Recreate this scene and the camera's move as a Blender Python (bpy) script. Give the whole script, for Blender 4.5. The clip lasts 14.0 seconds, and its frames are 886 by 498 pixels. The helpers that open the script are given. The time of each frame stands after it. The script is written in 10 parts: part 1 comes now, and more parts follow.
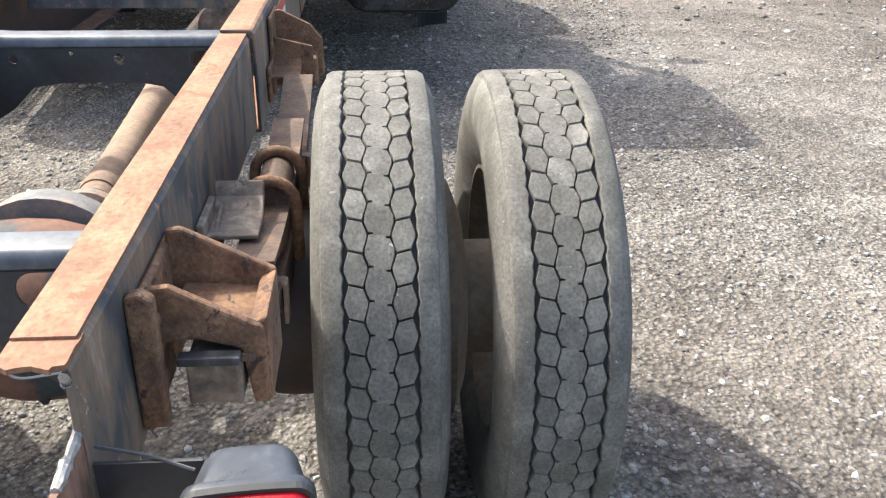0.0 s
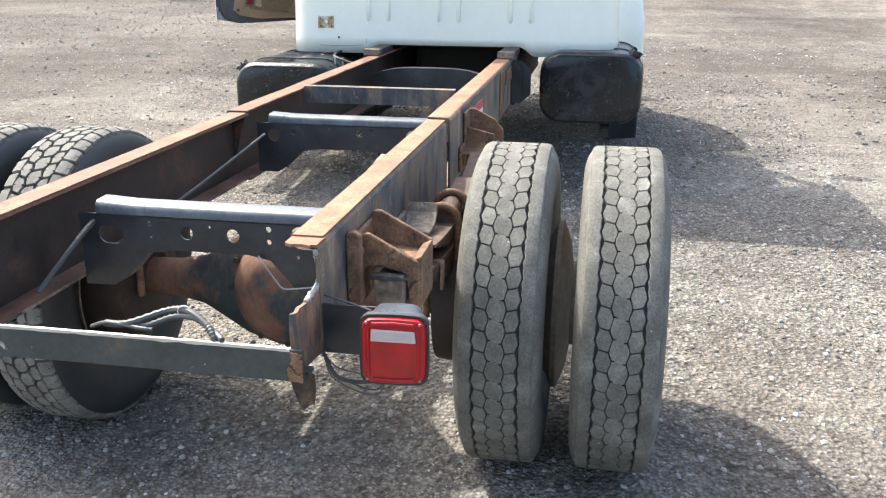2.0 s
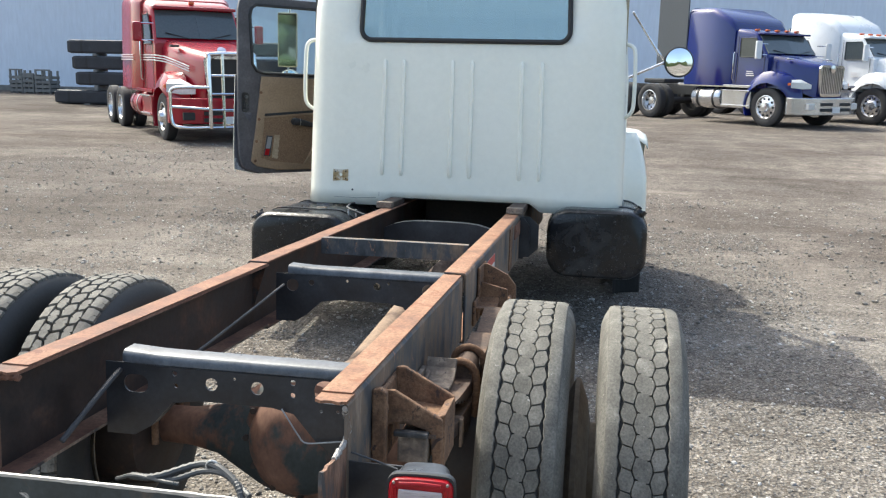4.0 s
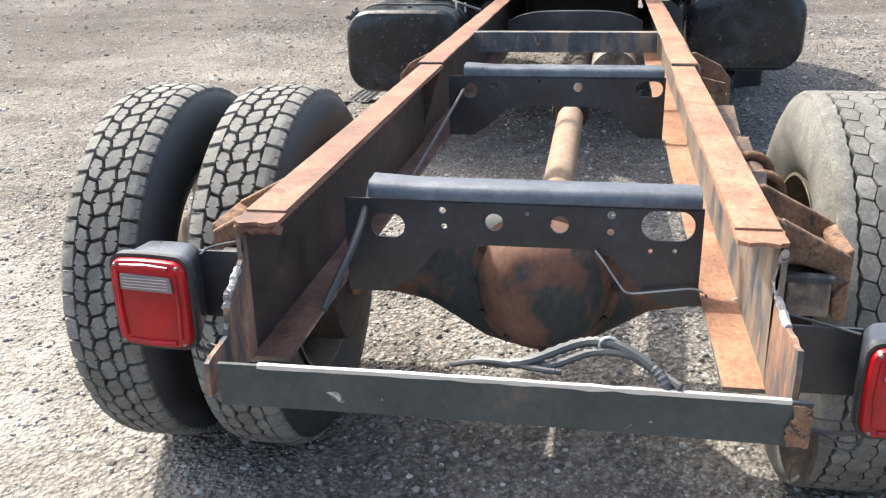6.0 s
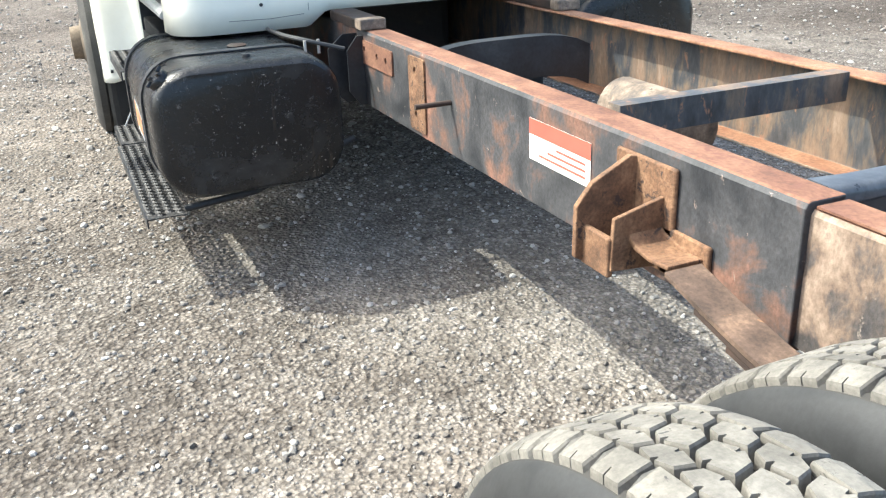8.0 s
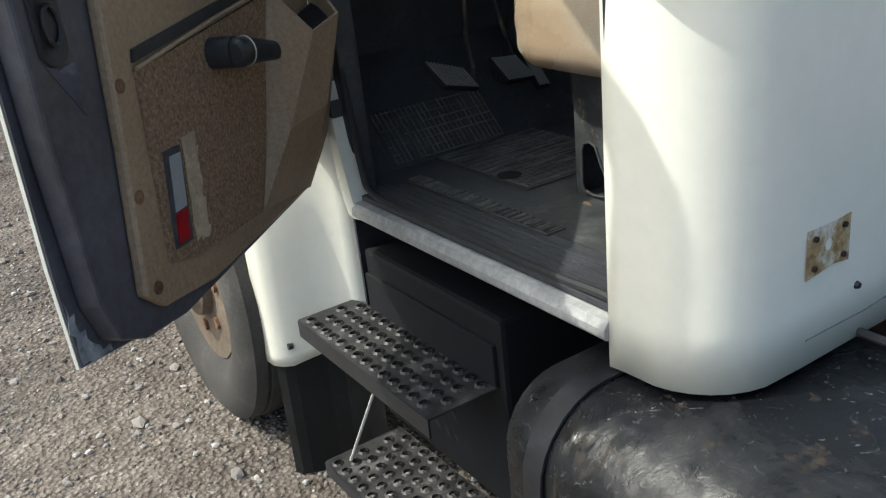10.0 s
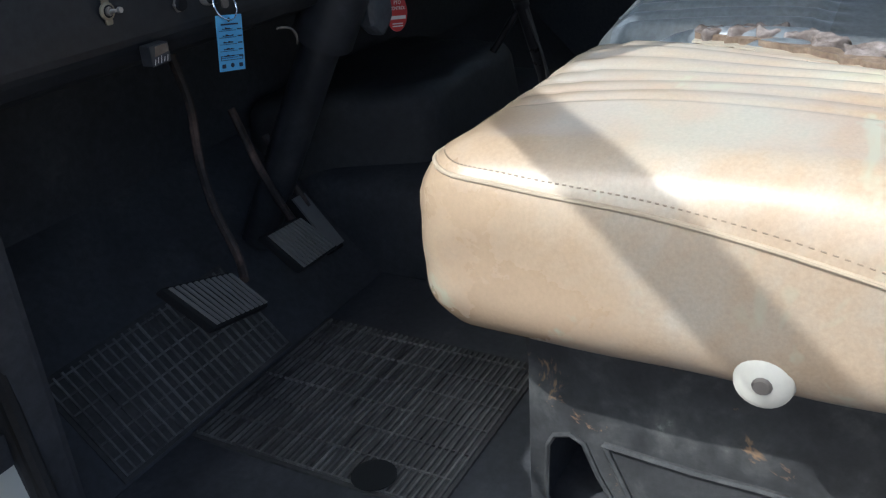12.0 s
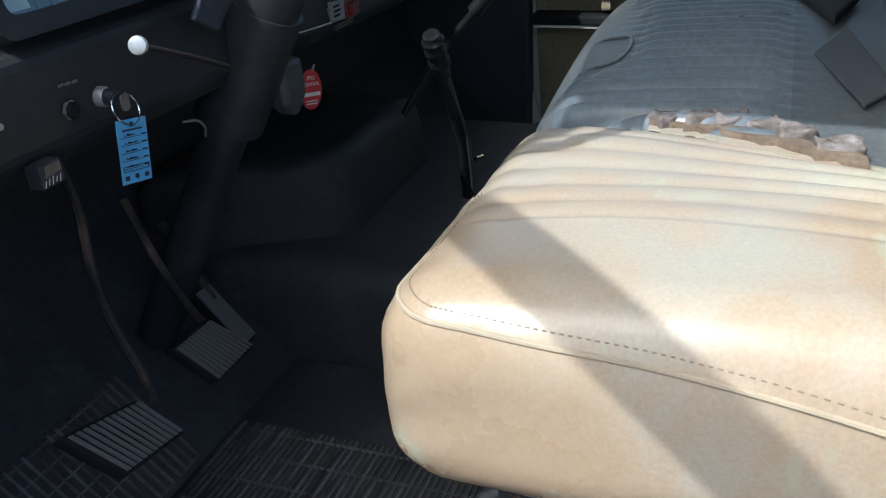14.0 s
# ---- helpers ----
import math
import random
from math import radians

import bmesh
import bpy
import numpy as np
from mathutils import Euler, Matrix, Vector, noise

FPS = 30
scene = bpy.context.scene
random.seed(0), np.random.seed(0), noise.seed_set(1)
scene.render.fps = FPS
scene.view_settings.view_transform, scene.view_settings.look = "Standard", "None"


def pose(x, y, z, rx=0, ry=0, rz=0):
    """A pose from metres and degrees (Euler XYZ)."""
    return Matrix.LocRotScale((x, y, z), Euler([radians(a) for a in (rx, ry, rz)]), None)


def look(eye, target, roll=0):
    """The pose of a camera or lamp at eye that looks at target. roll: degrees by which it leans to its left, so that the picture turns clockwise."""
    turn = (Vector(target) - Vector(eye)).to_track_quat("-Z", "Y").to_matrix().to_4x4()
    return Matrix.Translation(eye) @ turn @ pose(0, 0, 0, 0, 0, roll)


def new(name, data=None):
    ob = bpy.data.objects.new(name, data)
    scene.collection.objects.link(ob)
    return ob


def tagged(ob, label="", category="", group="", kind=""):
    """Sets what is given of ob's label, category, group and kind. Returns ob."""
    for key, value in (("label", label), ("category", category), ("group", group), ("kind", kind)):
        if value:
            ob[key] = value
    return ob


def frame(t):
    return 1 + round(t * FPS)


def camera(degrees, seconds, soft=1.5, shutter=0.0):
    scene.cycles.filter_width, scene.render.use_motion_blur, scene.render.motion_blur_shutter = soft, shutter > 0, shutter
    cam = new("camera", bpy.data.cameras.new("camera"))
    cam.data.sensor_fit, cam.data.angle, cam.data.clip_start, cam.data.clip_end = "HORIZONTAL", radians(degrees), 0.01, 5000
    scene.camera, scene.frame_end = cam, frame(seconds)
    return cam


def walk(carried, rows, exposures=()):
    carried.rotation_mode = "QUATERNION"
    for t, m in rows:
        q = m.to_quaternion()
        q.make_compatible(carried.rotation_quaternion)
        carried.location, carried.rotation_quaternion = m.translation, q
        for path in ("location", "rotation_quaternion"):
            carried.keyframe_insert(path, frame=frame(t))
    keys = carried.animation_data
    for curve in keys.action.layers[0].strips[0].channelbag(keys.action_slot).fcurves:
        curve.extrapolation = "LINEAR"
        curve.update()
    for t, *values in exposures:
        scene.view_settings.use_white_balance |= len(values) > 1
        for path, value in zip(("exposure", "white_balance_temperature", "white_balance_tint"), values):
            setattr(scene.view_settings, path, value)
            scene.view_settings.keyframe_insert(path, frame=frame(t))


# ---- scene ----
cam = camera(53.0, 14.0, soft=1.2, shutter=0.0)
# the truck leans nose down on level ground: its frame against the world
TILT = Matrix.Translation((0, 0, 0.03)) @ Matrix.Rotation(radians(-3.15), 4, "X")
PATH = [
    (0, (0.746, -0.794, 1.509), (0.896, 1.002, 0.643), 0.7),
    (0.5, (0.835, -1.074, 1.533), (0.801, 0.765, 0.748), 1.2),
    (1, (0.985, -1.301, 1.548), (0.82, 0.552, 0.814), 0.9),
    (1.5, (1.071, -1.519, 1.552), (0.806, 0.327, 0.831), 1.0),
    (2, (1.002, -1.707, 1.577), (0.667, 0.165, 0.96), 0.3),
    (2.5, (0.978, -1.759, 1.607), (0.61, 0.152, 1.147), 0.3),
    (3, (0.975, -1.774, 1.621), (0.619, 0.166, 1.288), 0.9),
    (3.2, (0.968, -1.774, 1.624), (0.62, 0.174, 1.332), 1.3),
    (5.3, (0.67, -1.606, 1.552), (0.323, 0.318, 1.133), 1.7),
    (5.5, (0.56, -1.526, 1.528), (0.184, 0.359, 0.977), 0.2),
    (6, (0.148, -1.284, 1.469), (-0.187, 0.555, 0.76), -1.2),
    (6.5, (-0.315, -0.991, 1.451), (-0.45, 0.873, 0.74), -1.5),
    (6.8, (-0.57, -0.699, 1.417), (-0.591, 1.163, 0.686), -2.1),
    (7, (-0.736, -0.532, 1.443), (-0.679, 1.331, 0.717), -3.5),
    (7.2, (-0.923, -0.381, 1.467), (-0.728, 1.468, 0.729), -3.0),
    (9.3, (-1.926, 2.461, 1.615), (-0.825, 3.942, 0.833), -4.8),
    (9.5, (-1.948, 2.707, 1.65), (-0.874, 4.211, 0.880), -5.2),
    (10, (-1.955, 3.311, 1.771), (-0.988, 4.884, 1.003), -6.6),
    (10.5, (-1.798, 3.78, 1.788), (-0.943, 5.427, 1.044), -7.1),
    (11, (-1.657, 4.096, 1.797), (-0.612, 5.625, 1.042), -6.9),
    (11.5, (-1.534, 4.322, 1.802), (-0.147, 5.479, 0.944), -5.5),
    (12, (-1.451, 4.403, 1.848), (0.098, 5.307, 0.963), -4.7),
    (12.5, (-1.41, 4.462, 1.886), (0.245, 5.251, 1.087), -4.5),
    (13, (-1.413, 4.488, 1.911), (0.292, 5.21, 1.154), -3.7),
    (13.5, (-1.401, 4.522, 1.924), (0.297, 5.205, 1.117), -3.5),
    (14, (-1.347, 4.538, 1.903), (0.33, 5.182, 1.024), -3.5),
]
EXPOSURES = [(0.0, 1.79, 6500, 5), (1.5, 1.94, 6450, 4), (2.0, 1.95, 6450, 3), (2.5, 1.77, 6450, 1), (3.0, 1.52, 6450, 1), (3.2, 1.49, 6450, 1), (5.3, 1.35, 6550, 4), (5.5, 1.35, 6550, 4), (6.0, 1.9, 6450, 5), (7.2, 1.94, 6350, 2), (9.3, 1.65, 6200, 0), (9.5, 1.57, 6200, 0), (10.0, 0.77, 6350, 2), (10.5, 0.59, 6400, 5), (11.0, 1.75, 6450, 11), (11.5, 1.49, 5950, 8), (12.0, 1.02, 5750, 7), (13.0, 0.87, 5600, 6), (14.0, 1.05, 5700, 5)]
walk(cam, [(t, TILT @ look(eye, target, roll)) for t, eye, target, roll in PATH], EXPOSURES)

# ---- world and sun ----
to_sun = Vector((-0.68, 0.485, 1.0)).normalized()
world = bpy.data.worlds.new("world")
scene.world = world
world.use_nodes = True
wn = world.node_tree
sky = wn.nodes.new("ShaderNodeTexSky")
sky.sky_type, sky.sun_disc = "NISHITA", False
sky.sun_elevation = math.asin(to_sun.z)
sky.sun_rotation = math.atan2(to_sun.x, to_sun.y)
sky.air_density, sky.dust_density, sky.ozone_density = 0.9, 4.5, 0.4
wn.nodes["Background"].inputs["Strength"].default_value = 0.15
wn.links.new(sky.outputs[0], wn.nodes["Background"].inputs["Color"])
sun = new("sun", bpy.data.lights.new("sun", "SUN"))
sun.data.energy, sun.data.angle, sun.data.color = 2.0, radians(0.55), (1.0, 0.955, 0.895)
sun.matrix_world = look(to_sun * 30, (0, 0, 0))


# ---- materials ----
def shader(name):
    m = bpy.data.materials.new(name)
    m.use_nodes = True
    return m, m.node_tree.nodes, m.node_tree.links, m.node_tree.nodes["Principled BSDF"]


def noise_node(n, l, scale, detail=6.0, rough=0.6, vector=None, distortion=0.0):
    t = n.new("ShaderNodeTexNoise")
    t.inputs["Scale"].default_value, t.inputs["Detail"].default_value = scale, detail
    t.inputs["Roughness"].default_value, t.inputs["Distortion"].default_value = rough, distortion
    if vector:
        l.new(vector, t.inputs["Vector"])
    return t.outputs["Fac"]


def ramp(n, l, fac, stops):
    r = n.new("ShaderNodeValToRGB")
    while len(r.color_ramp.elements) < len(stops):
        r.color_ramp.elements.new(0.5)
    for e, (p, c) in zip(r.color_ramp.elements, stops):
        e.position, e.color = p, (*c, 1) if len(c) == 3 else c
    l.new(fac, r.inputs["Fac"])
    return r.outputs["Color"]


def mixed(n, l, fac, a, b, mode="MIX"):
    x = n.new("ShaderNodeMix")
    x.data_type, x.blend_type = "RGBA", mode
    if isinstance(fac, float):
        x.inputs[0].default_value = fac
    else:
        l.new(fac, x.inputs[0])
    for s, v in ((6, a), (7, b)):
        if isinstance(v, tuple):
            x.inputs[s].default_value = (*v, 1)
        else:
            l.new(v, x.inputs[s])
    return x.outputs[2]


def coords(n, l, stretch=(1, 1, 1), shift=True):
    """Object coordinates, shifted by a random amount for each object."""
    tc, mp = n.new("ShaderNodeTexCoord"), n.new("ShaderNodeMapping")
    mp.inputs["Scale"].default_value = stretch
    l.new(tc.outputs["Object"], mp.inputs["Vector"])
    if shift:
        info, mul = n.new("ShaderNodeObjectInfo"), n.new("ShaderNodeMath")
        mul.operation = "MULTIPLY"
        mul.inputs[1].default_value = 13.0
        l.new(info.outputs["Random"], mul.inputs[0])
        l.new(mul.outputs[0], mp.inputs["Location"])
    return mp.outputs["Vector"]


def bumped(n, l, b, height, strength, distance):
    k = n.new("ShaderNodeBump")
    k.inputs["Strength"].default_value, k.inputs["Distance"].default_value = strength, distance
    l.new(height, k.inputs["Height"])
    l.new(k.outputs[0], b.inputs["Normal"])


def surface(name, stops, scale=8.0, rough=(0.5, 0.7), metal=0.0, bump=0.3, grain=60.0, stretch=(1, 1, 1), spots=None, spot_scale=30.0, spot_at=0.62, depth=0.002, coat=0.0, grit=0.55):
    """A worn surface: a colour ramp over broad noise, grain over that, specks or stains of a second colour, uneven gloss and relief."""
    m, n, l, b = shader(name)
    v = coords(n, l, stretch)
    broad, fine = noise_node(n, l, scale, 7, 0.62, v, 0.3), noise_node(n, l, grain, 4, 0.65, v)
    colour = ramp(n, l, broad, stops)
    colour = mixed(n, l, grit, colour, ramp(n, l, fine, [(0.3, (0.55, 0.55, 0.55)), (0.7, (1.3, 1.3, 1.3))]), "MULTIPLY")
    if spots:
        s = noise_node(n, l, spot_scale, 5, 0.7, v, 0.6)
        colour = mixed(n, l, ramp(n, l, s, [(spot_at, (0, 0, 0)), (spot_at + 0.05, (1, 1, 1))]), colour, spots)
    l.new(colour, b.inputs["Base Color"])
    l.new(ramp(n, l, broad, [(0.3, (rough[0],) * 3), (0.7, (rough[1],) * 3)]), b.inputs["Roughness"])
    b.inputs["Metallic"].default_value = metal
    b.inputs["Coat Weight"].default_value = coat
    b.inputs["Coat Roughness"].default_value = 0.08
    both = n.new("ShaderNodeMath")
    both.operation = "MULTIPLY_ADD"
    both.inputs[1].default_value = 0.35
    l.new(fine, both.inputs[0])
    l.new(broad, both.inputs[2])
    bumped(n, l, b, both.outputs[0], bump, depth)
    return m


def gravel():
    """Crushed stone: cells of three sizes with their own colours, dust between them and broad pale and dark patches."""
    m, n, l, b = shader("gravel")
    tc = n.new("ShaderNodeTexCoord")
    at = tc.outputs["Object"]
    heights, colours = [], []
    for scale in (28.0, 60.0, 130.0):
        v = n.new("ShaderNodeTexVoronoi")
        v.inputs["Scale"].default_value = scale
        v.inputs["Randomness"].default_value = 1.0
        warp = n.new("ShaderNodeVectorMath")
        warp.operation = "ADD"
        t = n.new("ShaderNodeTexNoise")
        t.inputs["Scale"].default_value = scale * 0.8
        l.new(at, t.inputs["Vector"])
        sc = n.new("ShaderNodeVectorMath")
        sc.operation = "SCALE"
        sc.inputs["Scale"].default_value = 0.6 / scale
        l.new(t.outputs["Color"], sc.inputs[0])
        l.new(at, warp.inputs[0])
        l.new(sc.outputs[0], warp.inputs[1])
        l.new(warp.outputs[0], v.inputs["Vector"])
        heights.append(v.outputs["Distance"])
        bw = n.new("ShaderNodeRGBToBW")
        l.new(v.outputs["Color"], bw.inputs[0])
        colours.append(bw.outputs[0])
    tone = lambda c: ramp(n, l, c, [(0.12, (0.115, 0.103, 0.094)), (0.40, (0.20, 0.187, 0.173)), (0.68, (0.285, 0.270, 0.250)), (0.92, (0.47, 0.452, 0.425))])
    pick = noise_node(n, l, 9.0, 5, 0.7, at)
    colour = mixed(n, l, ramp(n, l, pick, [(0.42, (0, 0, 0)), (0.58, (1, 1, 1))]), tone(colours[1]), tone(colours[2]))
    colour = mixed(n, l, ramp(n, l, noise_node(n, l, 14.0, 4, 0.7, at), [(0.55, (0, 0, 0)), (0.63, (1, 1, 1))]), colour, tone(colours[0]))
    gaps = ramp(n, l, heights[1], [(0.25, (1.06, 1.06, 1.06)), (0.7, (0.58, 0.56, 0.54))])
    colour = mixed(n, l, 0.8, colour, gaps, "MULTIPLY")
    dust = noise_node(n, l, 0.5, 7, 0.66, at, 0.5)
    colour = mixed(n, l, ramp(n, l, dust, [(0.47, (0.0, 0.0, 0.0)), (0.70, (0.6, 0.6, 0.6))]), colour, (0.40, 0.376, 0.343))
    # wheel tracks: long streaks across the yard
    mp = n.new("ShaderNodeMapping")
    mp.inputs["Scale"].default_value = (0.07, 0.9, 1.0)
    mp.inputs["Rotation"].default_value = (0, 0, 0.12)
    l.new(at, mp.inputs["Vector"])
    tracks = noise_node(n, l, 1.0, 6, 0.62, mp.outputs["Vector"], 0.6)
    colour = mixed(n, l, 0.85, colour, ramp(n, l, tracks, [(0.32, (0.66, 0.62, 0.58)), (0.5, (0.95, 0.94, 0.92)), (0.70, (1.25, 1.22, 1.18))]), "MULTIPLY")
    fields = noise_node(n, l, 0.22, 5, 0.6, at, 0.5)
    colour = mixed(n, l, 0.9, colour, ramp(n, l, fields, [(0.36, (0.64, 0.61, 0.59)), (0.5, (0.92, 0.91, 0.90)), (0.64, (1.16, 1.15, 1.14))]), "MULTIPLY")
    clumps = noise_node(n, l, 2.6, 8, 0.72, at, 0.3)
    colour = mixed(n, l, 0.8, colour, ramp(n, l, clumps, [(0.34, (0.68, 0.66, 0.64)), (0.66, (1.22, 1.21, 1.2))]), "MULTIPLY")
    # browner, finer dirt takes over from the pale stone towards the parked tractors
    axes, reach = n.new("ShaderNodeSeparateXYZ"), n.new("ShaderNodeMath")
    reach.operation = "MULTIPLY_ADD"
    reach.inputs[1].default_value = 3.0
    l.new(at, axes.inputs[0])
    l.new(noise_node(n, l, 0.45, 6, 0.65, at, 0.4), reach.inputs[0])
    l.new(axes.outputs["Y"], reach.inputs[2])
    span = n.new("ShaderNodeMapRange")
    span.inputs["From Min"].default_value, span.inputs["From Max"].default_value = 3.5, 9.5
    l.new(reach.outputs[0], span.inputs["Value"])
    colour = mixed(n, l, span.outputs[0], colour, mixed(n, l, 1.0, colour, (0.66, 0.635, 0.63), "MULTIPLY"))
    # darker stone on the driver's side of the yard
    flank = n.new("ShaderNodeMath")
    flank.operation = "MULTIPLY_ADD"
    flank.inputs[1].default_value = 2.2
    l.new(noise_node(n, l, 0.6, 6, 0.65, at, 0.4), flank.inputs[0])
    l.new(axes.outputs["X"], flank.inputs[2])
    side = n.new("ShaderNodeMapRange")
    side.inputs["From Min"].default_value, side.inputs["From Max"].default_value = 1.3, -0.9
    l.new(flank.outputs[0], side.inputs["Value"])
    colour = mixed(n, l, side.outputs[0], colour, mixed(n, l, 1.0, colour, (0.89, 0.885, 0.88), "MULTIPLY"))
    grit = noise_node(n, l, 15.0, 6, 0.75, at, 0.2)
    colour = mixed(n, l, 0.8, colour, ramp(n, l, grit, [(0.36, (0.70, 0.69, 0.68)), (0.5, (0.98, 0.98, 0.98)), (0.64, (1.28, 1.28, 1.28))]), "MULTIPLY")
    l.new(colour, b.inputs["Base Color"])
    b.inputs["Roughness"].default_value = 0.95
    b.inputs["Specular IOR Level"].default_value = 0.2
    add = n.new("ShaderNodeMath")
    add.operation = "ADD"
    l.new(heights[0], add.inputs[0])
    l.new(heights[1], add.inputs[1])
    bumped(n, l, b, add.outputs[0], 0.9, 0.012)
    return m


def plain(name, colour, rough=0.5, metal=0.0, coat=0.0):
    m, n, l, b = shader(name)
    v = coords(n, l)
    f = noise_node(n, l, 22.0, 6, 0.65, v)
    l.new(mixed(n, l, 0.5, colour, ramp(n, l, f, [(0.3, (0.72, 0.72, 0.72)), (0.7, (1.18, 1.18, 1.18))]), "MULTIPLY"), b.inputs["Base Color"])
    l.new(ramp(n, l, f, [(0.25, (max(rough - 0.08, 0.02),) * 3), (0.75, (min(rough + 0.1, 1),) * 3)]), b.inputs["Roughness"])
    b.inputs["Metallic"].default_value, b.inputs["Coat Weight"].default_value = metal, coat
    return m


def glass(name, tint=(0.9, 0.95, 0.95), rough=0.02):
    m, n, l, b = shader(name)
    b.inputs["Base Color"].default_value = (*tint, 1)
    b.inputs["Transmission Weight"].default_value, b.inputs["Roughness"].default_value, b.inputs["IOR"].default_value = 1.0, rough, 1.45
    return m


def lens_red(name, colour):
    m, n, l, b = shader(name)
    v = coords(n, l)
    f = noise_node(n, l, 18.0, 5, 0.6, v)
    l.new(mixed(n, l, ramp(n, l, f, [(0.42, (0, 0, 0)), (0.70, (0.8, 0.8, 0.8))]), colour, tuple(c * 0.38 + 0.004 for c in colour)), b.inputs["Base Color"])
    b.inputs["Roughness"].default_value, b.inputs["Coat Weight"].default_value = 0.30, 0.15
    b.inputs["Specular IOR Level"].default_value = 0.3
    b.inputs["Subsurface Weight"].default_value, b.inputs["Subsurface Radius"].default_value = 0.2, (0.01, 0.002, 0.002)
    return m


def tank_paint():
    """Black gloss paint, dusty in patches, streaked down its sides and full of small bright chips."""
    m, n, l, b = shader("chipped_black_tank_paint")
    v, drip = coords(n, l, shift=False), coords(n, l, (9.0, 9.0, 1.2), False)
    dust = noise_node(n, l, 4.0, 8, 0.68, v, 0.6)
    runs = noise_node(n, l, 2.2, 6, 0.6, drip, 0.2)
    chips = noise_node(n, l, 95.0, 2, 0.5, v)
    where = noise_node(n, l, 5.0, 4, 0.6, v, 0.3)
    scuff = noise_node(n, l, 26.0, 6, 0.75, v, 2.0)
    colour = ramp(n, l, dust, [(0.34, (0.006, 0.007, 0.009)), (0.52, (0.010, 0.011, 0.013)), (0.64, (0.028, 0.029, 0.031)), (0.78, (0.075, 0.075, 0.074))])
    colour = mixed(n, l, ramp(n, l, runs, [(0.59, (0, 0, 0)), (0.74, (0.45, 0.45, 0.45))]), colour, (0.10, 0.074, 0.050))
    worn = mixed(n, l, ramp(n, l, where, [(0.55, (0, 0, 0)), (0.65, (1, 1, 1))]), (0.0, 0.0, 0.0), ramp(n, l, chips, [(0.685, (0, 0, 0)), (0.72, (1, 1, 1))]))
    colour = mixed(n, l, worn, colour, (0.34, 0.32, 0.29))
    colour = mixed(n, l, ramp(n, l, scuff, [(0.60, (0, 0, 0)), (0.70, (0.8, 0.8, 0.8))]), colour, (0.17, 0.17, 0.175))
    l.new(colour, b.inputs["Base Color"])
    l.new(ramp(n, l, dust, [(0.35, (0.12, 0.12, 0.12)), (0.7, (0.42, 0.42, 0.42))]), b.inputs["Roughness"])
    b.inputs["Specular IOR Level"].default_value = 0.45
    bumped(n, l, b, scuff, 0.4, 0.004)
    return m


GRAVEL = gravel()
RUST_TOP = surface("orange_rust", [(0.30, (0.13, 0.060, 0.035)), (0.43, (0.215, 0.104, 0.059)), (0.56, (0.275, 0.145, 0.085)), (0.75, (0.35, 0.215, 0.140))], 9.0, (0.7, 0.9), 0.0, 0.5, 110.0, (1, 0.7, 1), (0.20, 0.085, 0.045), 14.0, 0.575, 0.004, 0.0, 0.85)
RUST_PAINT = surface("flaking_blue_black_paint_over_rust", [(0.30, (0.026, 0.029, 0.034)), (0.43, (0.066, 0.070, 0.076)), (0.49, (0.135, 0.108, 0.086)), (0.60, (0.21, 0.145, 0.100)), (0.8, (0.36, 0.285, 0.22))], 9.0, (0.45, 0.85), 0.0, 0.4, 90.0, (1, 1.3, 0.45), (0.25, 0.137, 0.088), 21.0, 0.60)
RUST_LEFT = surface("red_brown_rust", [(0.30, (0.075, 0.034, 0.023)), (0.43, (0.155, 0.071, 0.044)), (0.56, (0.22, 0.108, 0.066)), (0.75, (0.30, 0.178, 0.118))], 10.0, (0.7, 0.9), 0.0, 0.5, 110.0, (1, 0.7, 1), (0.15, 0.066, 0.045), 15.0, 0.59, 0.003, 0.0, 0.7)
AXLE_PAINT = surface("blotched_axle_paint", [(0.3, (0.022, 0.028, 0.028)), (0.46, (0.04, 0.048, 0.048)), (0.52, (0.15, 0.075, 0.05)), (0.66, (0.22, 0.115, 0.075)), (0.85, (0.34, 0.22, 0.15))], 4.0, (0.6, 0.85), 0.0, 0.3, 60.0, (1, 1, 0.6))
LOOM_GREY = plain("grey_loom_plastic", (0.062, 0.062, 0.062), 0.55)
RUST_CAST = surface("brown_cast_rust", [(0.25, (0.07, 0.036, 0.020)), (0.5, (0.18, 0.096, 0.052)), (0.7, (0.29, 0.168, 0.096)), (0.85, (0.39, 0.255, 0.155))], 17.0, (0.75, 0.95), 0.0, 1.0, 130.0, (1, 1, 1), (0.05, 0.032, 0.026), 22.0, 0.58, 0.005, 0.0, 0.85)
BLACK_STEEL = surface("black_painted_steel", [(0.3, (0.012, 0.013, 0.016)), (0.6, (0.030, 0.032, 0.037)), (0.85, (0.075, 0.073, 0.070))], 7.0, (0.28, 0.55), 0.0, 0.25, 80.0, (1, 1, 1), (0.13, 0.10, 0.08), 30.0, 0.68, 0.002)
TANK_PAINT = tank_paint()
UNDERBODY = surface("grimy_underbody", [(0.3, (0.010, 0.010, 0.011)), (0.6, (0.026, 0.023, 0.021)), (0.85, (0.08, 0.055, 0.04))], 7.0, (0.6, 0.9), 0.0, 0.5, 50.0)
# dark rust, deepened to carry the shade inside the left rail too
RUST_AND_SHADE = surface("dark_rust_and_shade", [(0.3, (0.016, 0.012, 0.011)), (0.55, (0.045, 0.028, 0.021)), (0.78, (0.13, 0.068, 0.042))], 6.0, (0.55, 0.9), 0.0, 0.5, 60.0)
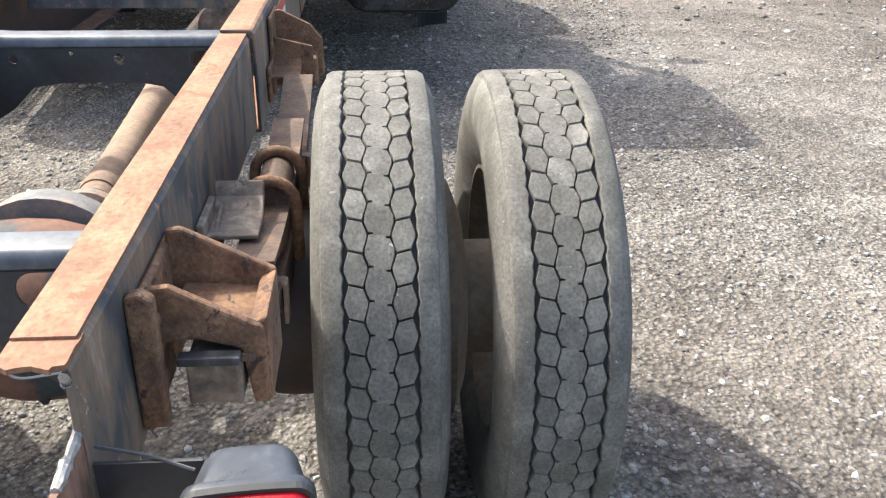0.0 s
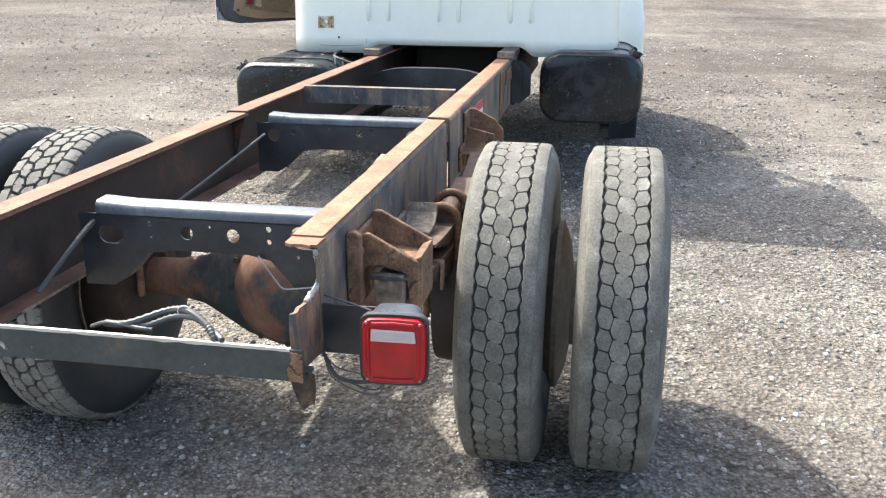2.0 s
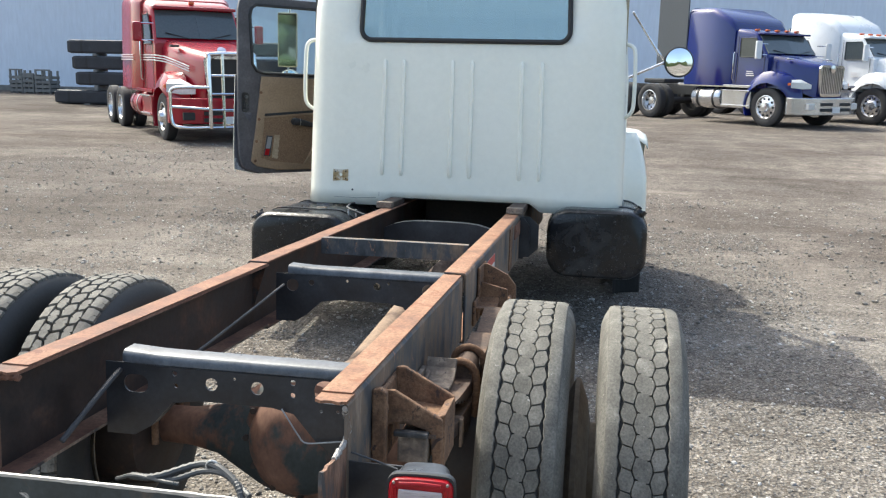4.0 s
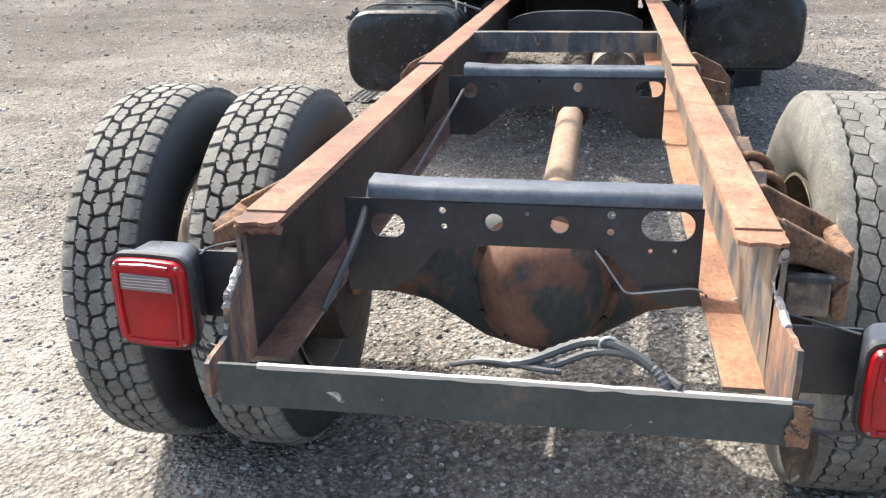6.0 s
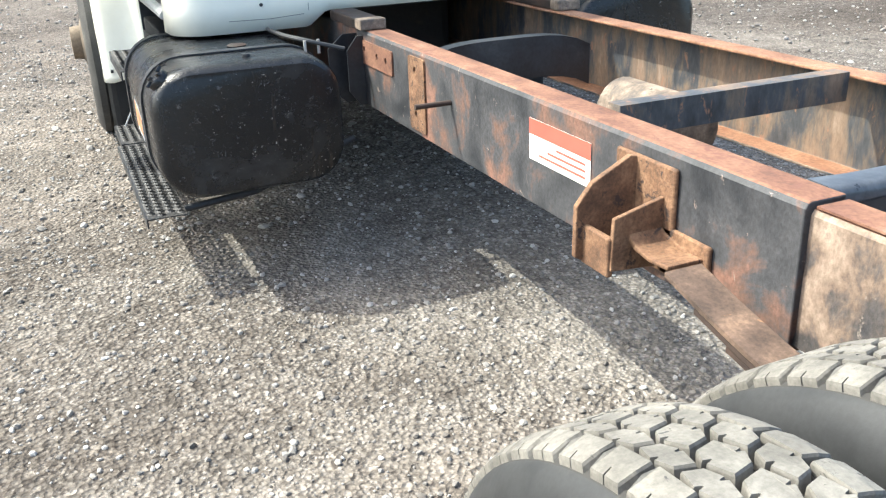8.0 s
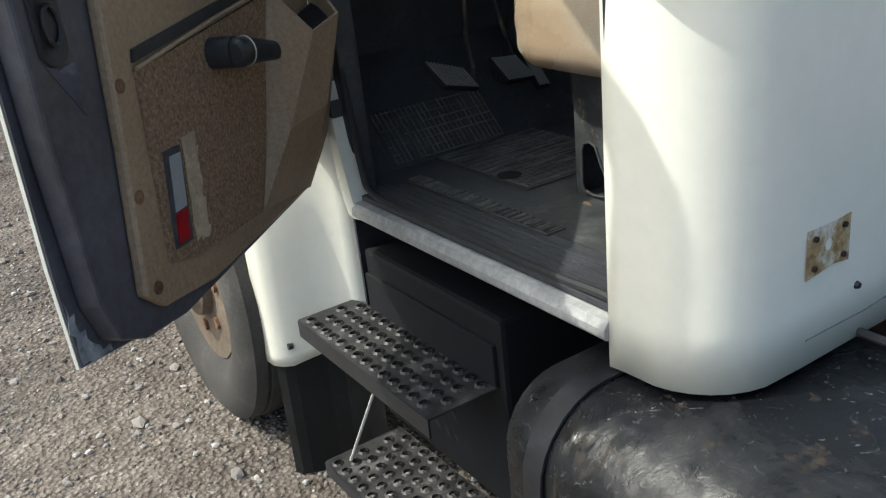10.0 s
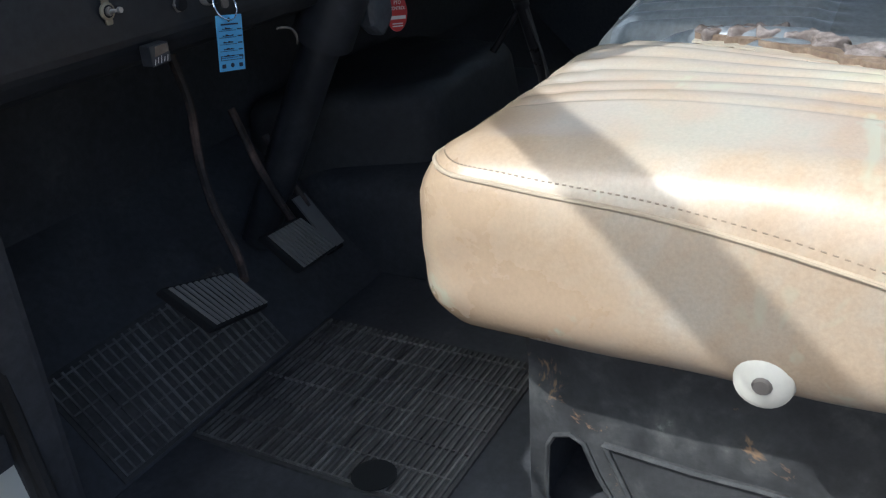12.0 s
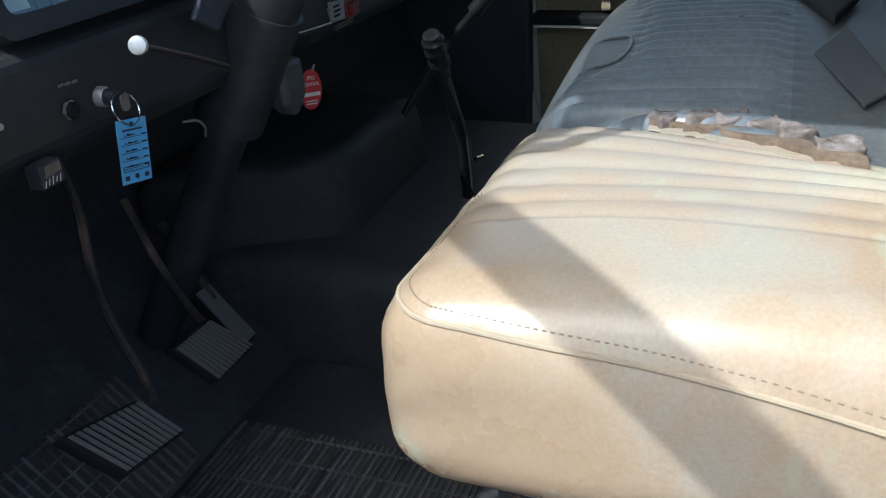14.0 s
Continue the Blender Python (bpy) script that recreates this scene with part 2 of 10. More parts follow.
RUBBER_WORN = surface("grey_worn_rubber", [(0.25, (0.072, 0.067, 0.056)), (0.42, (0.110, 0.103, 0.088)), (0.56, (0.152, 0.143, 0.124)), (0.75, (0.24, 0.226, 0.197))], 11.0, (0.8, 0.95), 0.0, 0.5, 150.0, (1, 1, 1), (0.40, 0.385, 0.35), 85.0, 0.665, 0.003, 0.0, 0.8)
RUBBER_TREAD = surface("dusty_tread_rubber", [(0.25, (0.085, 0.079, 0.068)), (0.5, (0.150, 0.140, 0.122)), (0.75, (0.25, 0.235, 0.205))], 13.0, (0.8, 0.95), 0.0, 0.5, 150.0, (1, 1, 1), (0.05, 0.05, 0.048), 30.0, 0.66, 0.002)
RUBBER_DARK = surface("black_rubber", [(0.3, (0.016, 0.017, 0.018)), (0.6, (0.028, 0.029, 0.030)), (0.85, (0.055, 0.055, 0.054))], 9.0, (0.5, 0.75), 0.0, 0.25, 120.0)
RIM_DIRT = surface("dirt_brown_wheel", [(0.3, (0.11, 0.085, 0.06)), (0.6, (0.19, 0.15, 0.11)), (0.85, (0.28, 0.23, 0.17))], 10.0, (0.8, 0.95), 0.0, 0.4, 60.0)
WHITE_PAINT = surface("chalky_white_paint", [(0.2, (0.83, 0.828, 0.725)), (0.5, (0.875, 0.872, 0.765)), (0.8, (0.89, 0.888, 0.79))], 1.6, (0.26, 0.36), 0.0, 0.04, 25.0, (1, 1, 1), (0.70, 0.73, 0.68), 60.0, 0.80, 0.001, 0.3, 0.06)
# white paint greyed to stand for the shade on the sill
SILL_PAINT = surface("shade_grey_white_paint", [(0.3, (0.36, 0.36, 0.35)), (0.6, (0.46, 0.46, 0.445)), (0.85, (0.56, 0.56, 0.54))], 9.0, (0.45, 0.65), 0.0, 0.15, 60.0)
BARE_METAL = plain("bare_metal", (0.55, 0.54, 0.52), 0.45, 0.7)
CUT_METAL = surface("torn_bare_steel", [(0.3, (0.20, 0.19, 0.18)), (0.55, (0.38, 0.36, 0.34)), (0.8, (0.52, 0.50, 0.48))], 60.0, (0.35, 0.6), 0.5, 0.8, 140.0)
WORN_BLACK = surface("wear_polished_black_paint", [(0.3, (0.05, 0.055, 0.065)), (0.6, (0.11, 0.12, 0.135)), (0.85, (0.24, 0.25, 0.26))], 9.0, (0.25, 0.5), 0.2, 0.2, 70.0)
BAR_PAINT = surface("chipped_green_black_paint", [(0.3, (0.020, 0.026, 0.026)), (0.58, (0.045, 0.052, 0.050)), (0.7, (0.12, 0.085, 0.055)), (0.85, (0.24, 0.15, 0.09))], 7.0, (0.45, 0.7), 0.0, 0.4, 60.0, (1, 1, 1), (0.45, 0.42, 0.37), 22.0, 0.665)
CHIPPED_TAN = surface("chipped_tan_and_black", [(0.3, (0.05, 0.045, 0.042)), (0.5, (0.17, 0.13, 0.10)), (0.68, (0.36, 0.29, 0.22)), (0.85, (0.48, 0.42, 0.35))], 18.0, (0.5, 0.85), 0.0, 0.5, 90.0, (1, 1, 1), (0.04, 0.04, 0.042), 30.0, 0.62)
PAPER_WHITE = plain("faded_white_print", (0.72, 0.70, 0.66), 0.6)
PAPER_RED = plain("faded_red_print", (0.55, 0.10, 0.07), 0.6)
HOSE = plain("grey_black_hose", (0.05, 0.05, 0.052), 0.55)
LAMP_BODY = surface("dusty_lamp_housing", [(0.3, (0.018, 0.021, 0.027)), (0.6, (0.05, 0.056, 0.068)), (0.85, (0.17, 0.185, 0.21))], 16.0, (0.22, 0.42), 0.0, 0.25, 80.0)
LENS_RED = lens_red("red_lens", (0.36, 0.004, 0.010))
LENS_GRIMY = plain("grimy_clear_lens", (0.16, 0.13, 0.125), 0.4, 0.0, 0.3)
LENS_CLEAR = plain("cloudy_clear_lens", (0.46, 0.39, 0.38), 0.3, 0.0, 0.4)
STEP_METAL = surface("worn_step_metal", [(0.3, (0.020, 0.020, 0.023)), (0.55, (0.055, 0.054, 0.053)), (0.8, (0.21, 0.20, 0.195))], 14.0, (0.4, 0.7), 0.3, 0.3, 70.0)
CAB_BLACK = surface("dusty_black_plastic", [(0.3, (0.036, 0.038, 0.043)), (0.6, (0.060, 0.063, 0.070)), (0.85, (0.11, 0.110, 0.112))], 9.0, (0.45, 0.75), 0.0, 0.25, 90.0)
CAB_BEIGE = surface("beige_trim", [(0.3, (0.30, 0.26, 0.17)), (0.6, (0.38, 0.33, 0.22)), (0.85, (0.44, 0.39, 0.28))], 5.0, (0.55, 0.75), 0.0, 0.15, 90.0)
CAB_GREY = surface("grey_lining", [(0.3, (0.14, 0.147, 0.155)), (0.7, (0.22, 0.228, 0.235))], 6.0, (0.7, 0.9), 0.0, 0.25, 120.0)
DOOR_DARK = surface("dark_door_metal", [(0.3, (0.054, 0.053, 0.062)), (0.6, (0.092, 0.091, 0.105)), (0.85, (0.16, 0.158, 0.168))], 6.0, (0.35, 0.6), 0.0, 0.2, 60.0)
DOOR_TAN = surface("tan_door_plastic", [(0.3, (0.27, 0.192, 0.120)), (0.6, (0.34, 0.247, 0.160)), (0.85, (0.40, 0.302, 0.21))], 5.0, (0.5, 0.7), 0.0, 0.2, 110.0)
PALE_TAN = surface("pale_torn_backing", [(0.3, (0.34, 0.27, 0.18)), (0.6, (0.46, 0.38, 0.27)), (0.85, (0.54, 0.46, 0.35))], 22.0, (0.8, 0.95), 0.0, 0.4, 120.0)
CARPET = surface("brown_speckled_carpet", [(0.32, (0.125, 0.078, 0.046)), (0.5, (0.24, 0.158, 0.096)), (0.68, (0.36, 0.260, 0.168))], 150.0, (0.9, 1.0), 0.0, 1.0, 260.0, (1, 1, 1), (0.34, 0.26, 0.18), 190.0, 0.63, 0.003)
RUST_SCAR = surface("rust_and_primer_scar", [(0.3, (0.16, 0.075, 0.025)), (0.48, (0.42, 0.30, 0.14)), (0.6, (0.66, 0.62, 0.52)), (0.8, (0.72, 0.70, 0.62))], 26.0, (0.6, 0.85), 0.0, 0.4, 120.0)
SEAM = plain("dark_seam", (0.16, 0.17, 0.16), 0.7)
CHROME = plain("chrome", (0.75, 0.76, 0.78), 0.12, 1.0)
MIRROR = shader("mirror_silver")[0]
MIRROR.node_tree.nodes["Principled BSDF"].inputs["Metallic"].default_value = 1.0
MIRROR.node_tree.nodes["Principled BSDF"].inputs["Base Color"].default_value = (0.86, 0.88, 0.88, 1)
MIRROR.node_tree.nodes["Principled BSDF"].inputs["Roughness"].default_value = 0.03
SEAT_TAN = surface("faded_tan_vinyl", [(0.37, (0.43, 0.315, 0.208)), (0.46, (0.445, 0.348, 0.248)), (0.54, (0.45, 0.388, 0.308)), (0.63, (0.43, 0.412, 0.345))], 3.2, (0.24, 0.44), 0.0, 0.25, 260.0, (1, 1, 1), (0.45, 0.435, 0.33), 5.0, 0.585, 0.0012, 0.25, 0.22)
SEAT_BLUE = surface("blue_grey_vinyl", [(0.3, (0.105, 0.124, 0.142)), (0.6, (0.148, 0.172, 0.194)), (0.85, (0.20, 0.224, 0.244))], 6.0, (0.24, 0.38), 0.0, 0.15, 120.0)
SEAT_SEAM = plain("brown_seam", (0.44, 0.36, 0.26), 0.5)
BACKING = surface("brown_cloth_backing", [(0.3, (0.12, 0.085, 0.060)), (0.55, (0.22, 0.165, 0.120)), (0.8, (0.33, 0.27, 0.21))], 26.0, (0.85, 1.0), 0.0, 0.6, 170.0)
STITCH = plain("dark_thread", (0.29, 0.225, 0.16), 0.7)
SEAT_FOAM = surface("dirty_foam", [(0.3, (0.085, 0.066, 0.055)), (0.5, (0.20, 0.172, 0.160)), (0.7, (0.30, 0.27, 0.265))], 42.0, (0.9, 1.0), 0.0, 0.8, 160.0)
SEAT_BASE = surface("pale_chipped_paint", [(0.32, (0.036, 0.037, 0.039)), (0.52, (0.058, 0.060, 0.061)), (0.68, (0.11, 0.112, 0.108)), (0.76, (0.26, 0.27, 0.25))], 16.0, (0.5, 0.8), 0.0, 0.3, 60.0, (1, 1, 1), (0.30, 0.19, 0.11), 14.0, 0.64)
CREAM = plain("cream_plastic", (0.70, 0.68, 0.60), 0.35)
BELT = plain("grey_webbing", (0.07, 0.076, 0.086), 0.8)
MAT_RUBBER = surface("dusty_mat_rubber", [(0.3, (0.034, 0.034, 0.034)), (0.55, (0.068, 0.066, 0.064)), (0.8, (0.13, 0.125, 0.118))], 7.0, (0.7, 0.9), 0.0, 0.3, 90.0)
HOLE_BLACK = plain("matt_black", (0.016, 0.017, 0.019), 0.7)
COLUMN_BLACK = surface("dusty_column_paint", [(0.3, (0.022, 0.024, 0.028)), (0.6, (0.040, 0.043, 0.049)), (0.85, (0.10, 0.102, 0.106))], 12.0, (0.3, 0.5), 0.0, 0.2, 80.0)
COVER_RUBBER = surface("dusty_cover_rubber", [(0.3, (0.026, 0.027, 0.029)), (0.6, (0.044, 0.046, 0.048)), (0.85, (0.09, 0.091, 0.092))], 8.0, (0.5, 0.7), 0.0, 0.3, 70.0)
SEAT_GREY = surface("dark_grey_vinyl", [(0.3, (0.092, 0.102, 0.108)), (0.6, (0.125, 0.137, 0.144)), (0.85, (0.17, 0.182, 0.188))], 5.0, (0.34, 0.5), 0.0, 0.15, 140.0)
# slate tone that holds the shade on the passenger side
SLATE_SHADE = surface("slate_shade_trim", [(0.3, (0.060, 0.068, 0.076)), (0.7, (0.098, 0.108, 0.118))], 4.0, (0.5, 0.7), 0.0, 0.2, 110.0)
HOLE_BLACK.node_tree.nodes["Principled BSDF"].inputs["Specular IOR Level"].default_value = 0.18
PEDAL_RIB = plain("worn_pedal_rubber", (0.17, 0.168, 0.165), 0.5)
PEDAL_ARM = surface("worn_pedal_arm", [(0.3, (0.020, 0.019, 0.019)), (0.5, (0.055, 0.045, 0.042)), (0.7, (0.24, 0.16, 0.13))], 14.0, (0.4, 0.7), 0.2, 0.3, 80.0)
GAUGE_FACE = plain("grey_gauge_face", (0.10, 0.11, 0.118), 0.6)
# colour of the painted sky reflection in the instrument pane
STRIP_BLUE = plain("pale_reflection_strip", (0.26, 0.29, 0.32), 0.5)
BRASS = plain("dull_brass", (0.34, 0.30, 0.22), 0.5, 0.5)
SILVER = plain("satin_silver", (0.62, 0.63, 0.65), 0.38, 0.6)
BARE_DIRTY = plain("dirty_metal", (0.22, 0.20, 0.18), 0.55, 0.3)
PAPER_GREY = plain("grey_paper", (0.30, 0.32, 0.33), 0.7)
FLAP_BLUE = surface("bluish_grey_plastic", [(0.3, (0.034, 0.042, 0.058)), (0.7, (0.060, 0.072, 0.096))], 9.0, (0.4, 0.6), 0.0, 0.15, 90.0)
STALK = plain("dark_red_stalk", (0.026, 0.012, 0.012), 0.45)
TAG_BLUE = plain("blue_card", (0.12, 0.42, 0.74), 0.7)
TAG_INK = plain("dark_ink", (0.02, 0.03, 0.06), 0.7)
TAG_RED = plain("red_enamel", (0.46, 0.035, 0.035), 0.35)
ROCKER = plain("dark_red_rocker", (0.16, 0.012, 0.014), 0.3)
ROCKER_RIM = plain("dull_red_rim", (0.22, 0.06, 0.06), 0.5)
LEVER = plain("black_lever_steel", (0.03, 0.03, 0.033), 0.28, 0.5)
MAT_RIB = surface("dusty_mat_rib", [(0.36, (0.046, 0.045, 0.044)), (0.52, (0.135, 0.131, 0.124)), (0.75, (0.28, 0.270, 0.25))], 7.0, (0.6, 0.85), 0.0, 0.3, 90.0)
DENT_SHEEN = surface("scuffed_bluish_sheen", [(0.3, (0.05, 0.052, 0.07)), (0.55, (0.09, 0.095, 0.125)), (0.8, (0.22, 0.23, 0.26))], 14.0, (0.35, 0.6), 0.2, 0.3, 70.0)
CHIP = surface("pale_scuffed_primer", [(0.3, (0.14, 0.15, 0.17)), (0.5, (0.30, 0.32, 0.34)), (0.75, (0.50, 0.52, 0.53))], 30.0, (0.5, 0.75), 0.1, 0.4, 90.0)
RUST_PATCH = surface("bright_orange_rust", [(0.32, (0.16, 0.07, 0.04)), (0.44, (0.42, 0.18, 0.085)), (0.6, (0.52, 0.26, 0.14)), (0.75, (0.58, 0.36, 0.24))], 22.0, (0.8, 0.95), 0.0, 0.6, 120.0)
DASH_BLACK = surface("worn_black_dash_paint", [(0.3, (0.015, 0.017, 0.021)), (0.6, (0.026, 0.029, 0.034)), (0.85, (0.065, 0.068, 0.073))], 9.0, (0.35, 0.6), 0.0, 0.25, 90.0)
# rubber darkened to paint the shade down in the tread grooves
GROOVE_SHADE = plain("shaded_groove_rubber", (0.040, 0.038, 0.035), 0.9)
SPRING_BROWN = surface("brown_spring_steel", [(0.3, (0.05, 0.033, 0.025)), (0.5, (0.11, 0.072, 0.052)), (0.7, (0.20, 0.13, 0.09)), (0.85, (0.34, 0.22, 0.14))], 12.0, (0.7, 0.9), 0.0, 0.6, 110.0, (1, 1, 1), (0.30, 0.16, 0.08), 18.0, 0.62, 0.003, 0.0, 0.8)
RUST_WEB = surface("flaking_black_over_brown_rust", [(0.30, (0.03, 0.032, 0.038)), (0.41, (0.075, 0.066, 0.062)), (0.50, (0.19, 0.135, 0.10)), (0.62, (0.30, 0.225, 0.17)), (0.8, (0.42, 0.35, 0.285))], 10.0, (0.55, 0.9), 0.0, 0.7, 100.0, (1, 1, 0.8), (0.26, 0.22, 0.185), 34.0, 0.64, 0.004, 0.0, 0.8)
RUST_RED = surface("red_brown_rust_over_black", [(0.34, (0.022, 0.024, 0.028)), (0.50, (0.058, 0.058, 0.062)), (0.58, (0.135, 0.078, 0.058)), (0.68, (0.23, 0.115, 0.080)), (0.84, (0.34, 0.225, 0.17))], 6.0, (0.5, 0.85), 0.0, 0.6, 100.0, (1, 0.9, 0.8), (0.26, 0.20, 0.165), 30.0, 0.65, 0.004, 0.0, 0.7)
TAIL_RUST = surface("orange_brown_rust_and_blue_black_paint", [(0.30, (0.030, 0.034, 0.040)), (0.43, (0.070, 0.066, 0.064)), (0.50, (0.17, 0.092, 0.060)), (0.62, (0.27, 0.150, 0.098)), (0.82, (0.37, 0.26, 0.19))], 11.0, (0.6, 0.9), 0.0, 0.7, 100.0, (1, 1.5, 0.4), (0.24, 0.12, 0.07), 18.0, 0.62, 0.004, 0.0, 0.8)
RUBBER_DUSTY = surface("dusty_sidewall_rubber", [(0.3, (0.035, 0.035, 0.034)), (0.55, (0.062, 0.060, 0.056)), (0.8, (0.12, 0.115, 0.104))], 9.0, (0.65, 0.85), 0.0, 0.3, 120.0)


# ---- building helpers ----
def part(name, bm, material, parent=None, label="", smooth=False, at=None, soft=0.0):
    """Links a bmesh as one mesh object, under a thing or a part where one is given."""
    me = bpy.data.meshes.new(name)
    bmesh.ops.recalc_face_normals(bm, faces=bm.faces)
    if smooth:
        for f in bm.faces:
            f.smooth = True
    bm.to_mesh(me)
    bm.free()
    for m in material if isinstance(material, (list, tuple)) else [material]:
        me.materials.append(m)
    ob = new(name, me)
    if parent is not None:
        ob.parent = parent
    if at is not None:
        ob.matrix_basis = at
    if soft:
        k = ob.modifiers.new("soft", "BEVEL")
        k.width, k.segments, k.limit_method, k.angle_limit = soft, 2, "ANGLE", radians(35)
    if smooth:
        me.set_sharp_from_angle(angle=radians(40))
    if label:
        ob["label"] = label
    return ob


def empty(name, label, category, group="", m=None):
    ob = new(name)
    ob.empty_display_size = 0.1
    if m is not None:
        ob.matrix_basis = m
    return tagged(ob, label, category, group)


def box(bm, x0, x1, y0, y1, z0, z1, bevel=0.0, m=None):
    v = [bm.verts.new((x, y, z)) for x in (x0, x1) for y in (y0, y1) for z in (z0, z1)]
    fs = [bm.faces.new([v[i] for i in q]) for q in ((0, 1, 3, 2), (4, 6, 7, 5), (0, 4, 5, 1), (2, 3, 7, 6), (0, 2, 6, 4), (1, 5, 7, 3))]
    if bevel:
        es = list({e for f in fs for e in f.edges})
        r = bmesh.ops.bevel(bm, geom=es, offset=bevel, segments=2, profile=0.6, affect="EDGES")
        v = list({q for f in r["faces"] for q in f.verts} | {q for q in v if q.is_valid})
    if m is not None:
        bmesh.ops.transform(bm, matrix=m, verts=v)
    return bm


def prism(bm, pts, axis, a, b, m=None):
    """A polygon in the two other axes (in xyz order), drawn out along axis from a to b."""
    i = "xyz".index(axis)

    def p3(p, c):
        q = list(p)
        q.insert(i, c)
        return q
    lo, hi = [bm.verts.new(p3(p, a)) for p in pts], [bm.verts.new(p3(p, b)) for p in pts]
    bm.faces.new(lo), bm.faces.new(hi[::-1])
    for k in range(len(pts)):
        j = (k + 1) % len(pts)
        bm.faces.new((lo[k], lo[j], hi[j], hi[k]))
    if m is not None:
        bmesh.ops.transform(bm, matrix=m, verts=lo + hi)
    return bm


def sweep(bm, path, profile, closed=False, cap=True):
    """A closed profile (u, v) carried along a line of points."""
    path = [Vector(p) for p in path]
    rings = []
    up = Vector((0, 0, 1))
    side = None
    n = len(path)
    for i, p in enumerate(path):
        a = path[i - 1] if i > 0 or closed else p
        b = path[(i + 1) % n] if i < n - 1 or closed else p
        d = (b - a).normalized()
        if side is None:
            side = d.cross(up)
            if side.length < 0.1:
                side = d.cross(Vector((1, 0, 0)))
        side = (side - d * side.dot(d)).normalized()
        w = side.cross(d)
        rings.append([bm.verts.new(p + side * u + w * v) for u, v in profile])
    k = len(profile)
    for i in range(n if closed else n - 1):
        r, s = rings[i], rings[(i + 1) % n]
        for j in range(k):
            bm.faces.new((r[j], r[(j + 1) % k], s[(j + 1) % k], s[j]))
    if cap and not closed:
        bm.faces.new(rings[0][::-1]), bm.faces.new(rings[-1])
    return bm


def disc(r, seg=10, ry=None):
    return [(r * math.cos(2 * math.pi * i / seg), (ry or r) * math.sin(2 * math.pi * i / seg)) for i in range(seg)]


def tube(bm, path, r, seg=10, closed=False):
    return sweep(bm, path, disc(r, seg), closed)


def smooth_line(pts, steps=6):
    """Catmull-Rom points through a few."""
    pts = [Vector(p) for p in pts]
    q = [pts[0] * 2 - pts[1]] + pts + [pts[-1] * 2 - pts[-2]]
    out = []
    for i in range(1, len(q) - 2):
        for k in range(steps):
            t = k / steps
            out.append(0.5 * (2 * q[i] + (q[i + 1] - q[i - 1]) * t + (2 * q[i - 1] - 5 * q[i] + 4 * q[i + 1] - q[i + 2]) * t * t + (3 * q[i] - q[i - 1] - 3 * q[i + 1] + q[i + 2]) * t ** 3))
    return out + [pts[-1]]


def lathe(bm, profile, seg=48, axis="x", centre=(0, 0, 0), closed=True, arc=None):
    """Turns (radius, along) points round an axis through centre."""
    c = Vector(centre)
    rings = []
    for i in range(seg):
        a = 2 * math.pi * i / seg
        ring = []
        for r, h in profile:
            if axis == "x":
                p = Vector((h, r * math.cos(a), r * math.sin(a)))
            elif axis == "y":
                p = Vector((r * math.cos(a), h, r * math.sin(a)))
            else:
                p = Vector((r * math.cos(a), r * math.sin(a), h))
            ring.append(bm.verts.new(c + p))
        rings.append(ring)
    k = len(profile)
    for i in range(seg):
        r, s = rings[i], rings[(i + 1) % seg]
        for j in range(k if closed else k - 1):
            bm.faces.new((r[j], r[(j + 1) % k], s[(j + 1) % k], s[j]))
    if not closed:
        if profile[0][0] > 1e-6:
            bm.faces.new([r[0] for r in rings])
        if profile[-1][0] > 1e-6:
            bm.faces.new([r[-1] for r in rings])
    return bm


def rounded(w, h, r, seg=5, cx=0.0, cy=0.0):
    """The corners of a rounded rectangle, w by h."""
    out = []
    for qx, qy, a0 in ((1, 1, 0), (-1, 1, 90), (-1, -1, 180), (1, -1, 270)):
        for k in range(seg + 1):
            a = radians(a0 + 90 * k / seg)
            out.append((cx + qx * (w / 2 - r) + r * math.cos(a), cy + qy * (h / 2 - r) + r * math.sin(a)))
    return out


def plate(bm, outline, holes, to3, thick):
    """A flat plate with holes: outline and holes in plane coordinates, to3(u, v, w) gives the place; thick along w."""
    edges = []
    rings = []
    for loop in [outline] + holes:
        vs = [bm.verts.new((u, v, 0)) for u, v in loop]
        es = [bm.edges.new((vs[i], vs[(i + 1) % len(vs)])) for i in range(len(vs))]
        edges += es
        rings.append(vs)
    r = bmesh.ops.triangle_fill(bm, use_beauty=True, edges=edges)
    faces = [f for f in r["geom"] if isinstance(f, bmesh.types.BMFace)]
    ext = bmesh.ops.extrude_face_region(bm, geom=faces)
    up = [v for v in ext["geom"] if isinstance(v, bmesh.types.BMVert)]
    for v in up:
        v.co.z = thick
    for v in {v for f in faces for v in f.verts} | set(up):
        v.co = to3(*v.co)
    return bm


def nut(bm, p, axis="x", r=0.016, h=0.014):
    i = "xyz".index(axis)
    c = [p[k] for k in range(3) if k != i]
    prism(bm, [(c[0] + u, c[1] + v) for u, v in disc(r, 6)], axis, p[i] - h / 2, p[i] + h / 2)


# ---- ground ----
def ease(u):
    u = min(1.0, max(0.0, u))
    return u * u * (3 - 2 * u)


def yard_height(x, y):
    """The yard climbs a little towards the parked tractors and the building."""
    side = ease((x + 7) / 10)
    return 0.30 * ease((y - 10) / 13) * side + 0.20 * ease((y - 17) / 16) * (1 - side)


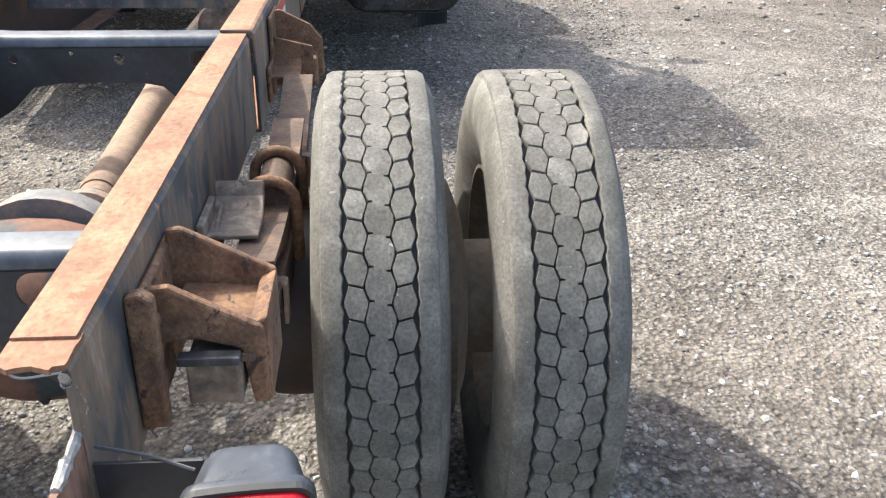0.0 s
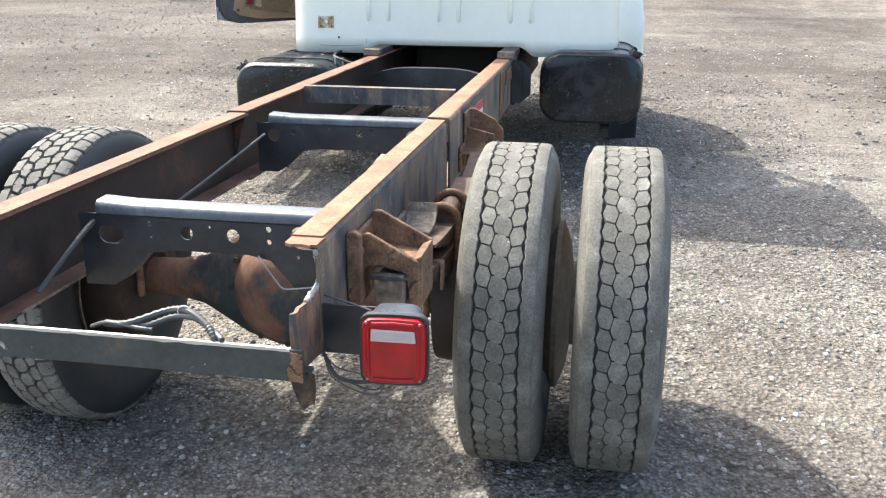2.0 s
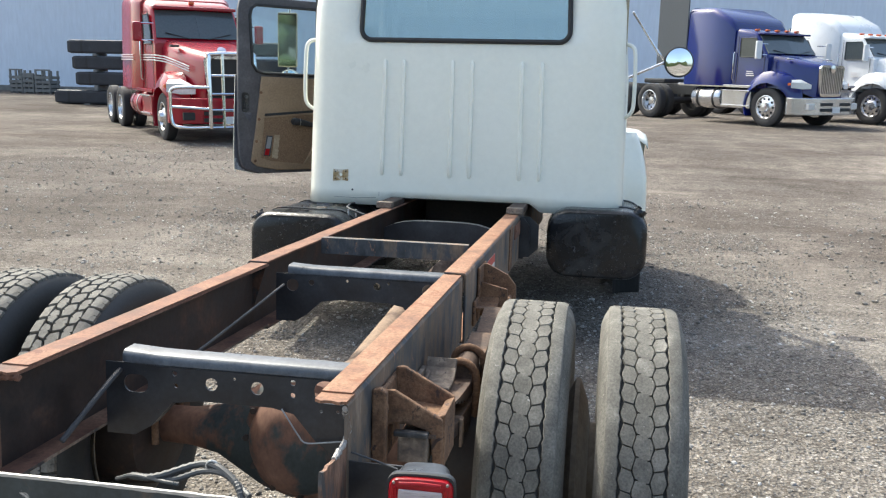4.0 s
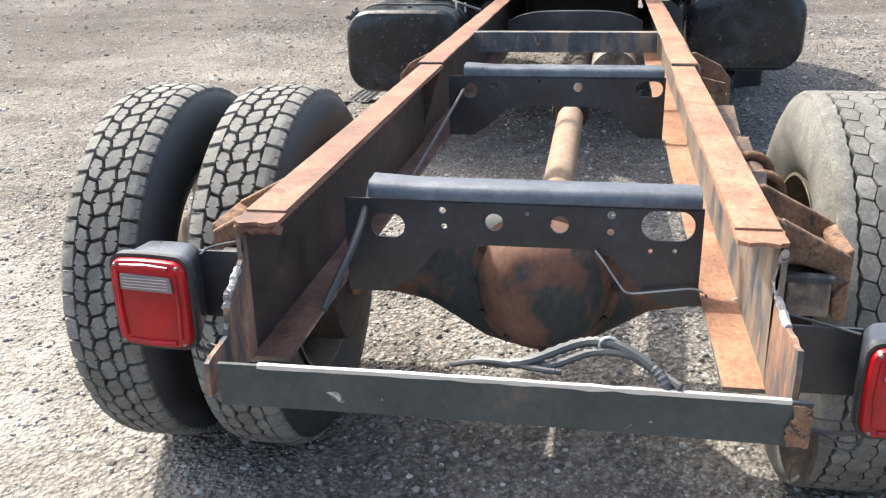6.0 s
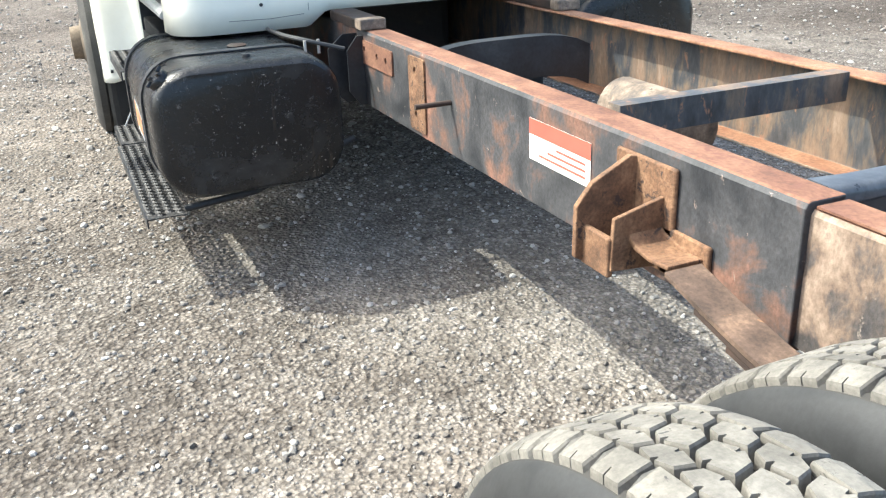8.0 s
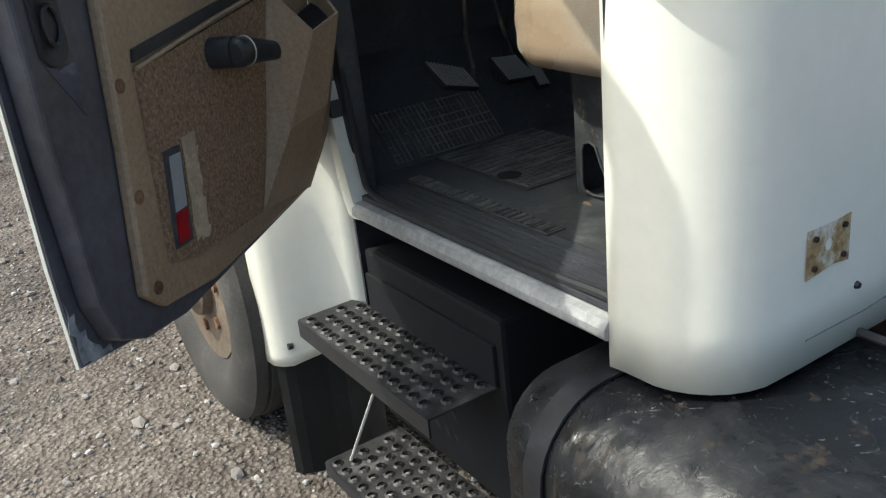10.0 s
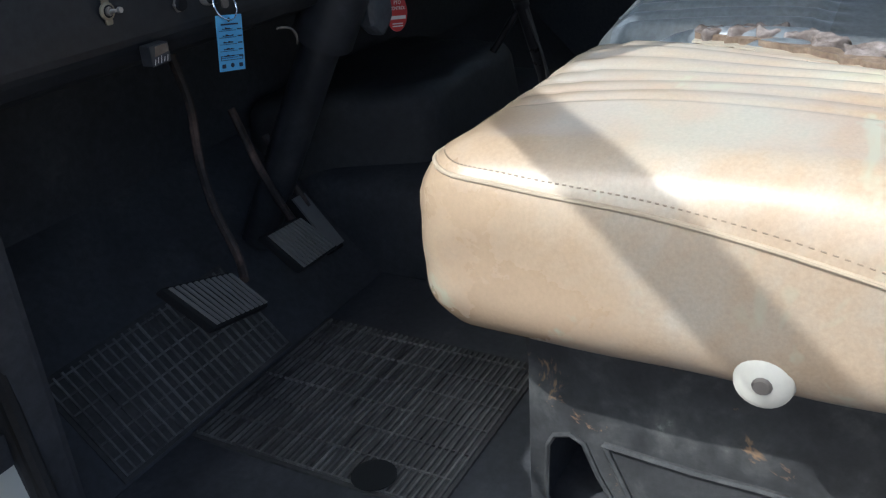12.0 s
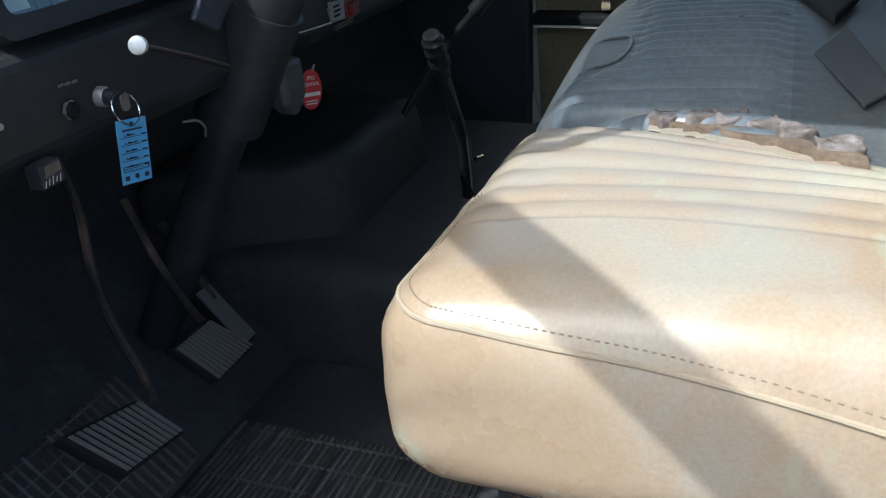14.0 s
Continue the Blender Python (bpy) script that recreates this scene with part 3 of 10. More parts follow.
def make_ground():
    bm = bmesh.new()
    n = 150
    line = [math.sinh(7.2 * (i / n - 0.5)) * 32 for i in range(n + 1)]
    grid = []
    for y in line:
        row = []
        for x in line:
            far = min(1.0, math.hypot(x, y) / 40)
            near = 0.0 if abs(x) < 2.4 and -0.5 < y < 7 else 1.0
            h = noise.noise((x * 0.5, y * 0.5, 3)) * 0.012 * near + noise.noise((x * 0.09, y * 0.09, 8)) * 0.04 * far + yard_height(x, y + 3)
            row.append(bm.verts.new((x, y + 3, h)))
        grid.append(row)
    for j in range(n):
        for i in range(n):
            bm.faces.new((grid[j][i], grid[j][i + 1], grid[j + 1][i + 1], grid[j + 1][i]))
    ob = part("ground", bm, GRAVEL, smooth=True)
    tagged(ob, "pale grey crushed-gravel yard with dusty tan patches", "ground", kind="structure")


make_ground()

# ---- the chassis truck ----
truck = empty("chassis_truck", "white-cabbed chassis truck with a bare rusty frame and open door", "truck", m=TILT)


def channel(y0, y1, out, top, bottom, flange, thick, side):
    """A C-section rail along y, its web outside and its flanges turned in."""
    a, b = out, out - thick
    pts = [(a, bottom), (a, top - 0.012), (a - 0.006, top - 0.003), (a - 0.012, top), (a - flange, top), (a - flange, top - thick), (b, top - thick), (b, bottom + thick), (a - flange, bottom + thick), (a - flange, bottom)]
    bm = bmesh.new()
    n = max(2, int((y1 - y0) / 0.06))
    rings = []
    for i in range(n + 1):
        y = y0 + (y1 - y0) * i / n
        w = noise.noise((y * 3, side * 5, 1)) * 0.0022
        rings.append([bm.verts.new((side * (x + w), y, z + (w if z > 0.9 else 0))) for x, z in pts])
    for r, s in zip(rings, rings[1:]):
        for j in range(len(pts)):
            bm.faces.new((r[j], r[(j + 1) % len(pts)], s[(j + 1) % len(pts)], s[j]))
    bm.faces.new(rings[0][::-1]), bm.faces.new(rings[-1])
    for f in bm.faces:
        c = f.calc_center_median()
        f.material_index = 0 if c.z > top - 0.006 else 1
        if abs(c.x) < out - thick - 0.001 and c.z < top - 0.02 and c.z > bottom + thick - 0.001 and c.z < bottom + 0.05:
            f.material_index = 0
        # inner web faces: a slot of their own, shade painted in on the left
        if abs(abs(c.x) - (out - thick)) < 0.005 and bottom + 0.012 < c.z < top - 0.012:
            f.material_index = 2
    return bm


RAIL_TOP, RAIL_BOTTOM = 1.008, 0.755
for side, word in ((1, "right"), (-1, "left")):
    # left inner webs take the darker tone as painted shade over grime
    rail = part("frame_rail", channel(0.0, 1.56, 0.43, RAIL_TOP, RAIL_BOTTOM, 0.074, 0.008, side), [RUST_TOP if side > 0 else RUST_LEFT, RUST_PAINT if side > 0 else RUST_WEB, RUST_PAINT if side > 0 else RUST_AND_SHADE], truck, "rusty orange steel frame rail with flaking blue-black paint")
    front = part("frame_reinforcement", channel(1.548, 5.9, 0.444, RAIL_TOP + 0.012, RAIL_BOTTOM - 0.012, 0.088, 0.009, side), [RUST_TOP if side > 0 else RUST_LEFT, RUST_PAINT if side > 0 else RUST_RED, RUST_PAINT if side > 0 else RUST_AND_SHADE], truck, "outer frame channel with worn orange top", soft=0.003)


# ---- tyres ----
AXLE_Y, AXLE_Z, TYRE_R = 0.985, 0.531, 0.508


def block_mesh(outline, r0, r1, name, material, joined=False):
    """A tread block on a wheel of radius r1: outline in (along, across), base at r0; joined blocks run into one another."""
    bm = bmesh.new()
    cs, cx = sum(p[0] for p in outline) / len(outline), sum(p[1] for p in outline) / len(outline)
    rings = []
    for r, k in ((r0, 1.04), (r1 - 0.003, 0.99), (r1, 0.94)):
        ring = []
        for s, x in outline:
            s2, x2 = cs + (s - cs) * (1.004 if joined else k), cx + (x - cx) * k
            a = s2 / r1
            rr = r - 7.0 * max(0.0, abs(x2) - 0.062) ** 2
            ring.append(bm.verts.new((x2, -rr * math.cos(a), rr * math.sin(a))))
        rings.append(ring)
    n = len(outline)
    for r, s in zip(rings, rings[1:]):
        for j in range(n):
            bm.faces.new((r[j], r[(j + 1) % n], s[(j + 1) % n], s[j]))
    bm.faces.new(rings[-1])
    bmesh.ops.recalc_face_normals(bm, faces=bm.faces)
    me = bpy.data.meshes.new(name)
    bm.to_mesh(me)
    bm.free()
    me.materials.append(material)
    return me


def hexagon(p, w, cx, s0=0.0, lean=0.0, notch=0.0):
    """An elongated hexagon, p long and w across, with a short slit in two sides."""
    pts = [(-0.46 * p + lean, cx - 0.30 * w), (-0.46 * p - lean, cx + 0.30 * w), (-0.06 * p, cx + 0.5 * w)]
    if notch:
        pts += [(-0.018 * p, cx + (0.5 - notch) * w), (0.018 * p, cx + (0.5 - notch) * w)]
    pts += [(0.06 * p, cx + 0.5 * w), (0.46 * p - lean, cx + 0.30 * w), (0.46 * p + lean, cx - 0.30 * w), (0.06 * p, cx - 0.5 * w)]
    if notch:
        pts += [(0.018 * p, cx - (0.5 - notch) * w), (-0.018 * p, cx - (0.5 - notch) * w)]
    pts += [(-0.06 * p, cx - 0.5 * w)]
    return [(s + s0, x) for s, x in pts]


def waisted(p, w, cx, s0=0.0, lean=0.0):
    """A block of the middle row: joined to its neighbours at the waist, with a slanting slit from each side."""
    half = [(0.5 * p, cx + 0.20 * w), (0.474 * p - lean, cx + 0.22 * w), (0.455 * p - lean, cx + 0.36 * w), (0.10 * p, cx + 0.5 * w)]
    notch = [(0.035 * p - lean, cx + 0.5 * w), (0.02 * p - 1.6 * lean, cx + 0.36 * w), (-0.012 * p - 1.6 * lean, cx + 0.36 * w), (-0.02 * p, cx + 0.5 * w)]
    right = half + notch + [(-0.10 * p, cx + 0.5 * w), (-0.455 * p - lean, cx + 0.36 * w), (-0.474 * p - lean, cx + 0.22 * w), (-0.5 * p, cx + 0.20 * w)]
    left = [(-s, 2 * cx - x) for s, x in right]
    return [(s + s0, x) for s, x in right + left]


def slab(p, x0, x1, s0=0.0, notch=0.0, inner=1):
    """A shoulder block between x0 and x1."""
    e, m = (x0, x1) if inner < 0 else (x1, x0)
    mid = (e + m) / 2
    pts = [(-0.43 * p, e), (-0.46 * p, mid), (-0.40 * p, m), (-0.02 * p, m), (-0.02 * p, m + (e - m) * notch), (0.02 * p, m + (e - m) * notch), (0.02 * p, m), (0.40 * p, m), (0.46 * p, mid), (0.43 * p, e)]
    return [(s + s0, x) for s, x in pts]


def tyre_body(worn):
    """The casing: side walls, shoulders and the floor of the grooves."""
    base = TYRE_R - (0.011 if worn else 0.019)
    half = 0.112 if worn else 0.104
    pr = [(0.285, -0.085), (0.30, -0.098), (0.345, -0.122), (0.40, -0.138), (0.445, -0.136), (0.475, -half - 0.014), (base - 0.004, -half - 0.002), (base, -half + 0.006)]
    pr = pr + [(r, -x) for r, x in reversed(pr)]
    pr += [(0.285, 0.075), (0.275, 0.0), (0.285, -0.075)]
    bm = lathe(bmesh.new(), pr, 96)
    return bm


def make_tyre(x, worn, turn, body_me=None):
    m = Matrix.Translation((x, AXLE_Y, AXLE_Z)) @ Matrix.Diagonal((0.91, 1, 1, 1))
    word = "grey worn drive tyre with shallow hexagonal tread" if worn else "newer black drive tyre with deep dusty tread blocks"
    casing = tyre_body(worn)
    # casing between the blocks gets the groove shade as its colour
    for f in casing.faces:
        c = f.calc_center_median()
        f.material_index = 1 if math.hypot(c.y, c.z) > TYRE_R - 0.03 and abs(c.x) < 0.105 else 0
    t = part("tyre", casing, [RUBBER_WORN, GROOVE_SHADE] if worn else [RUBBER_DARK, GROOVE_SHADE], truck, word, True, m)
    mat = RUBBER_WORN if worn else RUBBER_TREAD
    n = 54 if worn else 52
    p = 2 * math.pi * TYRE_R / n
    r0 = TYRE_R - (0.013 if worn else 0.021)
    if worn:
        rows = [("tread_block", hexagon(p * 1.045, 0.0455, -0.0462, 0, 0.003)), ("tread_block", waisted(p, 0.0575, 0.0, p / 2, 0.004)), ("tread_block", hexagon(p * 1.045, 0.0455, 0.0462, 0, -0.003))]
    else:
        rows = [("shoulder_block", slab(p * 0.98, -0.104, -0.062, p * 0.35, 0.25, 1)), ("tread_block", hexagon(p * 0.94, 0.037, -0.0425, 0, 0.003, 0.22)), ("tread_block", hexagon(p * 0.94, 0.049, 0.0, p / 2, -0.004, 0.18)), ("tread_block", hexagon(p * 0.94, 0.037, 0.0425, 0, -0.003, 0.22)), ("shoulder_block", slab(p * 0.98, 0.062, 0.104, p * 0.35, 0.25, -1))]
    near = 25 if worn else 15
    rest = bmesh.new()
    for name, outline in rows:
        me = block_mesh(outline, r0, TYRE_R, name, mat, worn and len(outline) > 20)
        for i in range(n):
            a = turn + 2 * math.pi * i / n
            wrap = (a + math.pi) % (2 * math.pi) - math.pi
            k = (wrap + 0.35) / (2 * math.pi / n)
            turned = Matrix.Rotation(-a, 4, "X")
            if 0 <= k < near:
                b = new(name, me)
                b.parent = t
                b.matrix_basis = turned
            else:
                start = len(rest.verts)
                rest.from_mesh(me)
                rest.verts.ensure_lookup_table()
                bmesh.ops.transform(rest, matrix=turned, verts=rest.verts[start:])
    tagged(part("tread", rest, mat, t), kind="stuff")
    if worn:
        for s in (-1, 1):
            bm = bmesh.new()
            rings = []
            for i in range(n * 4):
                a = turn + 2 * math.pi * i / (n * 4)
                z = (0.0750, 0.0715, 0.0725, 0.0695)[i % 4]
                ring = []
                for r, x in ((r0, z - 0.001), (TYRE_R - 0.002, z), (TYRE_R, z + 0.002), (TYRE_R - 0.001, 0.100), (TYRE_R - 0.007, 0.111), (0.484, 0.117), (0.472, 0.121)):
                    ring.append(bm.verts.new((s * x, -r * math.cos(a), r * math.sin(a))))
                rings.append(ring)
            for r, q in zip(rings, rings[1:] + rings[:1]):
                for j in range(len(r) - 1):
                    bm.faces.new((r[j], r[j + 1], q[j + 1], q[j]))
            part("shoulder_rib", bm, mat, t, "worn speckled shoulder rib", True)
    return t


for x, worn, turn in ((0.752, True, 0.02), (1.083, True, 0.075), (-0.700, False, 0.03), (-1.022, False, 0.09)):
    make_tyre(x, worn, turn)


# ---- wheels, axle and drive shaft ----
for s in (1, -1):
    for x in ((0.752, 1.083) if s > 0 else (0.700, 1.022)):
        bm = lathe(bmesh.new(), [(0.292, -0.10), (0.300, -0.10), (0.278, -0.07), (0.268, 0.0), (0.278, 0.07), (0.300, 0.10), (0.292, 0.10), (0.262, 0.06), (0.255, 0.0), (0.262, -0.06)], 48, "x", (s * x, AXLE_Y, AXLE_Z))
        part("wheel_rim", bm, RIM_DIRT, truck, "dirt-caked steel wheel rim", True)
    bm = bmesh.new()
    lathe(bm, [(0.0, 0.845), (0.20, 0.845), (0.225, 0.87), (0.268, 0.89), (0.268, 0.905), (0.2, 0.93), (0.13, 0.94), (0.13, 1.1), (0.10, 1.13), (0.0, 1.13)], 40, "x", (0, 0, 0), False)
    part("wheel_disc", bm, RIM_DIRT, truck, "dirt-brown steel wheel disc and hub", True, Matrix.Translation((0, AXLE_Y, AXLE_Z)) @ Matrix.Diagonal((s, 1, 1, 1)))
    bm = lathe(bmesh.new(), [(0.06, 0.50), (0.205, 0.52), (0.21, 0.56), (0.205, 0.70), (0.235, 0.72), (0.235, 0.80), (0.1, 0.84)], 40, "x", (0, 0, 0), False)
    part("brake_drum", bm, RUST_AND_SHADE, truck, "rust-brown brake drum", True, Matrix.Translation((0, AXLE_Y, AXLE_Z)) @ Matrix.Diagonal((s, 1, 1, 1)))


def make_axle():
    bm = bmesh.new()
    # the banjo: a flat ring-shaped casing that runs out into two tubes
    prof = [(-0.56, 0.062), (-0.40, 0.066), (-0.30, 0.085), (-0.22, 0.135), (-0.14, 0.185), (-0.07, 0.205), (0, 0.21)]
    prof = prof + [(-x, r) for x, r in reversed(prof[:-1])]
    rings = []
    for x, r in prof:
        d = min(r, 0.075 + 0.35 * max(0, r - 0.07))
        rings.append([bm.verts.new((x, AXLE_Y + d * math.cos(a), AXLE_Z + r * math.sin(a))) for a in [2 * math.pi * k / 24 for k in range(24)]])
    for a, b in zip(rings, rings[1:]):
        for k in range(24):
            bm.faces.new((a[k], a[(k + 1) % 24], b[(k + 1) % 24], b[k]))
    bm.faces.new(rings[0]), bm.faces.new(rings[-1])
    ax = part("axle_housing", bm, AXLE_PAINT, truck, "grimy black rear axle housing, rusty at its bulge", True)
    bm = lathe(bmesh.new(), [(0.195, 0.0), (0.2, -0.012), (0.178, -0.022), (0.172, -0.045), (0.15, -0.085), (0.10, -0.115), (0.0, -0.128)], 40, "y", (0.02, AXLE_Y - 0.085, AXLE_Z + 0.02), False)
    part("axle_cover", bm, AXLE_PAINT, ax, "domed cover blotched black and rust", True)
    for k in range(12):
        a = 2 * math.pi * k / 12
        bm = bmesh.new()
        nut(bm, (0.02 + 0.187 * math.cos(a), AXLE_Y - 0.112, AXLE_Z + 0.02 + 0.187 * math.sin(a)), "y", 0.011, 0.014)
        part("cover_bolt", bm, RUST_AND_SHADE, ax)
    bm = lathe(bmesh.new(), [(0.19, 0.05), (0.185, 0.12), (0.13, 0.20), (0.085, 0.27), (0.07, 0.34), (0.085, 0.345), (0.085, 0.375), (0.0, 0.375)], 32, "y", (0.02, AXLE_Y, AXLE_Z + 0.05), False)
    part("differential_nose", bm, NOSE_DUST, ax, "rounded differential nose with rusty crown", True)
    bm = bmesh.new()
    tube(bm, [(0.02, 1.40, 0.60), (0.03, 2.3, 0.68)], 0.052, 24)
    lathe(bm, [(0.054, 1.44), (0.058, 1.45), (0.058, 1.50), (0.054, 1.51)], 24, "y", (0.021, 0, 0.605))
    part("drive_shaft", bm, RUST_TAN, truck, "dusty tan drive shaft tube", True)
    bm = bmesh.new()
    box(bm, -0.03, 0.07, 2.30, 2.36, 0.64, 0.74, 0.01)
    lathe(bm, [(0.0, 2.36), (0.075, 2.36), (0.08, 2.40), (0.08, 2.45), (0.06, 2.47), (0.0, 2.47)], 24, "y", (0.03, 0, 0.69), False)
    part("centre_bearing", bm, RUST_AND_SHADE, truck, "", True)
    bm = tube(bmesh.new(), [(0.03, 2.45, 0.69), (0.04, 4.6, 0.72)], 0.055, 20)
    part("drive_shaft", bm, RUST_AND_SHADE, truck, "front drive shaft tube", True)


NOSE_DUST = surface("dusty_blue_grey_casting", [(0.3, (0.10, 0.105, 0.115)), (0.48, (0.20, 0.195, 0.19)), (0.58, (0.30, 0.225, 0.17)), (0.8, (0.40, 0.31, 0.24))], 7.0, (0.7, 0.9), 0.0, 0.4, 80.0)
RUST_TAN = surface("dusty_tan_steel", [(0.3, (0.20, 0.135, 0.092)), (0.6, (0.31, 0.222, 0.160)), (0.85, (0.41, 0.315, 0.24))], 8.0, (0.75, 0.95), 0.0, 0.4, 80.0)
make_axle()


# ---- fuel tanks ----
def make_tank(x0, x1, z0, z1, y0, y1, side):
    w, h, cx, cz = x1 - x0, z1 - z0, (x0 + x1) / 2, (z0 + z1) / 2
    bm = bmesh.new()
    loops = []
    for y, k, r in ((y0, 0.90, 0.11), (y0 + 0.012, 0.955, 0.125), (y0 + 0.035, 0.99, 0.14), (y0 + 0.07, 1.0, 0.145), (y1 - 0.07, 1.0, 0.145), (y1 - 0.035, 0.99, 0.14), (y1, 0.93, 0.12)):
        loops.append([bm.verts.new((cx + u, y, cz + v)) for u, v in rounded(w * k, h * k, r, 7)])
    for a, b in zip(loops, loops[1:]):
        for k in range(len(a)):
            bm.faces.new((a[k], a[(k + 1) % len(a)], b[(k + 1) % len(a)], b[k]))
    bm.faces.new(loops[0]), bm.faces.new(loops[-1])
    tank = part("fuel_tank", bm, TANK_PAINT, truck, "chipped black steel fuel tank", True)
    for ys in (y0 + 0.225, y1 - 0.125):
        bm = bmesh.new()
        lo = [(cx + u, cz + v) for u, v in rounded(w + 0.004, h + 0.004, 0.147, 7)]
        hi = [(cx + u, cz + v) for u, v in rounded(w + 0.014, h + 0.014, 0.152, 7)]
        rows = [[bm.verts.new((u, y, v)) for u, v in lp] for y, lp in ((ys, lo), (ys, hi), (ys + 0.045, hi), (ys + 0.045, lo))]
        for a, b in zip(rows, rows[1:]):
            for k in range(len(a)):
                bm.faces.new((a[k], a[(k + 1) % len(a)], b[(k + 1) % len(a)], b[k]))
        part("tank_strap", bm, BLACK_STEEL, tank, "black steel strap round the tank", True)
    return tank


tank_left = make_tank(-1.245, -0.595, 0.535, 0.985, 3.50, 4.37, -1)
tank_right = make_tank(0.60, 1.235, 0.605, 1.05, 3.90, 4.75, 1)


# ---- the cab shell ----
CAB_Y, CAB_X, CAB_TOP = 4.05, 1.045, 2.56


def cab_plan(side_y):
    """The line of the cab's back seen from above, from the left door post round to the right one."""
    r = 0.15
    pts = [(-CAB_X - 0.03, side_y), (-CAB_X - 0.025, CAB_Y + r + 0.03)]
    for k in range(1, 8):
        a = radians(180 + 90 * k / 8)
        pts.append((-CAB_X + r - 0.025 + r * math.cos(a), CAB_Y + r + r * math.sin(a)))
    xs = [-0.86, -0.70, -0.60, -0.56, -0.54, -0.51, -0.48, -0.46, -0.25, 0.0, 0.25, 0.46, 0.48, 0.51, 0.54, 0.56, 0.60, 0.70, 0.86]
    pts += [(x, CAB_Y) for x in xs]
    pts += [(-x, y) for x, y in reversed(pts[:9])]
    return pts


def cab_bottom(x):
    a = abs(x)
    return 1.056 - 0.057 * ease((a - 0.46) / 0.10)


def cab_point(x, y, z, out=0.0):
    k = max(0.0, z - 1.0)
    top = max(0.0, (z - 2.25) / (CAB_TOP - 2.25))
    return (x * (1 - 0.022 * k - 0.03 * top * top), y + 0.012 * k + 0.05 * top * top - out, z)


def make_cab_back():
    bm = bmesh.new()
    plan = cab_plan(4.262)
    zs = [None, 1.10, 1.16, 1.3, 1.7, 1.95, 2.06, 2.10, 2.3, 2.44, 2.48, 2.53, CAB_TOP]
    grid = []
    for z in zs:
        grid.append([bm.verts.new(cab_point(x, y, z if z else cab_bottom(x))) for x, y in plan])
    for j in range(len(zs) - 1):
        for i in range(len(plan) - 1):
            x, y = (plan[i][0] + plan[i + 1][0]) / 2, (plan[i][1] + plan[i + 1][1]) / 2
            zc = ((zs[j] or 1.0) + zs[j + 1]) / 2
            if y < CAB_Y + 0.01 and abs(x) < 0.70 and 2.09 < zc < 2.45:
                continue
            bm.faces.new((grid[j][i], grid[j][i + 1], grid[j + 1][i + 1], grid[j + 1][i]))
    ob = part("cab_back", bm, WHITE_PAINT, truck, "white painted steel cab back panel", True)
    k = ob.modifiers.new("thick", "SOLIDIFY")
    k.thickness, k.offset = 0.018, -1
    return ob


cab_back = make_cab_back()
for x in (-0.53, -0.40, -0.067, 0.064, 0.396, 0.527):
    bm = bmesh.new()
    rows = []
    for z in (1.20, 1.215, 1.3, 1.5, 1.7, 1.9, 1.955, 1.97):
        w, d = (0.017, 0.011) if 1.21 < z < 1.96 else (0.006, 0.0)
        rows.append([bm.verts.new(cab_point(x + u, CAB_Y, z, v)) for u, v in ((-w, -0.004), (-w * 0.55, d), (w * 0.55, d), (w, -0.004))])
    for a, b in zip(rows, rows[1:]):
        for k in range(3):
            bm.faces.new((a[k], a[k + 1], b[k + 1], b[k]))
    part("rib", bm, WHITE_PAINT, cab_back, "", True)
bm = bmesh.new()
sweep(bm, [cab_point(u - 0.0, CAB_Y, v, 0.004) for u, v in rounded(1.40, 0.36, 0.07, 6, 0, 2.272)], disc(0.016, 8), True)
part("window_seal", bm, RUBBER_DARK, cab_back, "black rubber window seal", True)
GLASS = glass("window_glass", (0.78, 0.9, 0.9))
bm = prism(bmesh.new(), rounded(1.39, 0.35, 0.065, 6, 0, 2.272), "y", CAB_Y + 0.026, CAB_Y + 0.031)
rear_pane = part("window_pane", bm, GLASS, cab_back, "greenish rear window glass")
rear_pane.visible_shadow = False


# ---- frame details: plates, tails, bar, cross members ----
def wobble_line(pts, amount=0.004, steps=4, seed=0):
    """Breaks a line of plane points up into a torn one."""
    out = []
    for i, (a, b) in enumerate(zip(pts, pts[1:])):
        for k in range(steps):
            t = k / steps
            j = noise.noise((i * 3.1 + t * 4, seed, 0)) * amount if k else 0
            out.append((a[0] + (b[0] - a[0]) * t + j, a[1] + (b[1] - a[1]) * t - j))
    return out + [pts[-1]]


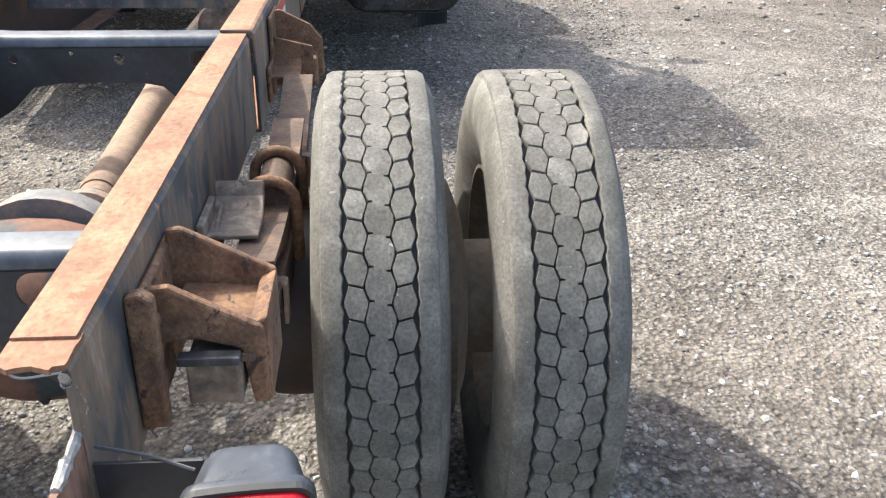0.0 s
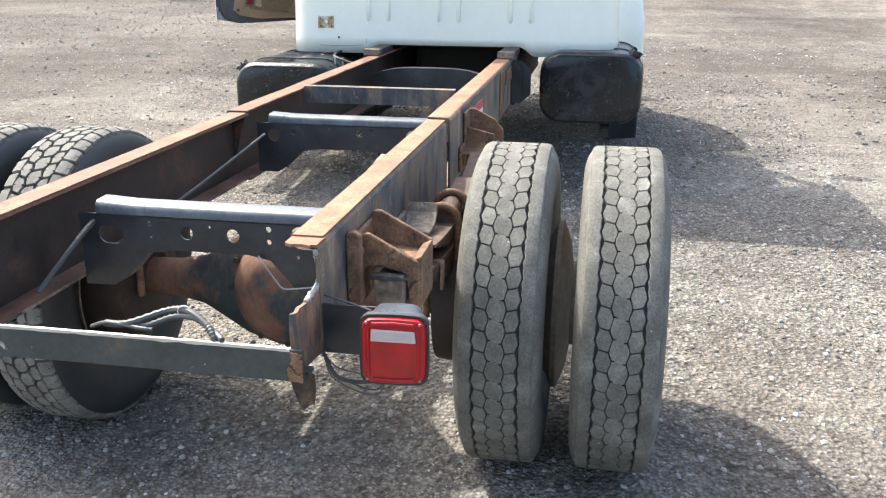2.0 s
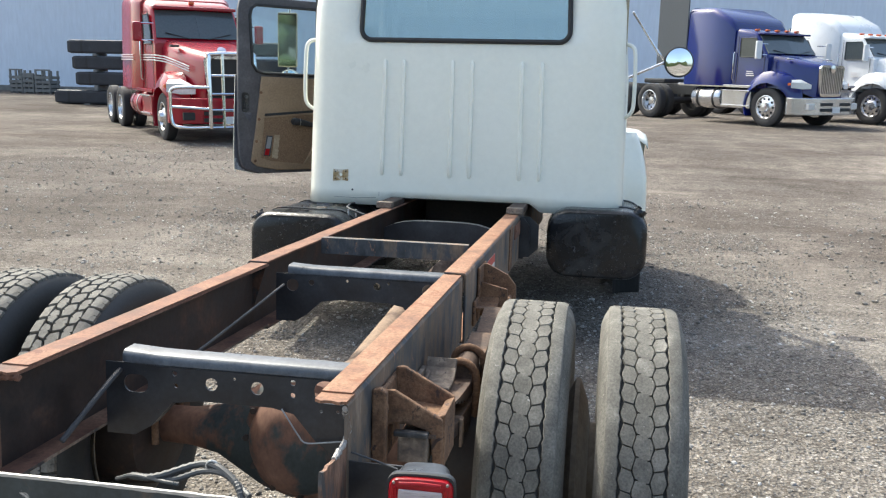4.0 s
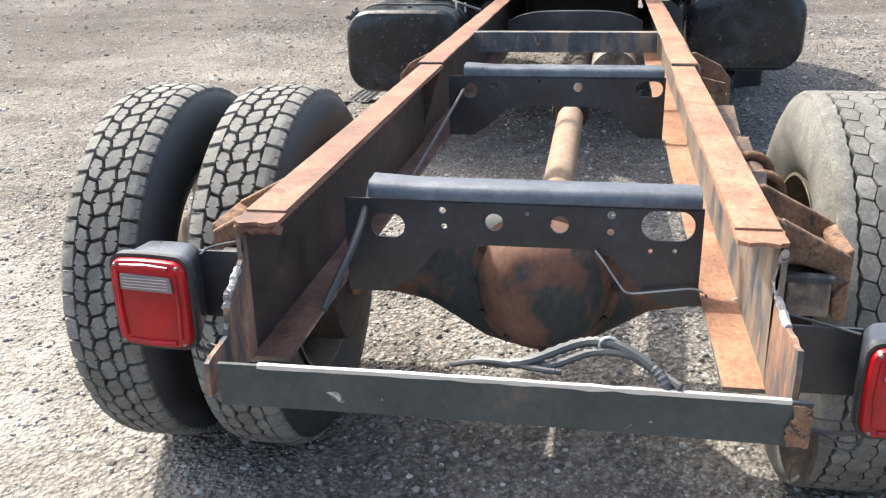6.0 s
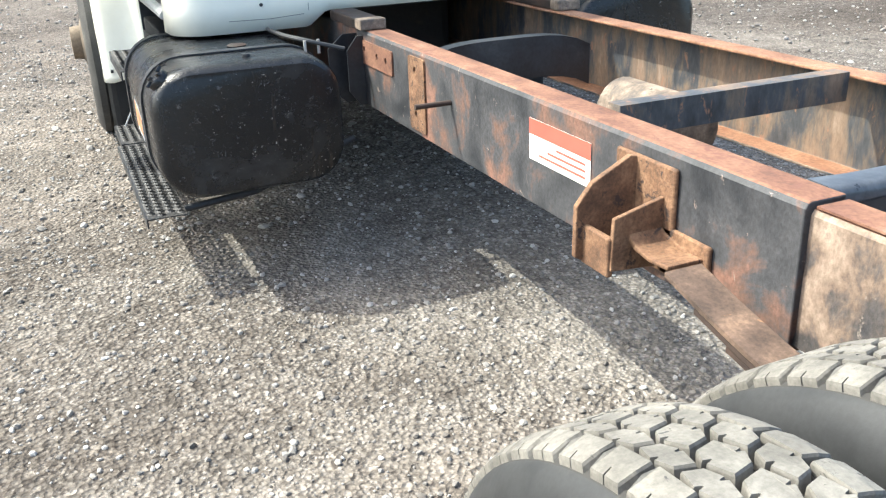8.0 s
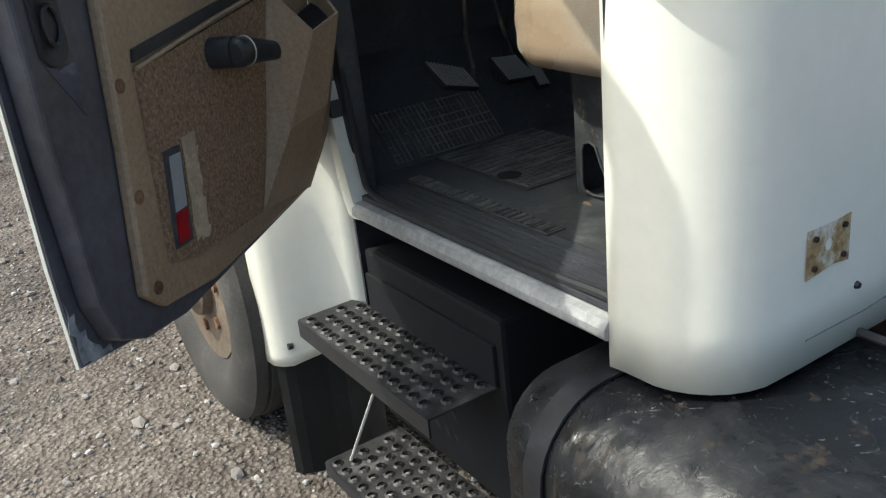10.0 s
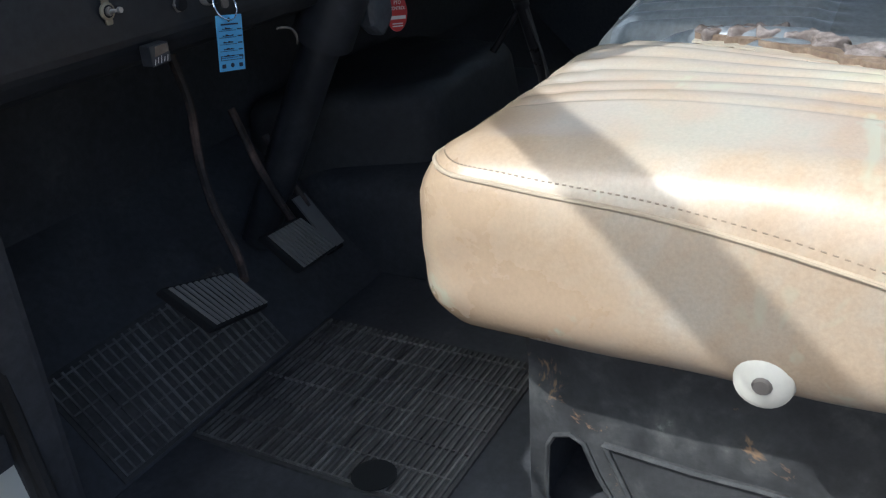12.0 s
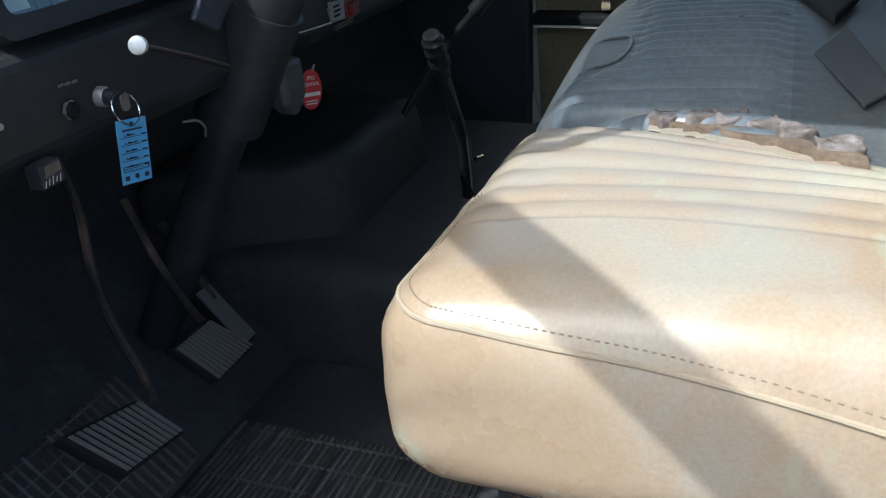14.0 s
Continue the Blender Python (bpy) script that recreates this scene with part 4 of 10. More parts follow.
tails = {1: [(0.02, 0.998), (-0.004, 0.992), (0.012, 0.962), (0.03, 0.935), (0.005, 0.916), (-0.08, 0.908), (-0.168, 0.916), (-0.172, 0.78)],
         -1: [(0.02, 0.998), (0.0, 0.99), (0.008, 0.955), (-0.018, 0.93), (-0.066, 0.906), (-0.078, 0.888), (-0.092, 0.845), (-0.168, 0.835), (-0.172, 0.78)]}
for side, edge in tails.items():
    bm = bmesh.new()
    prism(bm, wobble_line(edge, 0.007, 4, side) + [(0.02, 0.756)], "x", side * 0.428, side * 0.420)
    part("frame_tail", bm, TAIL_RUST, truck, "torch-cut frame end plate with a ragged torn edge")
    bm = bmesh.new()
    prism(bm, [(side * x, y) for x, y in wobble_line([(0.356, 0.06), (0.356, 0.0), (0.372, -0.012), (0.395, -0.006), (0.415, -0.014), (0.429, 0.0), (0.429, 0.06)], 0.006, 4, side + 5)], "z", 1.0085, 1.002)
    part("torn_flange", bm, RUST_TOP if side > 0 else RUST_LEFT, truck, "torn orange flange end")
    bm = bmesh.new()
    box(bm, min(side * 0.357, side * 0.426), max(side * 0.357, side * 0.426), 0.045, 1.542, 1.0085, 1.0125)
    part("top_strip", bm, RUST_TOP if side > 0 else RUST_LEFT, truck, "thin rusty strip along the rail top")
    # torn bright metal along the cut
    bm = bmesh.new()
    cut = wobble_line(edge[1:6] if side > 0 else edge[3:6], 0.007, 9, side)
    rows = []
    for i, (y, z) in enumerate(cut):
        fat = 0.0062 + 0.0038 * noise.noise((i * 0.7, side, 3))
        rows.append([bm.verts.new((side * (0.424 + fat * (1 + 0.5 * noise.noise((i * 0.9, q, 7))) * math.cos(q * math.pi / 4)), y, z + fat * math.sin(q * math.pi / 4))) for q in range(8)])
    for a, b in zip(rows, rows[1:]):
        for q in range(8):
            bm.faces.new((a[q], a[(q + 1) % 8], b[(q + 1) % 8], b[q]))
    bm.faces.new(rows[0]), bm.faces.new(rows[-1])
    bmesh.ops.recalc_face_normals(bm, faces=bm.faces)
    part("bare_cut", bm, CUT_METAL, truck, "bright bare metal along the cut")

for y, z0, z1, hole in ((3.19, 0.76, 1.0, ((3.195, 0.959), (3.197, 0.815))), (3.45, 0.90, 0.985, ((3.46, 0.945), (3.55, 0.945), (3.68, 0.955)))):
    for side in (-1, 1):
        bm = bmesh.new()
        a, b = (3.12, 3.25) if hole[0][0] < 3.3 else (3.40, 3.72)
        out = rounded(b - a, z1 - z0, 0.012, 3, (a + b) / 2, (z0 + z1) / 2)
        plate(bm, out, [[(u + hy, v + hz) for u, v in disc(0.011, 10)] for hy, hz in hole], lambda u, v, w, s=side: Vector((s * (0.4445 + w), u, v)), 0.006)
        part("side_plate", bm, RUST_CAST if hole[0][0] < 3.3 else RUST_LEFT, truck, "riveted rusty side plate with bolt holes")
bm = tube(bmesh.new(), [(-0.43, 2.93, 0.905), (-0.56, 2.93, 0.905)], 0.008, 10)
part("pin", bm, RUST_AND_SHADE, truck, "rusty rod stuck through the frame", True)
for side in (-1, 1):
    s = Matrix.Diagonal((side, 1, 1, 1))
    bm = prism(bmesh.new(), [(2.17, 0.86), (2.45, 0.86), (2.45, 0.965), (2.17, 0.965)], "x", 0.4448, 0.4458, s)
    label = part("warning_label", bm, PAPER_WHITE, truck, "sun-faded white warning label with a red band")
    bm = prism(bmesh.new(), [(2.17, 0.925), (2.45, 0.925), (2.45, 0.965), (2.17, 0.965)], "x", 0.4459, 0.4463, s)
    part("label_band", bm, PAPER_RED, label, "faded red band")
    for k in range(3):
        bm = prism(bmesh.new(), [(2.19, 0.875 + 0.016 * k), (2.40 - 0.04 * k, 0.875 + 0.016 * k), (2.40 - 0.04 * k, 0.881 + 0.016 * k), (2.19, 0.881 + 0.016 * k)], "x", 0.4459, 0.4462, s)
        part("label_line", bm, PAPER_RED, label)
    bm = box(bmesh.new(), 0.365, 0.462, 3.675, 4.045, 1.021, 1.058, 0.006, s)
    part("cab_spacer", bm, [RUST_AND_SHADE], truck, "dark spacer block on the rail, pale at its broken end")
    bm = box(bmesh.new(), 0.362, 0.464, 3.668, 3.735, 1.0215, 1.0605, 0.008, s)
    part("spacer_end", bm, CHIPPED_TAN, truck, "chipped tan block end")
    bm = prism(bmesh.new(), [(0.446, 0.745), (0.446, 1.0), (0.50, 1.0), (0.56, 0.95), (0.56, 0.80), (0.50, 0.745)], "y", 3.775, 3.783, s)
    prism(bm, [(0.446, 0.745), (0.446, 1.0), (0.47, 1.0), (0.51, 0.95), (0.51, 0.80), (0.47, 0.745)], "y", 3.70, 3.708, s)
    part("tank_bracket", bm, BLACK_STEEL, truck, "black folded tank bracket on the rail")

# the bar across the torn frame end
bm = prism(bmesh.new(), [(-0.173, 0.773), (-0.173, 0.842), (-0.166, 0.842), (-0.166, 0.780), (-0.11, 0.780), (-0.11, 0.773)], "x", -0.402, 0.448)
bmesh.ops.subdivide_edges(bm, edges=[e for e in bm.edges if abs(e.verts[0].co.x - e.verts[1].co.x) > 0.5], cuts=14)
for v in bm.verts:
    v.co.y += 0.006 * math.sin((v.co.x + 0.4) * 3.4) - 0.004
    v.co.z += noise.noise((v.co.x * 4, 2, 0)) * 0.002
bar = part("rear_bar", bm, BAR_PAINT, truck, "dark chipped angle bar welded across the frame end")
bm = prism(bmesh.new(), wobble_line([(0.447, 0.775), (0.418, 0.775), (0.414, 0.80), (0.424, 0.825), (0.420, 0.838), (0.447, 0.838)], 0.006, 5, 13), "y", -0.1790, -0.1775)
part("rust_patch", bm, RUST_CAST, bar, "brown rust at the bar's end")
# its upper edge, rubbed bare
bm = bmesh.new()
rows = []
for i in range(43):
    x = -0.34 + 0.76 * i / 42
    dy, dz = 0.006 * math.sin((x + 0.4) * 3.4) - 0.004, noise.noise((x * 4, 2, 0)) * 0.002
    h = 0.0012 + 0.0012 * noise.noise((x * 30, 5, 1))
    rows.append([bm.verts.new((x, y + dy, z + dz)) for y, z in ((-0.1734, 0.8395 - 2 * h), (-0.1734, 0.8426 + h), (-0.1655, 0.8426 + h), (-0.1655, 0.8395))])
for a, b in zip(rows, rows[1:]):
    for k in range(4):
        bm.faces.new((a[k], a[(k + 1) % 4], b[(k + 1) % 4], b[k]))
bm.faces.new(rows[0]), bm.faces.new(rows[-1])
part("worn_edge", bm, BARE_METAL, bar, "upper edge rubbed to bare metal")


def loom(pts, r, name, label):
    """A ribbed hose along a line."""
    bm = bmesh.new()
    line = smooth_line(pts, 10)
    n = len(line)
    rings, seg = [], 8
    up = Vector((0, 0, 1))
    for i, p in enumerate(line):
        d = (line[min(i + 1, n - 1)] - line[max(i - 1, 0)]).normalized()
        s = d.cross(up).normalized()
        w = s.cross(d)
        k = r * (1.12 if i % 2 else 0.9)
        rings.append([bm.verts.new(p + (s * math.cos(a) + w * math.sin(a)) * k) for a in [2 * math.pi * q / seg for q in range(seg)]])
    for a, b in zip(rings, rings[1:]):
        for q in range(seg):
            bm.faces.new((a[q], a[(q + 1) % seg], b[(q + 1) % seg], b[q]))
    bm.faces.new(rings[0]), bm.faces.new(rings[-1])
    return part(name, bm, LOOM_GREY, truck, label, True)


loom([(-0.02, -0.10, 0.835), (0.05, -0.13, 0.852), (0.13, -0.11, 0.878), (0.18, -0.12, 0.886), (0.23, -0.14, 0.868), (0.255, -0.16, 0.846), (0.262, -0.165, 0.80)], 0.0075, "cable_loom", "ribbed grey cable loom tied to the rear bar")
loom([(0.03, -0.12, 0.845), (0.09, -0.13, 0.850), (0.15, -0.12, 0.870), (0.20, -0.13, 0.876), (0.24, -0.14, 0.858), (0.275, -0.165, 0.848)], 0.0065, "cable_loom", "second ribbed grey cable loom")
loom([(-0.06, -0.09, 0.82), (0.0, -0.12, 0.846), (0.08, -0.14, 0.848), (0.11, -0.14, 0.846)], 0.0045, "cable_loom", "thin cable end")
bm = bmesh.new()
tube(bm, [(0.175 + 0.014 * math.cos(a), -0.12, 0.882 + 0.014 * math.sin(a)) for a in [k * math.pi / 6 for k in range(12)]], 0.0025, 6, True)
part("cable_tie", bm, BARE_METAL, truck, "pale cable tie")


def cross_member(y, top, mid, low, holes, name="cross_member"):
    """A pressed black cross member: rolled top flange, holed web that is deeper at its ends, and a bottom flange."""
    x0 = 0.350
    out = [(-x0, low), (-0.27, low), (-0.22, low + 0.03), (-0.16, mid - 0.012), (-0.08, mid), (0.12, mid), (0.18, mid - 0.012), (0.24, low + 0.03), (0.28, low), (x0, low), (x0, top - 0.03), (-x0, top - 0.03)]
    bm = plate(bmesh.new(), out, holes, lambda u, v, w: Vector((u, y + w, v)), 0.006)
    cm = part(name, bm, BLACK_STEEL, truck, "black pressed-steel cross member with punched holes")
    prof = [(0.0, -0.032), (0.0, -0.014), (0.005, -0.005), (0.014, 0.0), (0.062, 0.002), (0.062, -0.004), (0.016, -0.006), (0.008, -0.012), (0.006, -0.032)]
    bm = bmesh.new()
    rings = []
    for i in range(15):
        x = -0.30 + 0.645 * i / 14
        dip = 0.006 * (1 - math.exp(-((x + 0.30) / 0.06) ** 2)) - 0.004
        rings.append([bm.verts.new((x, y + u, top + v - dip)) for u, v in prof])
    for a, b in zip(rings, rings[1:]):
        for k in range(len(prof)):
            bm.faces.new((a[k], a[(k + 1) % len(prof)], b[(k + 1) % len(prof)], b[k]))
    bm.faces.new(rings[0]), bm.faces.new(rings[-1])
    part("top_flange", bm, WORN_BLACK, cm, "rolled top flange polished by wear", True)
    bm = bmesh.new()
    for a, b in zip(out[:9], out[1:10]):
        prism(bm, [a, b, (b[0], b[1] + 0.006), (a[0], a[1] + 0.006)], "y", y + 0.0065, y + 0.045)
    part("bottom_flange", bm, BLACK_STEEL, cm)
    return cm


def at_holes(spec):
    return [[(x + u, z + v) for u, v in disc(r, 14)] for x, z, r in spec]


def slot(x, z, w, h):
    return rounded(w, h, h * 0.48, 5, x, z)


cross_member(0.357, 0.968, 0.848, 0.738, at_holes([(-0.048, 0.897, 0.018), (0.08, 0.897, 0.018), (-0.151, 0.918, 0.007), (-0.148, 0.885, 0.006), (0.017, 0.917, 0.004), (0.178, 0.920, 0.008), (0.178, 0.886, 0.007), (0.255, 0.850, 0.0045), (0.300, 0.852, 0.0045)]) + [slot(-0.263, 0.882, 0.07, 0.05), slot(0.285, 0.902, 0.10, 0.06)])
cross_member(1.625, 0.992, 0.865, 0.765, at_holes([(0.074, 0.929, 0.015), (0.12, 0.945, 0.006), (-0.20, 0.93, 0.012), (-0.05, 0.945, 0.006)]) + [slot(0.30, 0.925, 0.085, 0.05), slot(-0.28, 0.915, 0.05, 0.05)])
bm = prism(bmesh.new(), [(2.205, 1.030), (2.255, 1.030), (2.255, 1.024), (2.211, 1.024), (2.211, 0.955), (2.205, 0.955)], "x", -0.348, 0.348)
part("cross_angle", bm, RUST_PAINT, truck, "rusty grey angle iron across the frame")
bm = bmesh.new()
arc = [(x, 0.985 - 0.05 * (x / 0.34) ** 4) for x in [-0.34 + 0.68 * k / 12 for k in range(13)]]
prism(bm, arc + [(x, z - 0.15) for x, z in reversed(arc)], "y", 3.40, 3.407)
prism(bm, arc + [(x, z - 0.006) for x, z in reversed(arc)], "y", 3.407, 3.46)
part("cross_member", bm, BLACK_STEEL, truck, "arched black cross member before the cab")
for side in (-1,):
    # air lines and rods along the inside of the rails
    bm = tube(bmesh.new(), smooth_line([(side * 0.33, 0.12, 0.80), (side * 0.30, 0.28, 0.90), (side * 0.335, 0.5, 0.93)]), 0.0075, 8)
    part("air_line", bm, HOSE, truck, "grey air line inside the rail", True)
    bm = tube(bmesh.new(), smooth_line([(side * 0.32, 0.62, 0.82), (side * 0.31, 1.0, 0.86), (side * 0.29, 1.55, 0.93)]), 0.005, 8)
    part("air_line", bm, HOSE, truck, "grey air line inside the rail", True)



# ---- springs and hangers ----
def spring_side(side):
    s = Matrix.Diagonal((side, 1, 1, 1))

    def arch(y, lift):
        return 0.66 + lift + 0.115 * ((y - 0.98) / 0.75) ** 2
    for i in range(7):
        half = 0.74 - 0.085 * i
        lift = 0.011 * (7 - i)
        bm = bmesh.new()
        n = 14
        rows = []
        for k in range(n + 1):
            y = 0.98 - half + 2 * half * k / n
            z = arch(y, lift)
            rows.append([bm.verts.new((side * x, y, z + dz)) for x, dz in ((0.497, 0), (0.578, 0), (0.578, 0.0095), (0.497, 0.0095))])
        for a, b in zip(rows, rows[1:]):
            for k in range(4):
                bm.faces.new((a[k], a[(k + 1) % 4], b[(k + 1) % 4], b[k]))
        bm.faces.new(rows[0]), bm.faces.new(rows[-1])
        part("spring_leaf", bm, SPRING_BROWN if i == 0 else RUST_AND_SHADE, truck, "" if i else "rusty steel spring leaf")
    for i in range(4):
        half = 0.40 - 0.06 * i
        bm = bmesh.new()
        rows = []
        for k in range(11):
            y = 0.96 - half + 2 * half * k / 10
            z = 0.80 - 0.010 * i + 0.10 * ((y - 0.96) / 0.42) ** 2 * 0.35
            rows.append([bm.verts.new((side * x, y, z + dz)) for x, dz in ((0.500, 0), (0.575, 0), (0.575, 0.009), (0.500, 0.009))])
        for a, b in zip(rows, rows[1:]):
            for k in range(4):
                bm.faces.new((a[k], a[(k + 1) % 4], b[(k + 1) % 4], b[k]))
        bm.faces.new(rows[0]), bm.faces.new(rows[-1])
        part("helper_leaf", bm, SPRING_BROWN if i == 0 else RUST_AND_SHADE, truck, "rusty helper spring leaf")
    bm = bmesh.new()
    prism(bm, [(0.503, 0.805)] + [(0.5375 + 0.0345 * math.cos(a), 0.822 + 0.034 * math.sin(a)) for a in [math.pi * (1 - k / 8) for k in range(9)]] + [(0.572, 0.805)], "y", 0.875, 1.055, s)
    part("spring_saddle", bm, SPRING_BROWN, truck, "tan rusty spring saddle cap", True)
    for y in (0.868, 1.045):
        pts = [(0.487, 0.50), (0.487, 0.80)] + [(0.5375 + 0.0505 * math.cos(a), 0.815 + 0.052 * math.sin(a)) for a in [math.pi * (1 - k / 8) for k in range(9)]] + [(0.588, 0.80), (0.588, 0.50)]
        bm = tube(bmesh.new(), [(side * x, y, z) for x, z in pts], 0.0125, 10)
        part("spring_clamp", bm, RUST_CAST, truck, "rusty round spring clamp bolt", True)
    for y in (0.62, 1.30):
        bm = bmesh.new()
        z = arch(y, 0.066)
        box(bm, 0.490, 0.584, y - 0.016, y + 0.016, z + 0.012, z + 0.022, 0.002, s)
        box(bm, 0.580, 0.588, y - 0.016, y + 0.016, z - 0.06, z + 0.02, 0.002, s)
        part("leaf_clip", bm, RUST_TAN, truck, "tan leaf clip")
    # trough-shaped helper rests bolted to the rail
    for y0 in (0.665, 1.765):
        bm = bmesh.new()
        curve = [(y0, 0.842), (y0 + 0.06, 0.838), (y0 + 0.10, 0.846), (y0 + 0.128, 0.866), (y0 + 0.142, 0.893)]
        back = [(y + (0.009 if i > 1 else 0.0), z - 0.009) for i, (y, z) in enumerate(curve)]
        prism(bm, curve + back[::-1], "x", 0.444, 0.536, s)
        prism(bm, [(y0 + 0.005, 0.833), (y0 + 0.14, 0.862), (y0 + 0.10, 0.80), (y0 + 0.04, 0.775)], "x", 0.452, 0.462, s)
        box(bm, 0.4305 if y0 < 1 else 0.4445, 0.446 if y0 < 1 else 0.456, y0 - 0.015, y0 + 0.13, 0.765, 0.868, 0.004, s)
        part("helper_rest", bm, CHIPPED_TAN if y0 < 1 else RUST_CAST, truck, "chipped curved helper spring rest", soft=0.003)
    # rear hanger casting
    bm = bmesh.new()
    box(bm, 0.4305, 0.444, 0.205, 0.455, 0.762, 0.955, 0.006, s)
    prism(bm, [(0.4305, 0.775), (0.4305, 0.972), (0.450, 0.978), (0.466, 0.966), (0.466, 0.775)], "y", 0.197, 0.222, s)
    prism(bm, [(0.44, 0.80), (0.44, 0.955), (0.472, 0.958), (0.592, 0.893), (0.594, 0.775), (0.572, 0.770), (0.560, 0.86), (0.50, 0.878), (0.46, 0.872)], "y", 0.252, 0.268, s)
    prism(bm, [(0.44, 0.80), (0.44, 0.972), (0.462, 0.975), (0.596, 0.905), (0.596, 0.775), (0.572, 0.770), (0.56, 0.86), (0.46, 0.872)], "y", 0.402, 0.418, s)
    prism(bm, [(0.572, 0.77), (0.572, 0.895), (0.597, 0.905), (0.597, 0.77)], "y", 0.262, 0.410, s)
    prism(bm, [(0.46, 0.872), (0.46, 0.888), (0.575, 0.880), (0.575, 0.866)], "y", 0.262, 0.410, s)
    ob = part("spring_hanger", bm, RUST_CAST, truck, "rough rusty cast spring hanger", soft=0.0078)
    bm = bmesh.new()
    for y, z in ((0.235, 0.915), (0.235, 0.83), (0.43, 0.92), (0.43, 0.83)):
        nut(bm, (side * 0.452, y, z), "x", 0.014, 0.018)
    tagged(part("hanger_bolts", bm, RUST_CAST, ob), kind="stuff")
    bm = box(bmesh.new(), 0.486, 0.560, 0.235, 0.40, 0.785, 0.850, 0.005, s)
    part("spring_end", bm, CHIPPED_TAN, truck, "grey chipped spring end block")
    bm = box(bmesh.new(), 0.478, 0.562, 0.222, 0.245, 0.853, 0.866, 0.004, s)
    part("wear_plate", bm, STEP_METAL, truck, "worn dark metal plate")
    # front hanger
    bm = bmesh.new()
    prism(bm, [(0.446, 0.78), (0.446, 0.985), (0.47, 0.99), (0.56, 0.945), (0.596, 0.90), (0.598, 0.79), (0.57, 0.775)], "y", 1.985, 2.0, s)
    prism(bm, [(0.446, 0.78), (0.446, 0.93), (0.57, 0.90), (0.575, 0.79)], "y", 1.89, 1.902, s)
    box(bm, 0.4445, 0.456, 1.86, 2.06, 0.765, 0.99, 0.005, s)
    box(bm, 0.565, 0.580, 1.895, 1.995, 0.775, 0.86, 0.004, s)
    part("spring_hanger", bm, RUST_CAST, truck, "rusty front spring hanger bracket", soft=0.0065)


for side in (1, -1):
    spring_side(side)


# ---- tail lamps ----
def pillow(w, h, r, bulge, cx=0.0, cy=0.0):
    """A rounded rectangle whose sides swell outwards."""
    out = []
    for qx, qy, a0 in ((1, 1, 0), (-1, 1, 90), (-1, -1, 180), (1, -1, 270)):
        for k in range(6):
            a = radians(a0 + 90 * k / 5)
            out.append((qx * (w / 2 - r) + r * math.cos(a), qy * (h / 2 - r) + r * math.sin(a)))
        nx, ny = {(1, 1): (-1, 1), (-1, 1): (-1, -1), (-1, -1): (1, -1), (1, -1): (1, 1)}[(qx, qy)]
        ax, ay = out[-1]
        bx, by = (nx * (w / 2 - r), h / 2 * qy) if qy == ny else (w / 2 * qx, ny * (h / 2 - r))
        out += [(ax + (bx - ax) * k / 5, ay + (by - ay) * k / 5) for k in range(1, 5)]
    swell = lambda x, z: (x * (1 + bulge * (1 - (2 * z / h) ** 2)), z * (1 + bulge * (1 - (2 * x / w) ** 2)))
    return [(cx + u, cy + v) for u, v in (swell(*q) for q in out)]


